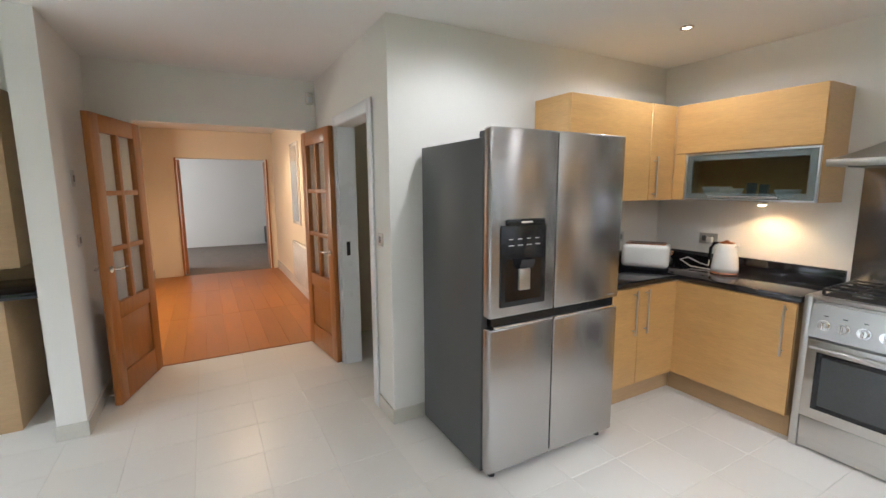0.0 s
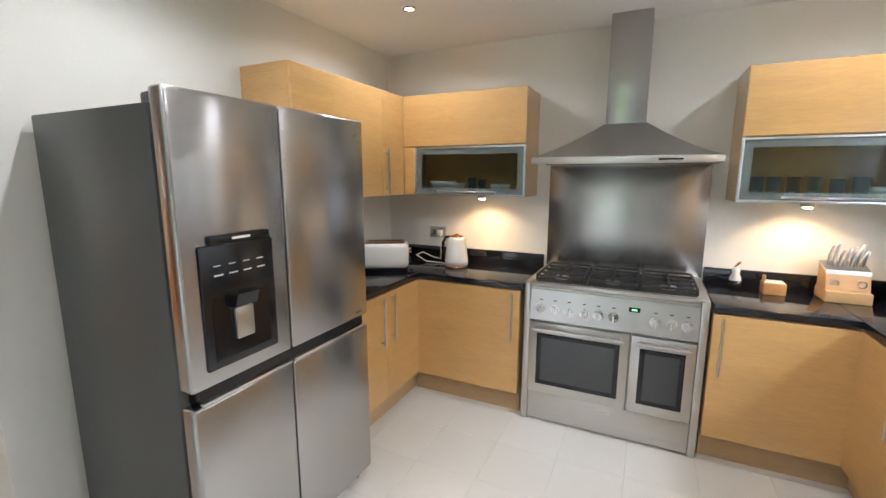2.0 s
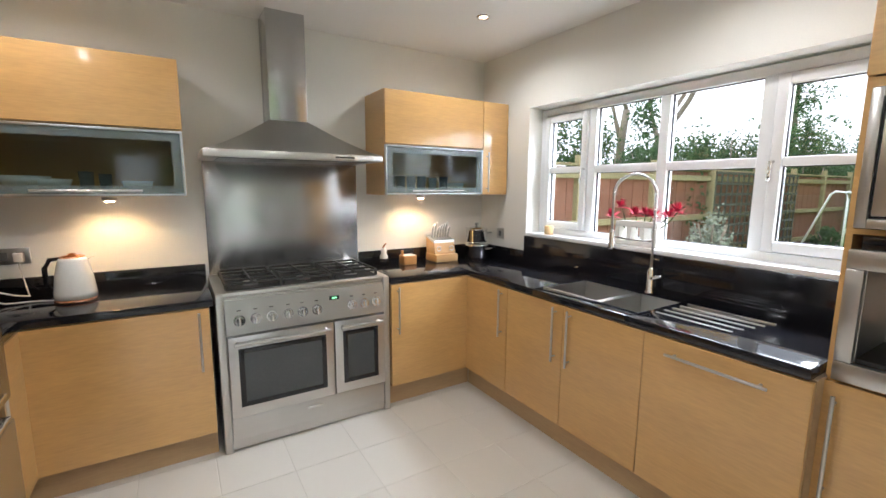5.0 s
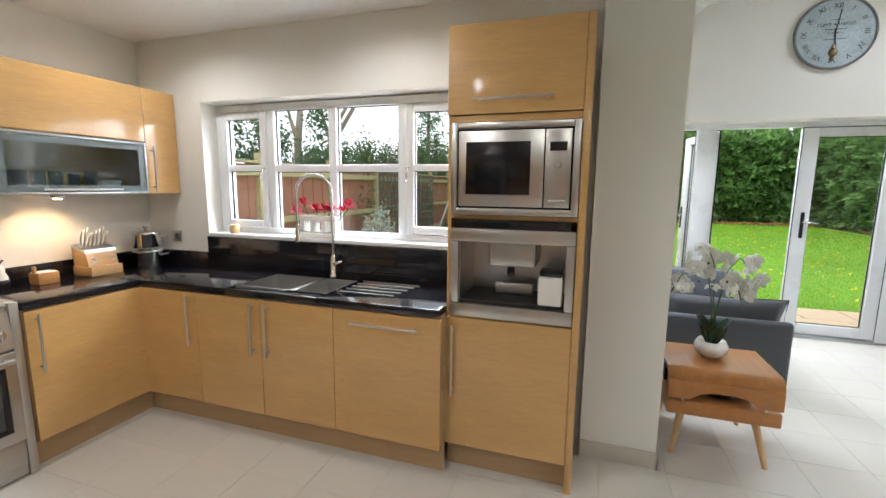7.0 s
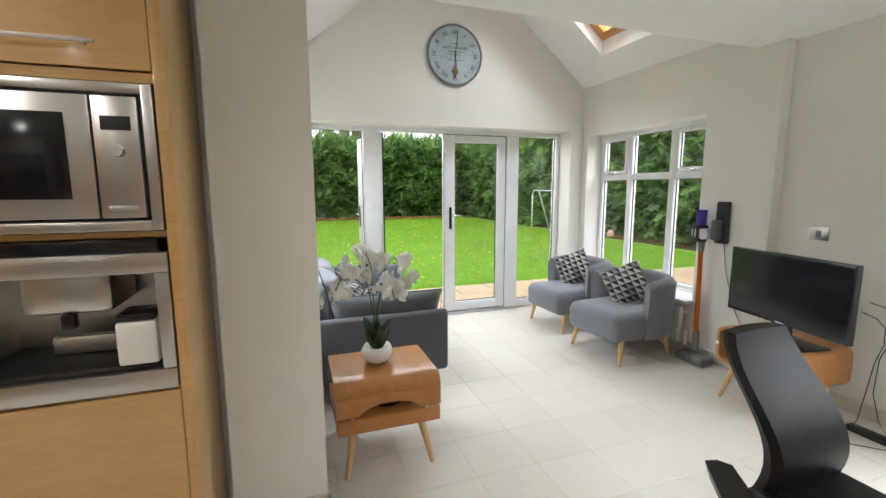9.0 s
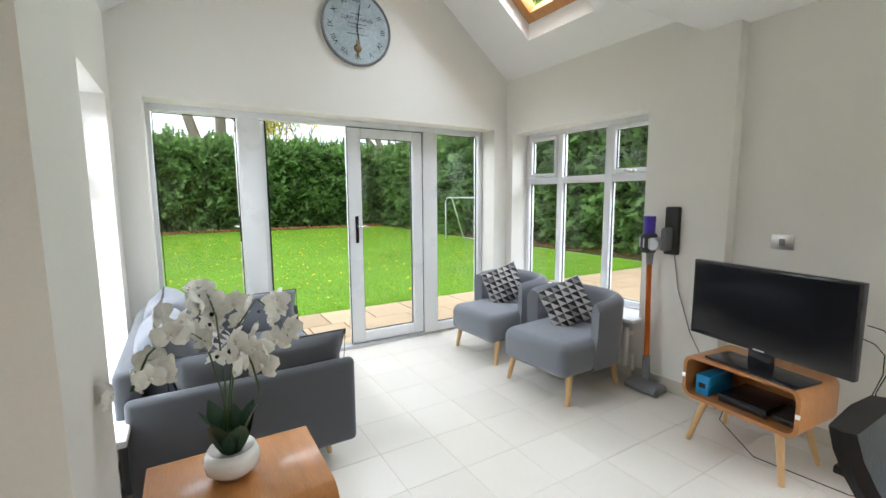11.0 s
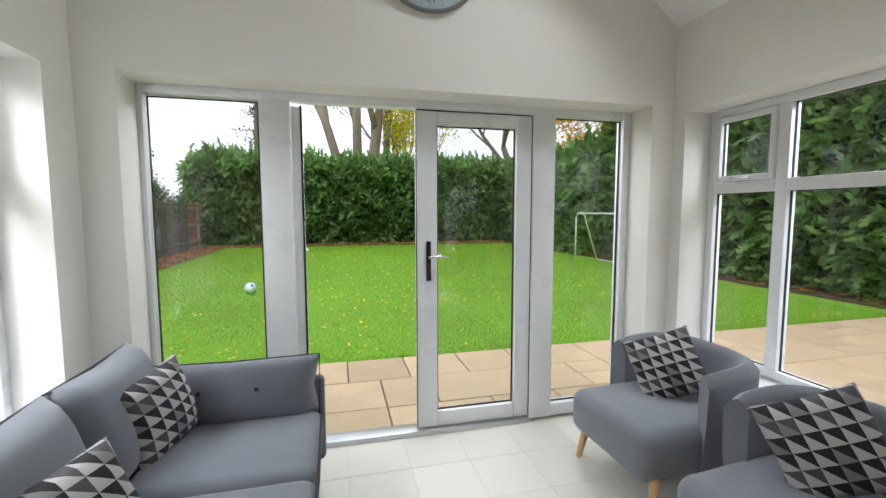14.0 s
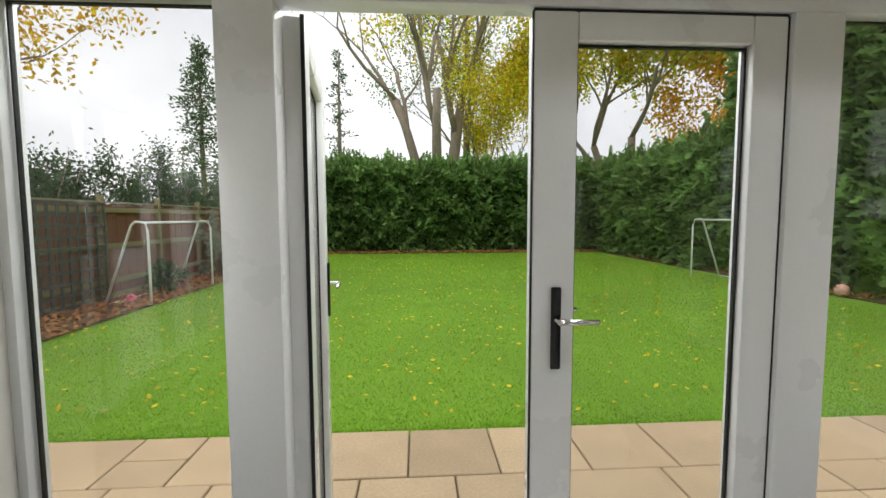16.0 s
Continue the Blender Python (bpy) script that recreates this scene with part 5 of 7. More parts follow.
def triangle_fabric():
    """Black, grey and white triangles woven in rows."""
    m = bpy.data.materials.new("triangle_pattern_fabric")
    m.use_nodes = True
    n, l = m.node_tree.nodes, m.node_tree.links
    p = n["Principled BSDF"]
    p.inputs["Roughness"].default_value = 0.9
    tc, sep = n.new("ShaderNodeTexCoord"), n.new("ShaderNodeSeparateXYZ")
    l.new(tc.outputs["Object"], sep.inputs[0])

    def op(kind, a, b=None):
        q = n.new("ShaderNodeMath")
        q.operation = kind
        for i, v in enumerate((a, b)):
            if v is None:
                continue
            if isinstance(v, (int, float)):
                q.inputs[i].default_value = v
            else:
                l.new(v, q.inputs[i])
        return q.outputs[0]

    u, v = op("MULTIPLY", sep.outputs["X"], 17.0), op("MULTIPLY", sep.outputs["Z"], 17.0)
    fu, fv, iu, iv = op("FRACT", u), op("FRACT", v), op("FLOOR", u), op("FLOOR", v)
    tri = op("GREATER_THAN", fu, fv)
    comb = n.new("ShaderNodeCombineXYZ")
    l.new(iu, comb.inputs[0])
    l.new(iv, comb.inputs[1])
    l.new(op("MULTIPLY", tri, 7.3), comb.inputs[2])
    wn_ = n.new("ShaderNodeTexWhiteNoise")
    l.new(comb.outputs[0], wn_.inputs["Vector"])
    shade = op("ADD", op("MULTIPLY", wn_.outputs["Value"], 0.38), op("MULTIPLY", tri, 0.62))
    rp = n.new("ShaderNodeValToRGB")
    rp.color_ramp.interpolation = "CONSTANT"
    rp.color_ramp.elements[0].color = (0.016, 0.015, 0.018, 1)
    rp.color_ramp.elements[1].position, rp.color_ramp.elements[1].color = 0.24, (0.075, 0.07, 0.075, 1)
    for pos, c in ((0.5, (0.20, 0.19, 0.19, 1)), (0.74, (0.44, 0.42, 0.41, 1))):
        e = rp.color_ramp.elements.new(pos)
        e.color = c
    l.new(shade, rp.inputs[0])
    l.new(rp.outputs[0], p.inputs["Base Color"])
    nz, bp = n.new("ShaderNodeTexNoise"), n.new("ShaderNodeBump")
    nz.inputs["Scale"].default_value = 400
    bp.inputs["Strength"].default_value, bp.inputs["Distance"].default_value = 0.25, 0.004
    l.new(nz.outputs["Fac"], bp.inputs["Height"])
    l.new(bp.outputs[0], p.inputs["Normal"])
    return m


TRI = triangle_fabric()


def throw_cushion(m, group):
    c = solid("cushion", pillow(bmesh.new(), 0.37, 0.37, 0.14), TRI, "square cushion with black, grey and white triangles", "cushion", m, group=group)
    return c


# sofa: local x along its length (0 north end .. ), built in world axes
SO = thing("sofa", "two-seat grey fabric sofa with dark piping", "sofa", pose(0, 0, 0))
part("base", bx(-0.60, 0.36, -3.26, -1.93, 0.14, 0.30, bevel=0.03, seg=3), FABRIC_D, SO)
part("seat_cushion", bx(-0.63, 0.10, -2.60, -2.02, 0.29, 0.46, bevel=0.06, seg=4), FABRIC, SO)
part("seat_cushion", bx(-0.63, 0.10, -3.20, -2.602, 0.29, 0.46, bevel=0.06, seg=4), FABRIC, SO)
part("piping", tube(bmesh.new(), [(-0.625, -3.17, 0.43), (-0.632, -2.6, 0.435), (-0.625, -2.05, 0.43)], 0.006, 6), PIPING, SO)
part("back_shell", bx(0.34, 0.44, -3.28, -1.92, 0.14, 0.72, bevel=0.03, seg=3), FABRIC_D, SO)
for y in (-2.30, -2.93):
    mm = pose(0.22, y, 0.63, 0, 0, 90) @ pose(0, 0, 0, 14, 0, 0)
    part("back_cushion", pillow(bmesh.new(), 0.64, 0.48, 0.30, 12, mm, 0.3), FABRIC_L, SO)
    edge = [mm @ Vector(q) for q in ((-0.31, 0, -0.2), (-0.315, 0, 0.235), (0, 0, 0.225), (0.315, 0, 0.235), (0.31, 0, -0.2))]
    part("piping", tube(bmesh.new(), edge, 0.006, 6), PIPING, SO)
for y, s in ((-1.90, 1), (-3.29, -1)):
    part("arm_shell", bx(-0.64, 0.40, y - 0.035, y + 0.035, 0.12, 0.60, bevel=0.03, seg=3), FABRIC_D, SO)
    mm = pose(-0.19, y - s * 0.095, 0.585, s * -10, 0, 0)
    # near arm takes the darker grey: its shaded side is put into the colour
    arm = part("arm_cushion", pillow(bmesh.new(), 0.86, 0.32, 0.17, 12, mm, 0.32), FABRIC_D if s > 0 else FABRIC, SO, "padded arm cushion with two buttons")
    edge = [mm @ Vector(q) for q in ((-0.425, 0, -0.15), (-0.43, 0, 0.157), (0, 0, 0.148), (0.43, 0, 0.157), (0.425, 0, -0.15), (0, 0, -0.148), (-0.425, 0, -0.15))]
    part("piping", tube(bmesh.new(), edge, 0.006, 6), PIPING, arm)
    for bxx in (-0.13, 0.13):
        part("button", ball(bmesh.new(), mm @ Vector((bxx, s * -0.078, 0.02)), 0.012, seg=10, rings=6), PIPING, arm)
        part("button", ball(bmesh.new(), mm @ Vector((bxx, s * 0.078, 0.02)), 0.012, seg=10, rings=6), PIPING, arm)
for lx in (-0.50, 0.30):
    for ly in (-3.18, -2.02):
        part("leg", cy((lx, ly, 0.16), (lx * 1.04, ly, 0), 0.022, 0.014, 12), LEGWOOD, SO)
throw_cushion(pose(0.045, -2.95, 0.625, 10, 0, 68) @ pose(0, 0, 0, 0, 10, 0), "patterned cushions")
throw_cushion(pose(0.0, -2.24, 0.60, 0, 0, 62) @ pose(0, 0, 0, 30, 6, 0), "patterned cushions")


# armchairs: local origin on the floor, facing +x
def armchair(m, label):
    c = thing("armchair", label, "armchair", m, "pair of grey armchairs")
    bm = bmesh.new()
    box(bm, -0.30, 0.38, -0.33, 0.33, 0.19, 0.44, bevel=0.075, seg=5)
    for v in bm.verts:
        v.co.z += 0.02 * (1 - (v.co.y / 0.33) ** 2) * (1 if v.co.z > 0.3 else 0)
        if v.co.x > 0.2:
            v.co.y *= 0.95
    part("seat", bm, FABRIC_L, c)
    # curved back wrapping round the rear
    bm, n_, t = bmesh.new(), 22, 0.085
    rings = []
    for i in range(n_ + 1):
        a = radians(-108 + 216 * i / n_)
        k = (math.copysign(abs(math.cos(a)) ** 0.75, math.cos(a)), math.copysign(abs(math.sin(a)) ** 0.75, math.sin(a)))
        o = Vector((-0.08 - 0.33 * k[0], 0.36 * k[1], 0))
        q = Vector((-0.08 - (0.33 - t) * k[0], (0.36 - t) * k[1], 0))
        end = abs(i / n_ - 0.5) * 2
        top = 0.735 - 0.035 * end ** 6
        z = Vector((0, 0, 1))
        mid = (o + q) / 2
        rings.append([bm.verts.new(p) for p in (o * 0.93 + z * 0.20, o + z * 0.45, o * 1.02 + z * (top - 0.05), (o * 0.75 + q * 0.25) + z * (top - 0.01), mid + z * top, (o * 0.25 + q * 0.75) + z * (top - 0.01), q + z * (top - 0.05), q + z * 0.30, q * 0.95 + z * 0.20)])
    for a, b in zip(rings, rings[1:]):
        for k in range(9):
            bm.faces.new((a[k], a[(k + 1) % 9], b[(k + 1) % 9], b[k]))
    bm.faces.new(rings[0][::-1])
    bm.faces.new(rings[-1])
    bmesh.ops.recalc_face_normals(bm, faces=bm.faces[:])
    part("backrest", bm, FABRIC_L, c)
    for ly in (-0.29, 0.29):
        part("leg", cy((0.27, ly * 0.95, 0.21), (0.31, ly * 1.03, 0), 0.027, 0.016, 12), LEGWOOD, c)
        part("leg", cy((-0.27, ly * 0.85, 0.21), (-0.31, ly * 0.95, 0), 0.027, 0.016, 12), LEGWOOD, c)
    return c


armchair(pose(-2.41, -2.0, 0, 0, 0, 4), "grey fabric tub armchair by the radiator")
armchair(pose(-2.45, -2.85, 0, 0, 0, 2), "grey fabric tub armchair in the corner by the doors")
throw_cushion(pose(-2.50, -2.06, 0.61, 0, 0, -38) @ pose(0, 0, 0, 20, 26, 0), "patterned cushions")
throw_cushion(pose(-2.54, -2.92, 0.61, 0, 0, -38) @ pose(0, 0, 0, 20, 24, 0), "patterned cushions")


def rounded_shell(bm, w, d0, d1, z0, z1, r, t, n=6):
    """A bent-ply sleeve: rounded rectangle in x and z, wall t, from y d0 to d1."""
    def loop(off):
        pts = []
        for cx, cz, a0 in ((w / 2 - r, z1 - r, 0), (-w / 2 + r, z1 - r, 90), (-w / 2 + r, z0 + r, 180), (w / 2 - r, z0 + r, 270)):
            for i in range(n + 1):
                a = radians(a0 + 90 * i / n)
                pts.append((cx + (r - off) * math.cos(a), cz + (r - off) * math.sin(a)))
        return pts
    o, q = loop(0), loop(t)
    L = len(o)
    vs = [[bm.verts.new((x, y, z)) for x, z in pts] for y in (d0, d1) for pts in (o, q)]
    for i in range(L):
        j = (i + 1) % L
        bm.faces.new((vs[0][i], vs[0][j], vs[2][j], vs[2][i]))
        bm.faces.new((vs[1][j], vs[1][i], vs[3][i], vs[3][j]))
        bm.faces.new((vs[0][j], vs[0][i], vs[1][i], vs[1][j]))
        bm.faces.new((vs[2][i], vs[2][j], vs[3][j], vs[3][i]))
    bmesh.ops.recalc_face_normals(bm, faces=bm.faces[:])
    return bm


# side table: bent veneer top shell, drawer with finger gap, splayed legs; local sleeve axis is y
ST = thing("side_table", "orange-brown bent-wood side table with a drawer", "side table", pose(0.015, -1.225, 0, 0, 0, 90))
bm = bmesh.new()
pts = []
W2, D2 = 0.25, 0.28
prof = [(-W2, 0.352), (-W2, 0.47)] + [(-W2 + 0.055 - 0.055 * math.cos(radians(a)), 0.465 + 0.055 * math.sin(radians(a))) for a in range(15, 91, 15)] + \
       [(W2 - 0.055 + 0.055 * math.sin(radians(a)), 0.465 + 0.055 * math.cos(radians(a))) for a in range(0, 91, 15)] + [(W2, 0.44)]
inner = [(x * 0.925, z - (0.02 if z > 0.40 else 0.0)) for x, z in prof]
extrude_outline(bm, [(x, -D2, z) for x, z in prof + inner[::-1]], (0, 2 * D2, 0))
part("top_shell", bm, TEAK, ST)
part("drawer", bx(-W2 + 0.01, W2 + 0.012, -D2 + 0.003, D2 - 0.003, 0.255, 0.338, bevel=0.010, seg=3), TEAK, ST)
# front of the upper part, its lower edge arched over the finger opening
arch = [(-D2 + 0.003, 0.352), (-0.17, 0.352), (-0.14, 0.372), (-0.11, 0.392), (-0.05, 0.405), (0.05, 0.405), (0.11, 0.392), (0.14, 0.372), (0.17, 0.352), (D2 - 0.003, 0.352)]
part("upper_panel", extrude_outline(bmesh.new(), [(W2 - 0.001, y, z) for y, z in arch] + [(W2 - 0.001, D2 - 0.003, 0.455), (W2 - 0.001, -D2 + 0.003, 0.455)], (0.014, 0, 0)), TEAK, ST)
# black block added so the hollow behind the finger opening looks shaded
part("interior_shade", bx(-W2 + 0.03, 0.0, -D2 + 0.025, D2 - 0.025, 0.340, 0.42), BLACKM, ST)
for yy in (-0.20, 0.20):
    part("brass_pin", cy((W2 - 0.006, yy, 0.345), (W2 + 0.010, yy, 0.345), 0.008, seg=10), CHROME, ST)
for sx in (-1, 1):
    for sy in (-1, 1):
        part("leg", cy((sx * 0.17, sy * 0.18, 0.26), (sx * 0.235, sy * 0.235, 0), 0.022, 0.013, 12), LEGWOOD, ST)
part("dish", lathe(bmesh.new(), [(0.03, 0.0), (0.09, 0.025), (0.092, 0.03), (0.03, 0.012)], 20, (0.14, 0, 0.340)), BLACKP, ST)

# orchid
ORP = mat("white_petal", (0.80, 0.78, 0.72), 0.55, var=0.08, scale=20, bump=0.04, island=0.06)
ORL = mat("dark_orchid_leaf", (0.012, 0.045, 0.018), 0.35, var=0.2, scale=10, bump=0.03)
OC = thing("orchid", "white artificial orchid in a glazed bowl", "plant", pose(0.03, -1.24, 0.52))
part("bowl", lathe(bmesh.new(), [(0.045, 0), (0.085, 0.035), (0.092, 0.07), (0.075, 0.105), (0.07, 0.1), (0.02, 0.085)], 28), WHITE, OC, "white glazed bowl")
random.seed(11)
for k in range(7):
    a = k * 0.9
    d = Vector((math.cos(a), math.sin(a), 0))
    bm = bmesh.new()
    prev = None
    for i in range(7):
        f = i / 6
        c = d * (0.025 + 0.05 * f + 0.02 * f * f) + Vector((0, 0, 0.08 + (0.20 - 0.02 * (k % 3)) * f - 0.03 * f * f))
        wv = Vector((-d.y, d.x, 0)) * (0.042 * math.sin(math.pi * (0.15 + 0.85 * f)) + 0.002)
        row = [bm.verts.new(c - wv + Vector((0, 0, 0.008))), bm.verts.new(c), bm.verts.new(c + wv + Vector((0, 0, 0.008)))]
        if prev:
            for j in range(2):
                bm.faces.new((prev[j], prev[j + 1], row[j + 1], row[j]))
        prev = row
    part("leaf", bm, ORL, OC, "dark green strap leaf")
stems = []
for k, (ax, ay, hh) in enumerate(((0.16, 0.05, 0.62), (-0.14, -0.04, 0.66), (-0.05, 0.12, 0.55), (0.05, -0.10, 0.70))):
    pts = [Vector((0.01 * k, 0, 0.08)), Vector((ax * 0.1, ay * 0.1, 0.3)), Vector((ax * 0.35, ay * 0.35, hh * 0.8)), Vector((ax * 0.8, ay * 0.8, hh * 0.92)), Vector((ax * 1.3, ay * 1.3, hh * 0.80)), Vector((ax * 1.6, ay * 1.6, hh * 0.64))]
    part("stem", tube(bmesh.new(), pts, 0.0035, 6), bpy.data.materials["stem_green"], OC)
    stems.append(pts)


def orchid_flower(c, facing, s):
    bm = bmesh.new()
    fz = Vector(facing).normalized()
    ux = fz.cross(Vector((0, 0, 1))).normalized()
    uy = ux.cross(fz)
    for j, (ang, ln_, wd_) in enumerate(((90, 1, 0.55), (210, 1, 0.5), (330, 1, 0.5), (20, 1.05, 0.95), (160, 1.05, 0.95))):
        a = radians(ang)
        dv = ux * math.cos(a) + uy * math.sin(a)
        sv = fz.cross(dv)
        rows = []
        for i in range(5):
            f = i / 4
            wv = sv * s * wd_ * 0.6 * math.sin(math.pi * min(1, 0.12 + 0.8 * f)) ** 0.8
            cc = c + dv * s * ln_ * f + fz * s * (0.25 * math.sin(math.pi * f) - 0.1 * f)
            rows.append([bm.verts.new(cc - wv), bm.verts.new(cc + fz * s * 0.06), bm.verts.new(cc + wv)])
        for p, q in zip(rows, rows[1:]):
            for i in range(2):
                bm.faces.new((p[i], p[i + 1], q[i + 1], q[i]))
    fl = part("flower", bm, ORP, OC, "white five-petalled orchid flower")
    ob_ = part("lip", ball(bmesh.new(), c + fz * s * 0.2, s * 0.16, seg=8, rings=6), PIPING if random.random() < 0.3 else ORP, fl)


for pts in stems:
    for k in range(11):
        f = random.uniform(1.7, 5.0)
        i = min(int(f), 4)
        c = pts[i].lerp(pts[i + 1], f - i) + Vector((random.uniform(-0.05, 0.05), random.uniform(-0.05, 0.05), random.uniform(-0.04, 0.03)))
        orchid_flower(c, (random.uniform(-1, 1), random.uniform(-0.3, 1.2), random.uniform(-0.2, 0.5)), random.uniform(0.042, 0.058))

# ---- television corner ----
TS = thing("television_stand", "orange-brown bent-wood television stand with open shelf", "tv stand", pose(-2.61, -0.745, 0, 0, 0, 86))
part("shell", rounded_shell(bmesh.new(), 0.60, -0.20, 0.20, 0.27, 0.53, 0.06, 0.020), TEAK, TS)
part("back_panel", bx(-0.275, 0.275, 0.17, 0.19, 0.292, 0.508), TEAK, TS)
for sx in (-0.302, 0.282):
    part("chrome_pin", bx(sx, sx + 0.02, -0.202, -0.196, 0.385, 0.41), CHROME, TS)
for sx in (-1, 1):
    for sy in (-1, 1):
        part("leg", cy((sx * 0.19, sy * 0.13, 0.275), (sx * 0.25, sy * 0.19, 0), 0.022, 0.014, 12), LEGWOOD, TS)
tv = thing("television", "black flat-screen television on a glass foot", "television", pose(-2.51, -0.70, 0.53, 0, 0, 80))
part("bezel", bx(-0.415, 0.415, -0.005, 0.035, 0.10, 0.56, bevel=0.006), BLACKP, tv)
part("screen", bx(-0.398, 0.398, -0.0075, -0.004, 0.125, 0.545), SCREEN, tv)
part("rear_housing", bx(-0.25, 0.25, 0.035, 0.07, 0.15, 0.45, bevel=0.015), BLACKM, tv)
part("neck", bx(-0.06, 0.06, 0.0, 0.04, 0.015, 0.14, bevel=0.006), BLACKP, tv)
part("foot", bx(-0.24, 0.24, -0.10, 0.12, 0.001, 0.014, bevel=0.006), BLACKP, tv)
part("badge", bx(-0.03, 0.03, -0.0085, -0.006, 0.108, 0.116), CHROME, tv)
for nm, lab, x0, x1, y0, y1, h, mt in (("games_console", "black games console on the shelf", -0.12, 0.13, -0.14, 0.14, 0.05, BLACKP), ("set_top_box", "black set-top box on the shelf", 0.15, 0.25, -0.12, 0.12, 0.035, BLACKM),
                                       ("game_case_stack", "bright blue game cases on the shelf", -0.25, -0.17, -0.15, 0.10, 0.12, mat("blue_plastic", (0.02, 0.25, 0.55), 0.35))):
    q = thing(nm, lab, nm.replace("_", " ").split(" ")[0], pose(-2.61, -0.745, 0.291, 0, 0, 86))
    part("case", bx(x0, x1, y0, y1, 0, h, bevel=0.006), mt, q)
    part("front_strip", bx(x0 + 0.02, x1 - 0.02, y0 - 0.002, y0, h * 0.35, h * 0.6), SCREEN, q)
sk = thing("extension_lead", "black trailing cables behind the television stand", "cables", pose(0, 0, 0))
for k, pts in enumerate((((-2.62, -0.34, 0.80), (-2.66, -0.29, 0.77), (-2.69, -0.26, 0.72), (-2.70, -0.26, 0.62), (-2.70, -0.29, 0.50), (-2.72, -0.32, 0.3), (-2.76, -0.36, 0.1), (-2.80, -0.4, 0.03)), ((-2.7, -0.9, 0.3), (-2.68, -0.95, 0.08), (-2.55, -0.7, 0.01), (-2.6, -0.3, 0.008), (-2.8, -0.1, 0.01)),
                         ((-2.64, -0.32, 0.86), (-2.68, -0.27, 0.84), (-2.71, -0.24, 0.78), (-2.72, -0.24, 0.66), (-2.72, -0.28, 0.52), (-2.75, -0.3, 0.3), (-2.80, -0.28, 0.12), (-2.84, -0.24, 0.02)))):
    part("flex", tube(bmesh.new(), pts, 0.0026, 6), BLACKP, sk)
part("socket_block", bx(-2.83, -2.77, -0.42, -0.16, 0, 0.04, bevel=0.006), BLACKP, sk)

# cordless vacuum cleaner on its wall dock
ORANGE = mat("orange_tube", (0.62, 0.13, 0.01), 0.25, 0.6, var=0.06, bump=0.0)
PURPLE = mat("purple_plastic", (0.05, 0.025, 0.30), 0.3, var=0.08, bump=0.0)
VC = thing("vacuum_cleaner", "cordless stick vacuum with an orange tube on a wall dock", "vacuum cleaner", pose(-2.95, -1.50, 0))
part("dock", bx(0, 0.05, -0.02, 0.08, 1.05, 1.40, bevel=0.012), BLACKM, VC, "dark wall dock")
part("handle", bx(0.04, 0.13, 0.0, 0.05, 1.08, 1.25, bevel=0.02, seg=3), GREYP, VC)
part("bin", cy((0.12, -0.09, 1.20), (0.12, -0.09, 1.33), 0.04, 0.042, 20), PURPLE, VC, "purple dust bin")
part("cyclone", lathe(bmesh.new(), [(0.045, 1.06), (0.062, 1.10), (0.062, 1.17), (0.05, 1.20)], 20, (0.12, -0.09, 0)), BLACKM, VC)
for k in range(10):
    a = k * 0.628
    part("fin", bx(0.12 + 0.06 * math.cos(a) - 0.006, 0.12 + 0.06 * math.cos(a) + 0.006, -0.09 + 0.06 * math.sin(a) - 0.006, -0.09 + 0.06 * math.sin(a) + 0.006, 1.10, 1.17, bevel=0.003, seg=1), ALU, VC)
part("motor", cy((0.06, -0.03, 1.13), (0.17, -0.03, 1.13), 0.05, 0.045, 20), ALU, VC)
part("collar", cy((0.10, -0.09, 1.06), (0.10, -0.09, 0.97), 0.028, 0.024, 14), GREYP, VC)
part("tube", cy((0.10, -0.09, 0.97), (0.12, -0.06, 0.26), 0.019, seg=16), ORANGE, VC, "orange metal tube")
part("lower_collar", cy((0.12, -0.06, 0.27), (0.125, -0.055, 0.10), 0.026, 0.03, 14), GREYP, VC)
part("floor_head", bx(0.06, 0.20, -0.18, 0.09, 0.012, 0.075, bevel=0.025, seg=3), GREYP, VC)
part("roller", cy((0.185, -0.17, 0.035), (0.185, 0.08, 0.035), 0.034, seg=14), GREYP, VC)
part("flex", tube(bmesh.new(), [(0.02, 0.05, 1.06), (0.015, 0.09, 0.8), (0.02, 0.2, 0.5), (0.02, 0.32, 0.3), (0.015, 0.45, 0.1)], 0.004, 6), GREYP, VC)

RD = thing("radiator", "white column radiator under the garden window", "radiator", pose(RX0, -2.9, 0.10))
for k in range(23):
    part("column", bx(0.045, 0.09, 0.05 * k, 0.05 * k + 0.038, 0, 0.33, bevel=0.010, seg=2), WHITE, RD)
part("rail", bx(0.0, 0.05, 0.0, 1.14, 0.26, 0.30), WHITE, RD)
part("valve", cy((0.065, 1.19, 0.0), (0.065, 1.19, 0.12), 0.018, seg=14), WHITE, RD, "white thermostatic valve")
part("pipe", tube(bmesh.new(), [(0.065, 1.14, 0.04), (0.065, 1.19, 0.04), (0.065, 1.19, -0.10)], 0.007, 6), CHROME, RD)

# ---- wall clock ----
CLK = mat("aged_blue_dial", (0.36, 0.43, 0.46), 0.55, var=0.28, scale=7, fine=60, bump=0.06)
INK = mat("dark_ink", (0.02, 0.022, 0.025), 0.6, var=0.3, fine=60, bump=0.0)
BRASS = mat("aged_brass", (0.22, 0.16, 0.09), 0.4, 0.8, var=0.3, bump=0.05)
WC = thing("wall_clock", "large round distressed blue wall clock", "clock", pose(-1.265, RY, 2.925))
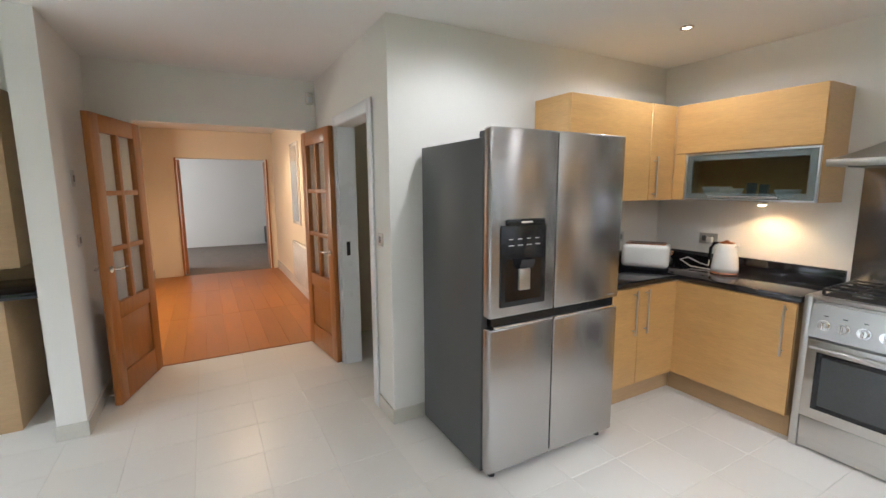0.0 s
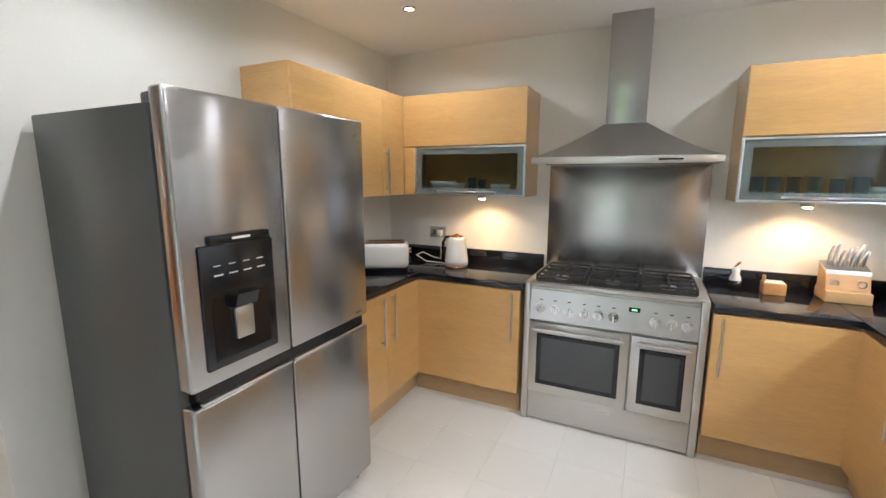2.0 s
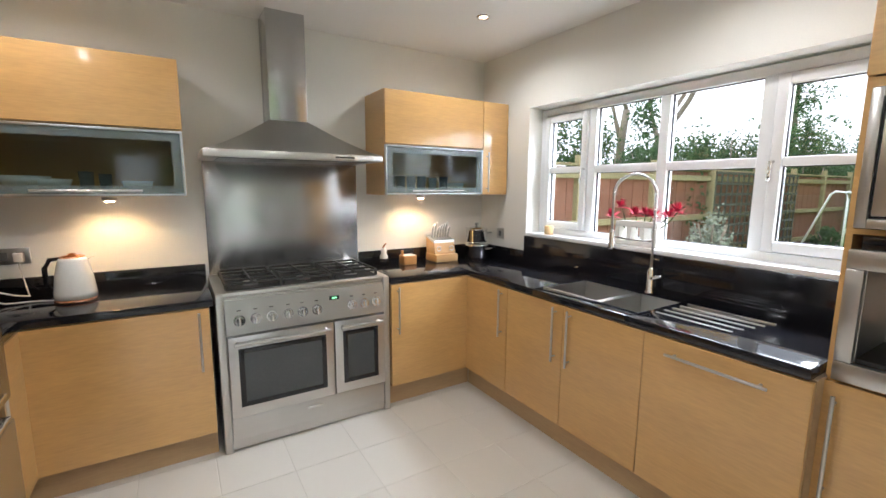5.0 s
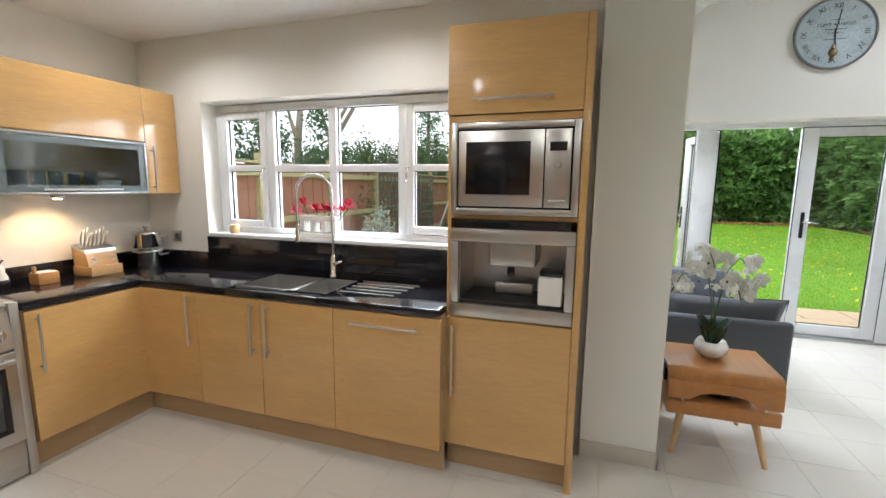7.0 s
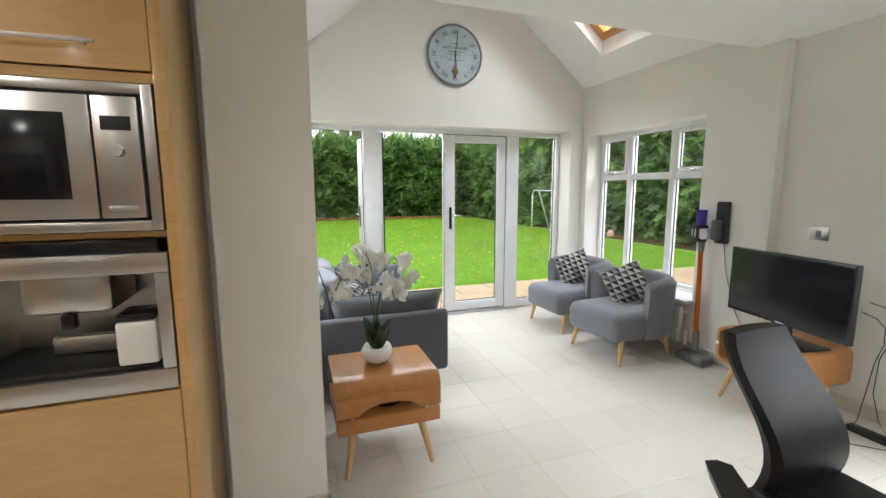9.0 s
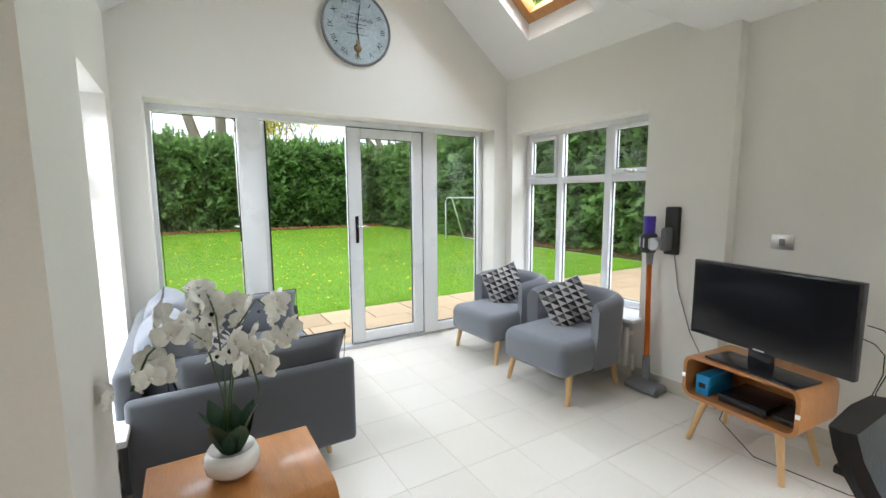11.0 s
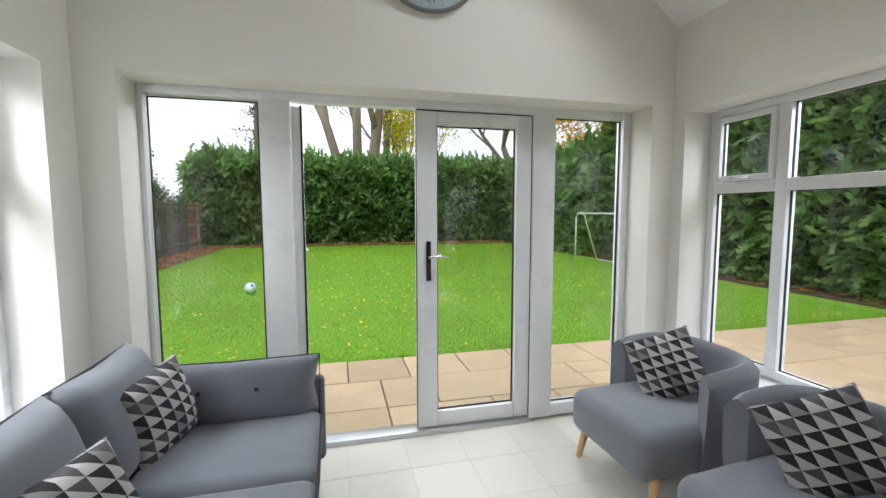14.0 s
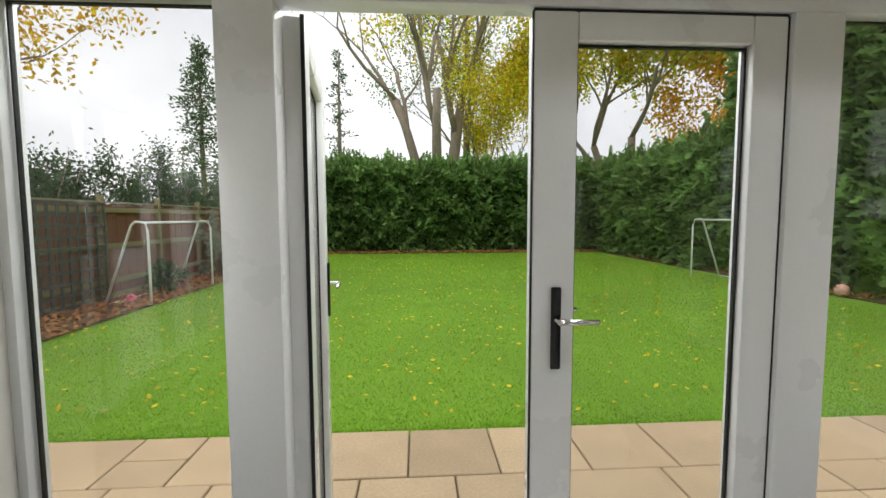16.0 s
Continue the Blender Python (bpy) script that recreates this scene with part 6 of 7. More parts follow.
part("rim", lathe(bmesh.new(), [(0.30, 0), (0.312, 0.008), (0.312, 0.03), (0.298, 0.035), (0.290, 0.022)], 48), GREYP, WC, "dark grey worn rim").matrix_local = pose(0, 0.002, 0, -90, 0, 0)
dial = part("dial", cy((0, 0.010, 0), (0, 0.026, 0), 0.292, seg=48), CLK, WC)


def words(text, size, m, parent, material, name="lettering", align="CENTER"):
    cu = bpy.data.curves.new(name, "FONT")
    cu.body, cu.size, cu.extrude, cu.align_x, cu.align_y, cu.resolution_u = text, size, 0.0006, align, "CENTER", 2
    tmp = bpy.data.objects.new(name, cu)
    me = bpy.data.meshes.new_from_object(tmp)
    bpy.data.objects.remove(tmp)
    me.materials.append(material)
    ob = new(name, me)
    ob.parent = parent
    ob.matrix_local = m
    return ob


FACE_S = pose(0, 0.0272, 0, 90, 0, 180)
for k, num in enumerate(("XII", "I", "II", "III", "IV", "V", "VI", "VII", "VIII", "IX", "X", "XI")):
    a = radians(30 * k)
    words(num, 0.062, FACE_S @ pose(0.232 * math.sin(a), 0.232 * math.cos(a), 0, 0, 0, -30 * k), dial, INK, "numeral")
words("CLINT ARNAUD", 0.040, FACE_S @ pose(0, 0.075, 0), dial, INK)
for z, w_ in ((0.115, 0.10), (0.035, 0.16), (0.005, 0.12), (-0.05, 0.18)):
    part("faded_line", bx(-w_ / 2, w_ / 2, 0.026, 0.0272, z - 0.0022, z + 0.0022), INK, dial)
hand_m = pose(0, 0.030, 0, 90, 0, 180)
for nm, ln_, wd_, a in (("hour_pointer", 0.13, 0.010, 174), ("minute_pointer", 0.20, 0.007, 8)):
    hb = part(nm, bx(-wd_ / 2, wd_ / 2, -0.03, ln_, -0.0015, 0.0015), INK, WC)
    hb.matrix_local = hand_m @ pose(0, 0, 0, 0, 0, -a)
part("pendulum_boss", lathe(bmesh.new(), [(0.035, 0), (0.035, 0.006), (0.022, 0.012), (0.008, 0.014)], 20), BRASS, WC, "aged brass pendulum boss").matrix_local = pose(0, 0.027, -0.165, -90, 0, 0)
part("pendulum_drop", bx(-0.012, 0.012, 0.027, 0.032, -0.235, -0.10, bevel=0.002), BRASS, WC)

# ---- dining corner ----
LEATHER = mat("dark_brown_leather", (0.010, 0.008, 0.008), 0.45, spec=0.25, var=0.2, scale=6, fine=160, bump=0.12)


def dining_chair(m, label, arms=False):
    c = thing("dining_chair", label, "chair", m, "leather dining chairs")
    bm, rows = bmesh.new(), []
    for i in range(13):
        f = i / 12
        z = 0.46 + 0.53 * f
        y = 0.22 + 0.08 * f - 0.065 * math.sin(f * math.pi * 1.5) + 0.03 * f * f
        w_ = 0.168 + 0.015 * math.sin(f * 3.1) - 0.025 * f ** 6
        t_ = 0.036 * (1 - 0.35 * f)
        rows.append([bm.verts.new(p) for p in ((-w_, y, z), (-w_ * 0.93, y - t_, z), (0, y - t_ * 1.25, z + 0.008 * f), (w_ * 0.93, y - t_, z), (w_, y, z), (w_ * 0.93, y + t_, z), (0, y + t_ * 1.15, z + 0.008 * f), (-w_ * 0.93, y + t_, z))])
    for a, b in zip(rows, rows[1:]):
        for k in range(8):
            bm.faces.new((a[k], a[(k + 1) % 8], b[(k + 1) % 8], b[k]))
    bm.faces.new(rows[0][::-1])
    bm.faces.new(rows[-1])
    bmesh.ops.recalc_face_normals(bm, faces=bm.faces[:])
    part("backrest", bm, LEATHER, c)
    part("seat", bx(-0.22, 0.22, -0.24, 0.25, 0.40, 0.50, bevel=0.035, seg=4), LEATHER, c)
    for sx in (-0.19, 0.19):
        for sy in (-0.2, 0.22):
            part("leg", cy((sx, sy, 0.41), (sx * 1.06, sy * 1.08, 0), 0.02, 0.014, 10), CHROME, c)
    if arms:
        for sx in (-1, 1):
            part("armrest", tube(bmesh.new(), [(sx * 0.25, 0.24, 0.66), (sx * 0.27, 0.0, 0.68), (sx * 0.27, -0.2, 0.66), (sx * 0.25, -0.22, 0.45)], [0.022, 0.026, 0.026, 0.02]), LEATHER, c)
    return c


dining_chair(pose(-1.17, 0.44, 0, 0, 0, 180), "dark brown leather high-back dining chair")
dining_chair(pose(-0.53, 0.93, 0, 0, 0, -127), "dark brown leather dining chair at the glass table")
DT = thing("dining_table", "round glass dining table on a steel pedestal", "table", pose(-1.55, 0.95, 0))
gt = part("tabletop", lathe(bmesh.new(), [(0.59, 0.742), (0.60, 0.747), (0.59, 0.752)], 64), glass_mat("table_glass", 0.02, (0.86, 0.95, 0.92), 0.93), DT, "clear glass top")
part("glass_edge", tube(bmesh.new(), arc((0, 0, 0.747), 0.602, 0, 360, 64, (1, 0, 0), (0, 1, 0)), 0.004, 6), mat("green_glass_edge", (0.25, 0.36, 0.33), 0.15), DT)
part("pedestal", lathe(bmesh.new(), [(0.26, 0), (0.26, 0.012), (0.05, 0.03), (0.045, 0.70), (0.14, 0.735), (0.14, 0.741)], 32), CHROME, DT)

# ---- garden ----
GZ = -0.16
GRASS_G = mat("lawn_ground", (0.15, 0.30, 0.018), 0.9, var=0.3, scale=0.6, fine=60, bump=0.4)
BLADE = mat("grass_blade", (0.25, 0.47, 0.028), 0.6, var=0.25, scale=0.35, fine=8, bump=0.0, island=0.16)
EARTH = mat("leafy_earth", (0.085, 0.05, 0.028), 0.95, var=0.4, scale=6, fine=60, bump=0.6)
SAND = mat("sandstone_slab", (0.44, 0.33, 0.21), 0.75, var=0.16, scale=2.5, fine=50, bump=0.25, objrand=0.14)
JOINT = mat("slab_joint", (0.14, 0.11, 0.08), 0.95, var=0.3, scale=9, bump=0.4)
CONIFER = mat("conifer_frond", (0.195, 0.34, 0.10), 0.6, var=0.35, scale=0.5, fine=3, bump=0.0, island=0.5)
# much darker than the fronds: the hedge's inner shade put into the colour
CONIFER_SHADE = mat("conifer_core_shade", (0.025, 0.05, 0.016), 0.95, var=0.4, scale=3, fine=20, bump=0.8)
BARK = mat("tree_bark", (0.27, 0.225, 0.18), 0.9, var=0.35, scale=5, fine=40, bump=0.6, stretch=(1, 1, 0.25))
FENCE_R = mat("red_brown_fence_board", (0.24, 0.11, 0.07), 0.85, var=0.22, scale=3, fine=30, bump=0.25, stretch=(4, 4, 0.6))
FENCE_P = mat("weathered_fence_post", (0.30, 0.26, 0.14), 0.85, var=0.22, scale=4, fine=40, bump=0.25)
TRELLIS = mat("grey_green_trellis", (0.085, 0.09, 0.075), 0.9, var=0.2, scale=4, bump=0.2)
LEAF_Y = mat("yellow_autumn_leaf", (0.80, 0.58, 0.04), 0.7, var=0.15, scale=1, bump=0.0, island=0.4)
LEAF_O = mat("orange_autumn_leaf", (0.78, 0.42, 0.02), 0.7, var=0.15, scale=1, bump=0.0, island=0.35)
LEAF_YG = mat("yellow_green_leaf", (0.60, 0.66, 0.05), 0.7, var=0.2, scale=0.8, bump=0.0, island=0.45)
LEAF_G = mat("green_leaf", (0.14, 0.25, 0.05), 0.7, var=0.2, scale=0.8, bump=0.0, island=0.4)
LEAF_D = mat("dark_evergreen_leaf", (0.085, 0.15, 0.065), 0.65, var=0.25, scale=0.8, bump=0.0, island=0.4)
LITTER = mat("fallen_leaf", (0.30, 0.125, 0.04), 0.8, var=0.2, scale=4, bump=0.0, island=0.5)



def leafy(m, share=0.55):
    """Lets light through: mixes a translucent part into a leaf material."""
    n, l = m.node_tree.nodes, m.node_tree.links
    p, out = n["Principled BSDF"], n["Material Output"]
    t, mx = n.new("ShaderNodeBsdfTranslucent"), n.new("ShaderNodeMixShader")
    l.new(p.inputs["Base Color"].links[0].from_socket, t.inputs["Color"])
    mx.inputs[0].default_value = share
    l.new(p.outputs[0], mx.inputs[1])
    l.new(t.outputs[0], mx.inputs[2])
    l.new(mx.outputs[0], out.inputs["Surface"])


for m_ in (LEAF_Y, LEAF_O, LEAF_YG, LEAF_G, LEAF_D, CONIFER, BLADE):
    leafy(m_)
bm = bmesh.new()
vs = [bm.verts.new(p) for p in ((-600, -3.7, GZ), (-600, -600, GZ), (600, -600, GZ), (600, -3.7, GZ))]
bm.faces.new(vs)
for q in (((-600, 600, GZ), (-600, -3.7, GZ), (-3.26, -3.7, GZ), (-3.26, 600, GZ)), ((4.29, 600, GZ), (4.29, -3.7, GZ), (600, -3.7, GZ), (600, 600, GZ)), ((0.81, -1.21, GZ), (0.81, -3.7, GZ), (4.29, -3.7, GZ), (4.29, -1.21, GZ))):
    bm.faces.new([bm.verts.new(p) for p in q])
struct("ground", bm, GRASS_G, "bright green autumn lawn")


def cloud_mesh(name, verts, faces, material, parent=None, label="", category="", kind="stuff"):
    me = bpy.data.meshes.new(name)
    me.from_pydata(verts, [], faces)
    me.materials.append(material)
    ob = new(name, me)
    if parent:
        ob.parent = parent
    return tagged(ob, label, category, kind=kind)


rs = np.random.RandomState(3)


def diamonds(pos, along, across):
    """Four-cornered leaves: arrays of centres, half-length and half-width vectors."""
    n = len(pos)
    v = np.stack([pos - along, pos + across, pos + along, pos - across], 1).reshape(-1, 3)
    f = np.arange(4 * n).reshape(-1, 4)
    return v.tolist(), f.tolist()


def unit(a):
    return a / np.maximum(1e-6, np.linalg.norm(a, axis=1, keepdims=True))


# grass
n = 210000
d = 5.6 + 17.5 * rs.rand(n) ** 1.7
px = -9.3 + 14.2 * rs.rand(n)
base = np.stack([px, -d, np.full(n, GZ)], 1)
hgt = 0.013 + 0.015 * rs.rand(n) + 0.0006 * d
ang = rs.rand(n) * 6.283
wid = 0.002 + 0.0003 * d
side = np.stack([np.cos(ang) * wid, np.sin(ang) * wid, np.zeros(n)], 1)
tip = base + np.stack([rs.randn(n) * 0.018, rs.randn(n) * 0.018, hgt], 1)
v = np.stack([base - side, base + side, tip], 1).reshape(-1, 3)
cloud_mesh("grass", v.tolist(), np.arange(3 * n).reshape(-1, 3).tolist(), BLADE, None, "short bright green mown grass", "grass")

# leaf litter on lawn and beds
def litter(name, label, n, fx, fy, s, material, z=GZ + 0.06):
    pos = np.stack([fx(n), fy(n), z + rs.rand(n) * 0.03], 1)
    a = unit(np.stack([rs.randn(n), rs.randn(n), rs.randn(n) * 0.35], 1)) * (s * (0.6 + 0.8 * rs.rand(n)))[:, None]
    b = unit(np.cross(a, np.stack([rs.randn(n) * 0.3, rs.randn(n) * 0.3, np.ones(n)], 1))) * (s * 0.62)
    v, f = diamonds(pos, a, b)
    cloud_mesh(name, v, f, material, None, label, "leaves")


litter("fallen_leaves", "scattered pale yellow leaves on the lawn", 2600, lambda n: -9 + 14 * rs.rand(n), lambda n: -5.7 - 17 * rs.rand(n), 0.032, LEAF_Y)
litter("leaf_litter", "brown leaf litter along the hedge and fence", 3500, lambda n: -9.5 + 14.5 * rs.rand(n), lambda n: -22.4 - 1.2 * rs.rand(n), 0.05, LITTER)
litter("leaf_litter_fence", "orange-brown leaf litter under the fence", 3500, lambda n: 4.15 + 1.25 * rs.rand(n), lambda n: -7.5 - 15 * rs.rand(n), 0.045, LITTER)
litter("leaf_litter_west", "brown leaf litter under the tall hedge", 1800, lambda n: -9.6 - 0.9 * rs.rand(n), lambda n: -5 - 18 * rs.rand(n), 0.04, LITTER)
bm = bmesh.new()
box(bm, -10.5, 5.5, -25.5, -22.5, GZ - 0.02, GZ + 0.022)
box(bm, 4.25, 5.5, -22.5, -7.4, GZ - 0.02, GZ + 0.021)
box(bm, -10.6, -9.7, -22.5, -4.6, GZ - 0.02, GZ + 0.02)
struct("ground_beds", bm, EARTH, "dark earth beds under hedge and fence")


FROND = ((0.0, -0.03), (0.22, -0.30), (0.30, -0.08), (0.52, -0.30), (0.58, -0.07), (0.80, -0.19), (1.0, 0.0), (0.80, 0.19), (0.58, 0.07), (0.52, 0.30), (0.30, 0.08), (0.22, 0.30), (0.0, 0.03))


def hedge(name, label, x0, x1, y0, y1, z1, n, size, bulge=0.35):
    h = thing(name, label, "hedge", pose(0, 0, GZ))
    bm = bmesh.new()
    nx, ny, nz = max(2, int((x1 - x0) / 0.7)), max(2, int((y1 - y0) / 0.7)), 8
    # dark filler body that stands in for shade deep between the fronds
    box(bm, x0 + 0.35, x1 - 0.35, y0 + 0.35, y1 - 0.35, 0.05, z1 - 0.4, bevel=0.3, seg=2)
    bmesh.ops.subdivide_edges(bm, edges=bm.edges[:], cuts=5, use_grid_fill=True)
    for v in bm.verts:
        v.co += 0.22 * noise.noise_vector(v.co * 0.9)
    part("core", bm, CONIFER_SHADE, h)
    L, D, Ht = x1 - x0, y1 - y0, z1
    areas = np.array([D * Ht, D * Ht, L * Ht, L * Ht, L * D])
    side_ = rs.choice(5, n, p=areas / areas.sum())
    u, w = rs.rand(n), rs.rand(n)
    pos, nor = np.zeros((n, 3)), np.zeros((n, 3))
    for s, (fx, fy, fz, nn) in enumerate(((x0, None, 1, (-1, 0, 0)), (x1, None, 1, (1, 0, 0)), (None, y0, 1, (0, -1, 0)), (None, y1, 1, (0, 1, 0)), (None, None, 0, (0, 0, 1)))):
        k = side_ == s
        m = k.sum()
        pos[k, 0] = fx if fx is not None else x0 + L * u[k]
        pos[k, 1] = fy if fy is not None else y0 + D * (u[k] if fx is not None else w[k] if s == 4 else 0)
        pos[k, 2] = Ht * w[k] if s < 4 else Ht
        nor[k] = nn
    along_ = pos[:, 0] + pos[:, 1]
    lump = np.sin(along_ * 1.9 + 2 * np.sin(pos[:, 2] * 1.1)) * np.sin(pos[:, 2] * 2.6 + 2.2 * np.sin(along_ * 0.9)) * 0.45
    lump += np.sin(along_ * 6.1 + 2.5 * np.sin(pos[:, 2] * 2.2)) * np.sin(pos[:, 2] * 7.3 + 2 * np.sin(along_ * 2.7)) * 0.35
    pos += nor * (lump * bulge + (rs.rand(n) - 0.75) * 0.5)[:, None]
    top = side_ == 4
    pos[top, 2] += (rs.rand(top.sum()) ** 3) * 0.55 + 0.1 * np.sin(pos[top, 0] * 3)
    pos[:, 2] = np.maximum(pos[:, 2], 0.04)
    al = unit(nor * 0.9 + rs.randn(n, 3) * 0.55 + np.array([0, 0, 0.35]))
    ac = unit(np.cross(al, rs.randn(n, 3)))
    ln_ = size * (0.5 + rs.rand(n))[:, None]
    v, f = diamonds(pos, al * ln_, ac * ln_ * 0.30)
    cloud_mesh("foliage", v, f, CONIFER, h)
    # layered drooping sprays, one toothed frond each
    k = rs.choice(n, n // 4, replace=False)
    k = k[pos[k, 2] > 0.15]
    m = len(k)
    al = unit(nor[k] * 0.75 + rs.randn(m, 3) * 0.5 + np.array([0, 0, -0.12]) + nor[k][:, 2:3] * np.array([0, 0, 0.8]))
    ac = unit(np.cross(al, rs.randn(m, 3) * 0.45 + np.array([0, 0, 1.0])))
    fl_ = size * (1.3 + 1.5 * rs.rand(m))[:, None]
    c0 = pos[k] + nor[k] * (rs.rand(m) * 0.14)[:, None]
    rows_ = [c0 + al * fl_ * a_ + ac * fl_ * b_ for a_, b_ in FROND]
    v = np.stack(rows_, 1).reshape(-1, 3)
    cloud_mesh("sprays", v.tolist(), np.arange(len(FROND) * m).reshape(-1, len(FROND)).tolist(), CONIFER, h)
    return h


hedge("hedge_south", "dense dark green conifer hedge closing the lawn", -9.6, 6.2, -25.4, -23.6, 4.15, 56000, 0.17, 0.55)
hedge("hedge_west", "tall dark green conifer hedge along the lawn", -12.4, -10.3, -14.8, 1.5, 6.6, 70000, 0.17, 0.6)
hedge("hedge_south_west", "dark green conifer hedge in the lawn corner", -12.0, -10.0, -25.0, -14.8, 3.9, 36000, 0.17, 0.5)


# fence with rails, posts and boards
FN = thing("fence", "red-brown boarded fence with weathered posts", "fence", pose(5.5, 0, GZ))
post_me = mesh_of("post", bx(-0.05, 0.05, -0.05, 0.05, 0, 2.15, bevel=0.006, seg=1), FENCE_P)
rail_me = mesh_of("rail", bx(-0.035, 0.035, -0.9, 0.9, -0.05, 0.05, bevel=0.005, seg=1), FENCE_P)
board_me = mesh_of("board", bx(-0.011, 0.011, -0.073, 0.073, 0.12, 1.98), FENCE_R)
gravel_me = mesh_of("gravel_board", bx(-0.02, 0.02, -0.9, 0.9, 0.0, 0.14, bevel=0.004, seg=1), FENCE_P)
cap_me = mesh_of("cap_rail", bx(-0.06, 0.05, -0.9, 0.9, 0, 0.035, bevel=0.004, seg=1), FENCE_P)


def piece(name, me, x, y, z, parent, rx=0, ry=0, rz=0):
    ob = new(name, me)
    ob.parent = parent
    ob.matrix_local = pose(x, y, z, rx, ry, rz)
    return ob


for k in range(13):
    y = -0.9 - 1.9 * k
    piece("post", post_me, -0.03, y + 0.95, 0, FN)
    for z in (0.4, 1.12, 1.86):
        piece("rail", rail_me, -0.035, y, z, FN)
    piece("gravel_board", gravel_me, 0.0, y, 0, FN)
    piece("cap_rail", cap_me, 0, y, 2.0, FN)
    for j in range(12):
        piece("board", board_me, 0.02 + 0.006 * (j % 2), y - 0.82 + 0.149 * j, 0, FN)
TR = thing("trellis_panel", "dark grey square trellis panel against the fence", "trellis", pose(5.36, -9.4, GZ))
lat_v = mesh_of("lath", bx(-0.008, 0.008, -0.026, 0.026, 0.05, 2.0), TRELLIS)
lat_h = mesh_of("lath", bx(-0.02, -0.008, -1.9, 1.9, -0.026, 0.026), TRELLIS)
for k in range(18):
    piece("lath", lat_v, 0, -1.87 + 0.22 * k, 0, TR)
for k in range(10):
    piece("lath", lat_h, 0, 0, 0.10 + 0.208 * k, TR)
for yy in (-1.9, 0, 1.9):
    part("support", bx(0.0, 0.05, yy - 0.03, yy + 0.03, 0, 2.02), FENCE_P, TR)
TR2 = copy_thing(TR, pose(5.36, -19.0, GZ))


# trees
def branch(bm, p, d, ln_, r, depth, tips, rnd, spread, up, bole=False):
    pts, rad = [p], [r]
    q, dd = p.copy(), d.copy()
    k = 4
    for i in range(k):
        dd = (dd + Vector((rnd.gauss(0, 0.10), rnd.gauss(0, 0.10), rnd.gauss(0, 0.06) + up))).normalized()
        q = q + dd * ln_ / k
        pts.append(q)
        rad.append(r * (1 - 0.45 * (i + 1) / k))
    tube(bm, pts, rad, 8 if r > 0.08 else 5)
    if depth <= 2:
        tips.extend(pts[1:])
    if depth == 0:
        return
    for i in range(rnd.choice((2, 3, 3))):
        j = rnd.choice((3, 4, 4) if bole else (2, 3, 4, 4))
        a = rnd.uniform(0, 6.283)
        nd = (dd + spread * Vector((math.cos(a), math.sin(a), rnd.uniform(-0.1, 0.6)))).normalized()
        branch(bm, pts[j], nd, ln_ * rnd.uniform(0.58, 0.8), rad[j] * 0.66, depth - 1, tips, rnd, spread, up)


def leaf_cloud(parent, tips, per, scatter, size, material, seed):
    r2 = np.random.RandomState(seed)
    t = np.array([tuple(p) for p in tips])
    pos = np.repeat(t, per, 0) + r2.randn(len(t) * per, 3) * scatter
    m = len(pos)
    al = unit(r2.randn(m, 3)) * (size * (0.6 + 0.7 * r2.rand(m)))[:, None]
    ac = unit(np.cross(al, r2.randn(m, 3))) * (size * 0.55)
    v, f = diamonds(pos, al, ac)
    cloud_mesh("crown", v, f, material, parent)


def tree(name, label, x, y, h, stems, r, material, seed, per=9, scatter=0.45, size=0.13, depth=4, spread=0.75, up=0.05, second=None, bole=0.42):
    rnd = random.Random(seed)
    t = thing(name, label, "tree", pose(x, y, GZ))
    bm, tips = bmesh.new(), []
    for s in range(stems):
        a = rnd.uniform(0, 6.283)
        p = Vector((0.35 * math.cos(a) * (stems > 1), 0.35 * math.sin(a) * (stems > 1), 0))
        branch(bm, p, Vector((0.12 * math.cos(a), 0.12 * math.sin(a), 1)).normalized(), h * bole, r * rnd.uniform(0.8, 1.1), depth, tips, rnd, spread, up, bole > 0.42)
    part("trunk", bm, BARK, t)
    if second:
        leaf_cloud(t, tips[::2], per, scatter, size, material, seed)
        leaf_cloud(t, tips[1::2], per, scatter, size, second, seed + 1)
    else:
        leaf_cloud(t, tips, per, scatter, size, material, seed)
    return t


def conifer_tree(name, label, x, y, h, material, seed, wide=0.22, bare=0.1, per=12, step=0.012):
    rnd = random.Random(seed)
    t = thing(name, label, "tree", pose(x, y, GZ))
    bm, tips = bmesh.new(), []
    tube(bm, [(0, 0, 0), (0.05, 0, h * 0.5), (0, 0, h)], [h * 0.018, h * 0.011, 0.02], 8)
    z = h * bare
    while z < h * 0.98:
        ln_ = wide * h * (1 - z / h) ** 0.8 * rnd.uniform(0.55, 1.1) + 0.15
        a = rnd.uniform(0, 6.283)
        dv = Vector((math.cos(a), math.sin(a), 0))
        pts = [Vector((0, 0, z)), Vector((0, 0, z + 0.04 * ln_)) + dv * ln_ * 0.5, Vector((0, 0, z - 0.10 * ln_)) + dv * ln_]
        tube(bm, pts, [0.035, 0.022, 0.01], 4)
        for f in (0.35, 0.55, 0.75, 0.95):
            i = 0 if f < 0.5 else 1
            tips.append(pts[i].lerp(pts[i + 1], f * 2 - i))
        z += h * step
    part("trunk", bm, BARK, t)
    leaf_cloud(t, tips, per, 0.16 if per < 8 else 0.22, 0.12, material, seed)
    return t


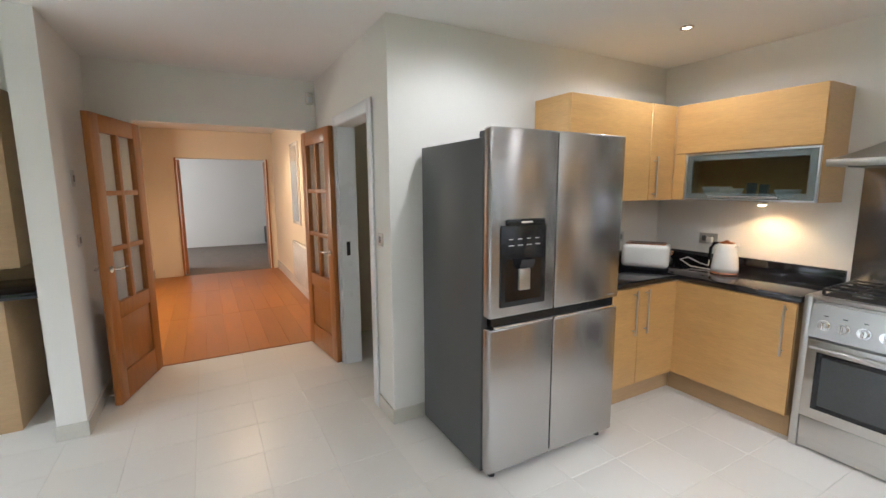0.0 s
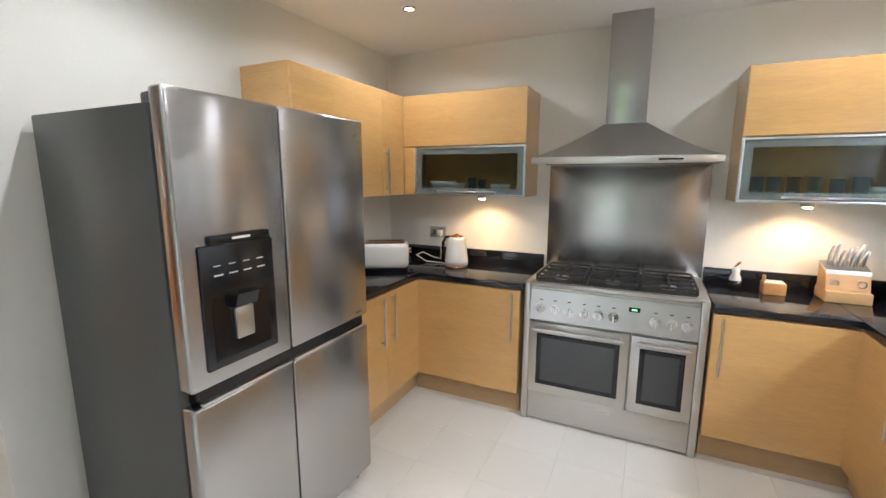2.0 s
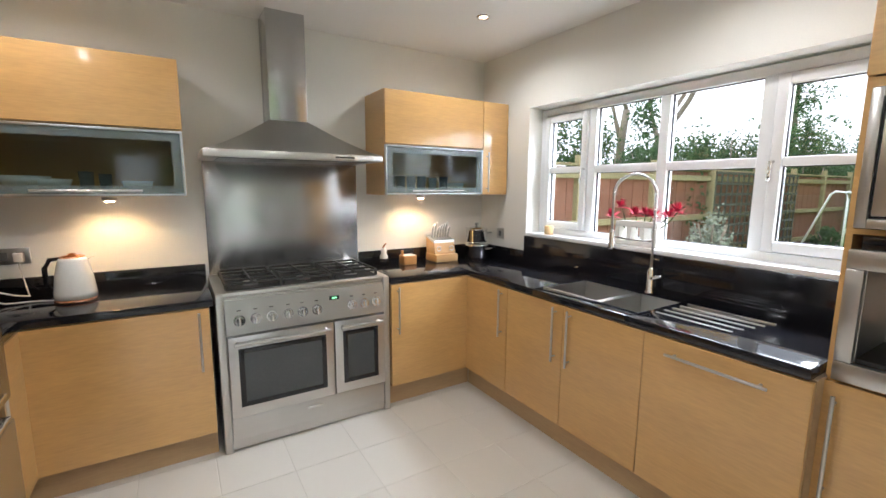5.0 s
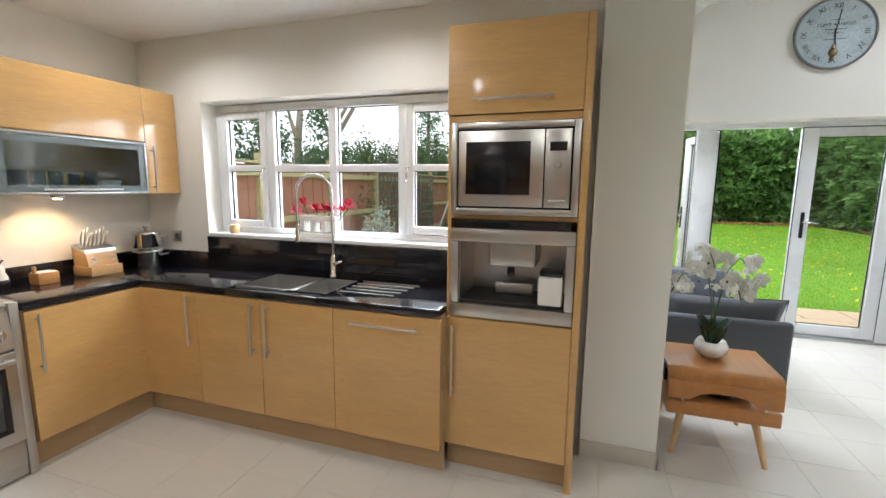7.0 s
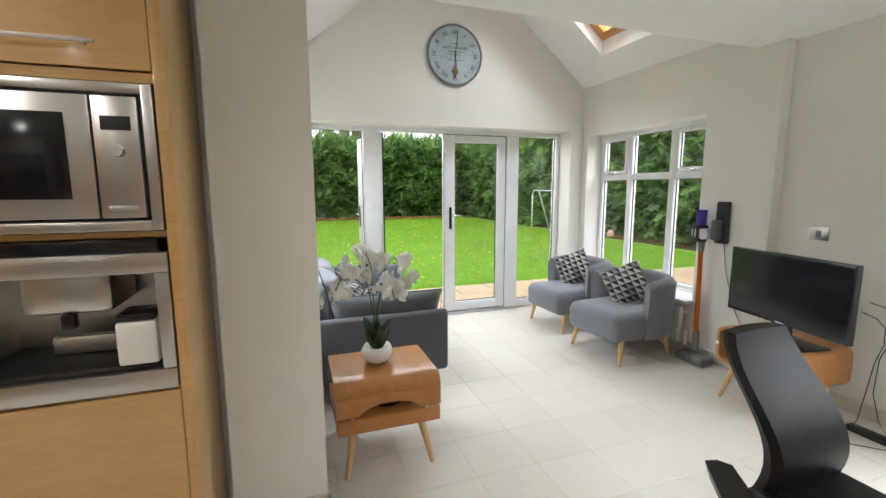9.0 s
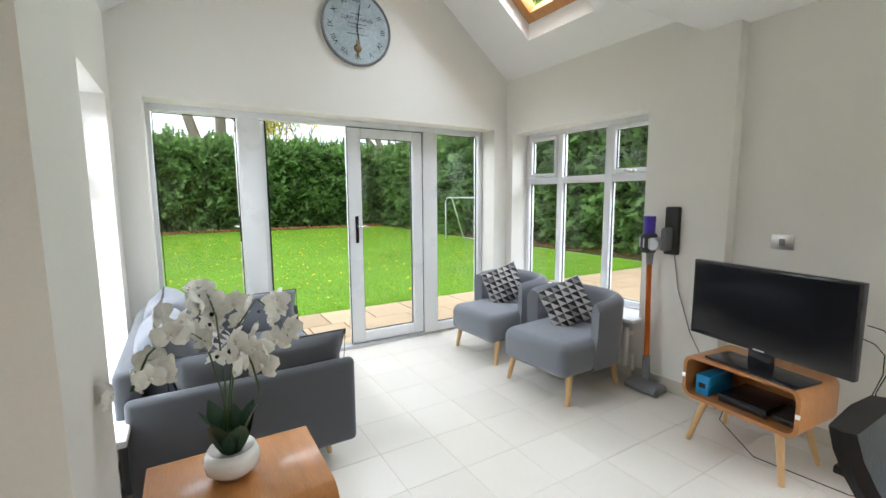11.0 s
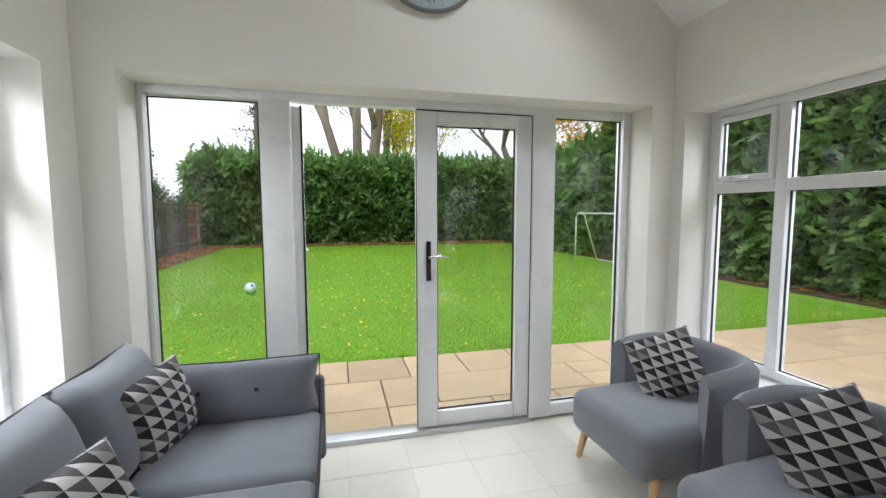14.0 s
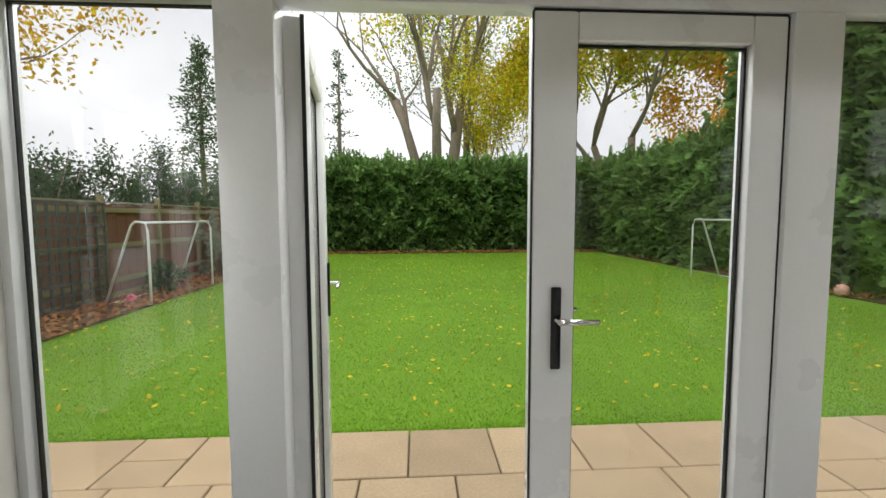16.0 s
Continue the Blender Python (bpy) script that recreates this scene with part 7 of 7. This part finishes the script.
tree("tall_tree", "tall pale-barked autumn tree behind the hedge", -2.1, -31.0, 21.0, 3, 0.50, LEAF_YG, 4, 2, 0.5, 0.17, 5, 0.62, 0.05, LEAF_Y, 0.46)
tree("tall_tree", "tall pale-barked tree beside the first one", -3.9, -32.0, 19.0, 1, 0.34, LEAF_YG, 6, 2, 0.5, 0.16, 5, 0.6, 0.05, LEAF_Y, 0.46)
tree("maple_tree", "broad yellow-green autumn tree behind the hedge", -14.0, -28.5, 15.5, 2, 0.36, LEAF_YG, 8, 20, 0.6, 0.16, 5, 0.8, 0.03, LEAF_Y)
tree("orange_tree", "orange-leaved autumn tree behind the hedge", -19.0, -26.5, 9.0, 2, 0.22, LEAF_O, 15, 7, 0.45, 0.14, 5, 0.75, 0.02, LEAF_Y)
tree("green_tree", "green broadleaf tree behind the tall hedge", -16.5, -17.0, 13.0, 2, 0.28, LEAF_G, 21, 10, 0.5, 0.14, 5, 0.75, 0.03, LEAF_YG)
tree("birch_tree", "thin russet tree behind the hedge", -6.4, -31.5, 10.5, 3, 0.13, LEAF_Y, 23, 4, 0.4, 0.10, 5, 0.5, 0.06, LEAF_YG)
tree("bare_tree", "slender dark tree behind the hedge", -5.0, -33.0, 15.0, 2, 0.22, LEAF_G, 29, 3, 0.5, 0.12, 5, 0.6, 0.06)
conifer_tree("fir_tree", "slender sparse fir tree behind the hedge", 4.8, -35.0, 14.0, LEAF_D, 31, 0.19, 0.22, 6, 0.02)
conifer_tree("pine_tree", "blue-green pine tree beyond the fence", 12.3, -30.0, 12.5, LEAF_D, 33, 0.26, 0.3)
tree("beech_tree", "yellow-leaved tree beyond the fence", 9.6, -10.6, 9.5, 2, 0.2, LEAF_Y, 41, 5, 0.4, 0.09, 5, 0.7, 0.03, LEAF_O)
tree("ash_tree", "yellow-green tree beyond the fence", 10.2, -5.6, 8.0, 2, 0.2, LEAF_YG, 43, 5, 0.45, 0.10, 5, 0.8, 0.02, LEAF_G)
tree("ash_tree", "green tree beyond the fence", 8.8, -2.2, 7.0, 2, 0.18, LEAF_G, 47, 4, 0.4, 0.10, 5, 0.8, 0.02, LEAF_YG)


def shrub(name, label, x, y, rx, ry, rz, n, material, size, seed):
    r2 = np.random.RandomState(seed)
    s = thing(name, label, "shrub", pose(x, y, GZ))
    bm = bmesh.new()
    for k in range(6):
        a = k * 1.05
        tube(bm, [(0, 0, 0), (rx * 0.25 * math.cos(a), ry * 0.25 * math.sin(a), rz * 0.5), (rx * 0.55 * math.cos(a), ry * 0.55 * math.sin(a), rz * 0.95)], [0.04, 0.025, 0.01], 5)
    part("stems", bm, BARK, s)
    c = r2.randn(26, 3) * np.array([rx * 0.42, ry * 0.42, rz * 0.26]) + np.array([0, 0, rz * 0.6])
    pos = c[r2.randint(0, 26, n)] + r2.randn(n, 3) * np.array([rx, ry, rz]) * 0.105
    pos[:, 2] = np.maximum(pos[:, 2], 0.03)
    al = unit(r2.randn(n, 3)) * (size * (0.6 + 0.7 * r2.rand(n)))[:, None]
    ac = unit(np.cross(al, r2.randn(n, 3))) * (size * 0.5)
    v, f = diamonds(pos, al, ac)
    cloud_mesh("foliage", v, f, material, s)


for k in range(8):
    shrub("evergreen_shrub", "dark evergreen shrub rising over the fence", 7.0 + 0.5 * (k % 2), -7.0 - 2.3 * k, 1.4, 2.0, 2.55 + 0.25 * ((k * 7) % 3), 12000, LEAF_D, 0.055, 60 + k)
SILVER = mat("silver_leaf", (0.30, 0.33, 0.27), 0.7, var=0.2, bump=0.0, island=0.3)
shrub("silver_shrub", "pale silver-leaved shrub by the fence", 4.95, -15.2, 0.6, 0.7, 1.4, 2600, SILVER, 0.045, 81)
shrub("silver_shrub", "pale silver-leaved shrub beside the boarded fence", 4.9, -6.6, 0.45, 0.45, 1.1, 1800, SILVER, 0.04, 82)
shrub("low_shrub", "low dark shrub in the fence bed", 5.0, -12.6, 0.5, 0.7, 0.6, 1500, LEAF_D, 0.05, 83)

# goals
NETM = mat("goal_net", (0.10, 0.12, 0.10), 0.9, var=0.1, bump=0.0)


def goal(label, m):
    """Small garden goal: mouth along local y, back towards +x."""
    g = thing("football_goal", label, "goal", m, "garden goals")
    for y in (-1.25, 1.25):
        pts = [(0, y, 0)] + [(0, y, 1.45), (0.05, y * 0.985, 1.60), (0.22, y, 1.62), (0.30, y, 1.55), (0.85, y * 1.02, 0.0)]
        part("side_frame", tube(bmesh.new(), pts, 0.024, 8), UPVC, g, "white tubular side frame")
    part("crossbar", tube(bmesh.new(), [(0.05, -1.235, 1.60), (0.05, 1.235, 1.60)], 0.024, 8), UPVC, g)
    part("ground_bar", tube(bmesh.new(), [(0.85, -1.27, 0.02), (0.85, 1.27, 0.02)], 0.018, 8), UPVC, g)
    bm = bmesh.new()
    for k in range(21):
        y = -1.25 + 0.125 * k
        tube(bm, [(0.28, y, 1.55), (0.85, y, 0.02)], 0.002, 3)
    for k in range(13):
        f = k / 12
        tube(bm, [(0.28 + 0.57 * f, -1.25, 1.55 - 1.53 * f), (0.28 + 0.57 * f, 1.25, 1.55 - 1.53 * f)], 0.002, 3)
    tagged(part("net", bm, NETM, g, "thin dark goal net"), kind="stuff")
    return g


goal("white tubular garden goal by the fence", pose(4.28, -12.1, GZ))
goal("white tubular garden goal by the tall hedge", pose(-8.6, -12.7, GZ, 0, 0, 180))
for lab, x, y, r, c in (("white and blue football on the lawn", 0.99, -10.1, 0.11, (0.7, 0.75, 0.8)), ("orange ball under the hedge", -9.3, -10.9, 0.10, (0.65, 0.25, 0.04)), ("pink and white ball under the hedge", -9.62, -10.6, 0.13, (0.62, 0.35, 0.30)), ("small pink ball in the fence bed", 4.75, -11.0, 0.09, (0.6, 0.12, 0.2))):
    bl = thing("football", lab, "ball", pose(x, y, GZ + 0.025), "garden balls")
    part("shell", ball(bmesh.new(), (0, 0, r), r, seg=20, rings=14), mat("ball_skin", c, 0.4, var=0.15, scale=18, bump=0.05), bl)
    for k in range(6):
        a = k * 1.047
        part("panel", ball(bmesh.new(), (r * 0.72 * math.cos(a), r * 0.72 * math.sin(a), r * (1.0 + 0.55 * (-1) ** k)), r * 0.28, seg=8, rings=6), bpy.data.materials["blue_plastic"] if "blue" in lab else COPPER, bl)

# ---- patio slabs ----
bm = bmesh.new()
box(bm, -9.6, 5.0, -5.50, -3.705, GZ - 0.05, GZ + 0.018)
box(bm, -9.6, -3.30, -3.705, 2.0, GZ - 0.05, GZ + 0.018)
PT = struct("pavement", bm, JOINT, "buff sandstone slab patio with dark joints")
rp_ = random.Random(9)
slab_meshes = {}


def slab(w, d):
    key = (w, d)
    if key not in slab_meshes:
        b = bx(-w / 2 + 0.006, w / 2 - 0.006, -d / 2 + 0.006, d / 2 - 0.006, -0.03, 0.0, bevel=0.006, seg=1)
        slab_meshes[key] = mesh_of("slab", b, SAND, False)
    return slab_meshes[key]


def lay(x0, x1, y1, rows):
    y = y1
    for dpt in rows:
        x = x0 - rp_.choice((0, 0.15, 0.3))
        while x < x1:
            w = rp_.choice((0.45, 0.6, 0.6, 0.9, 0.9))
            if dpt == 0.6 and w == 0.45 and rp_.random() < 0.8:
                piece("slab", slab(0.45, 0.3), x + 0.225, y - 0.15, GZ + 0.040 + rp_.uniform(-0.002, 0.002), PT)
                piece("slab", slab(0.45, 0.3), x + 0.225, y - 0.45, GZ + 0.040 + rp_.uniform(-0.002, 0.002), PT)
            else:
                piece("slab", slab(w, dpt), x + w / 2, y - dpt / 2, GZ + 0.040 + rp_.uniform(-0.002, 0.002), PT)
            x += w
        y -= dpt


lay(-9.2, 4.8, -3.74, (0.6, 0.6, 0.6))
lay(-9.2, -4.2, -0.14, (0.6,) * 6)

# ---- floor tiles and hall planks ----
P, TX, TY = 0.355, 2.79, 0.29
tile_me = mesh_of("tile", bx(-P / 2 + 0.0012, P / 2 - 0.0012, -P / 2 + 0.0012, P / 2 - 0.0012, -0.010, 0.0, bevel=0.0015, seg=1), TILE, False)
rest = bmesh.new()
count = 0
for i in range(-17, 4):
    for j in range(-11, 13):
        cx, cy_ = TX + (i + 0.5) * P, TY + (j + 0.5) * P
        inside = (-3.2 < cx < 4.2 and -3.62 < cy_ < 2.85) or (-3.2 < cx < -0.3 and cy_ < 4.5) or (-0.45 < cx < 1.6 and cy_ < 4.45) or (1.46 < cx < 3.2 and 2.8 < cy_ < 4.7)
        if cx > 0.6 and cy_ < -1.05:
            inside = False
        if not inside:
            continue
        if -2.4 < cx < 3.6 and -3.2 < cy_ < 3.6 and count < 300:
            piece("tile", tile_me, cx, cy_, 0, floor_ob)
            count += 1
        else:
            box(rest, cx - P / 2 + 0.0012, cx + P / 2 - 0.0012, cy_ - P / 2 + 0.0012, cy_ + P / 2 - 0.0012, -0.010, 0.0)
tagged(part("tiles_beyond", rest, TILE_J, floor_ob), kind="stuff")
plank_me = mesh_of("plank", bx(-0.0925, 0.0925, -0.748, 0.748, -0.006, 0.0, bevel=0.001, seg=1), OAKFLOOR)
for i in range(17):
    for j in range(3):
        x, y = -1.4 + 0.186 * i, 5.32 + 1.5 * j + (0.0 if i % 2 else 0.0)
        if y < 9.0:
            piece("plank", plank_me, x, y, 0.001, hall_floor)
solid("threshold_strip", bx(-0.02, 1.36, 4.545, 4.585, 0.0, 0.008, bevel=0.003), OAK, "oak threshold strip between tile and wood", "threshold", kind="structure")
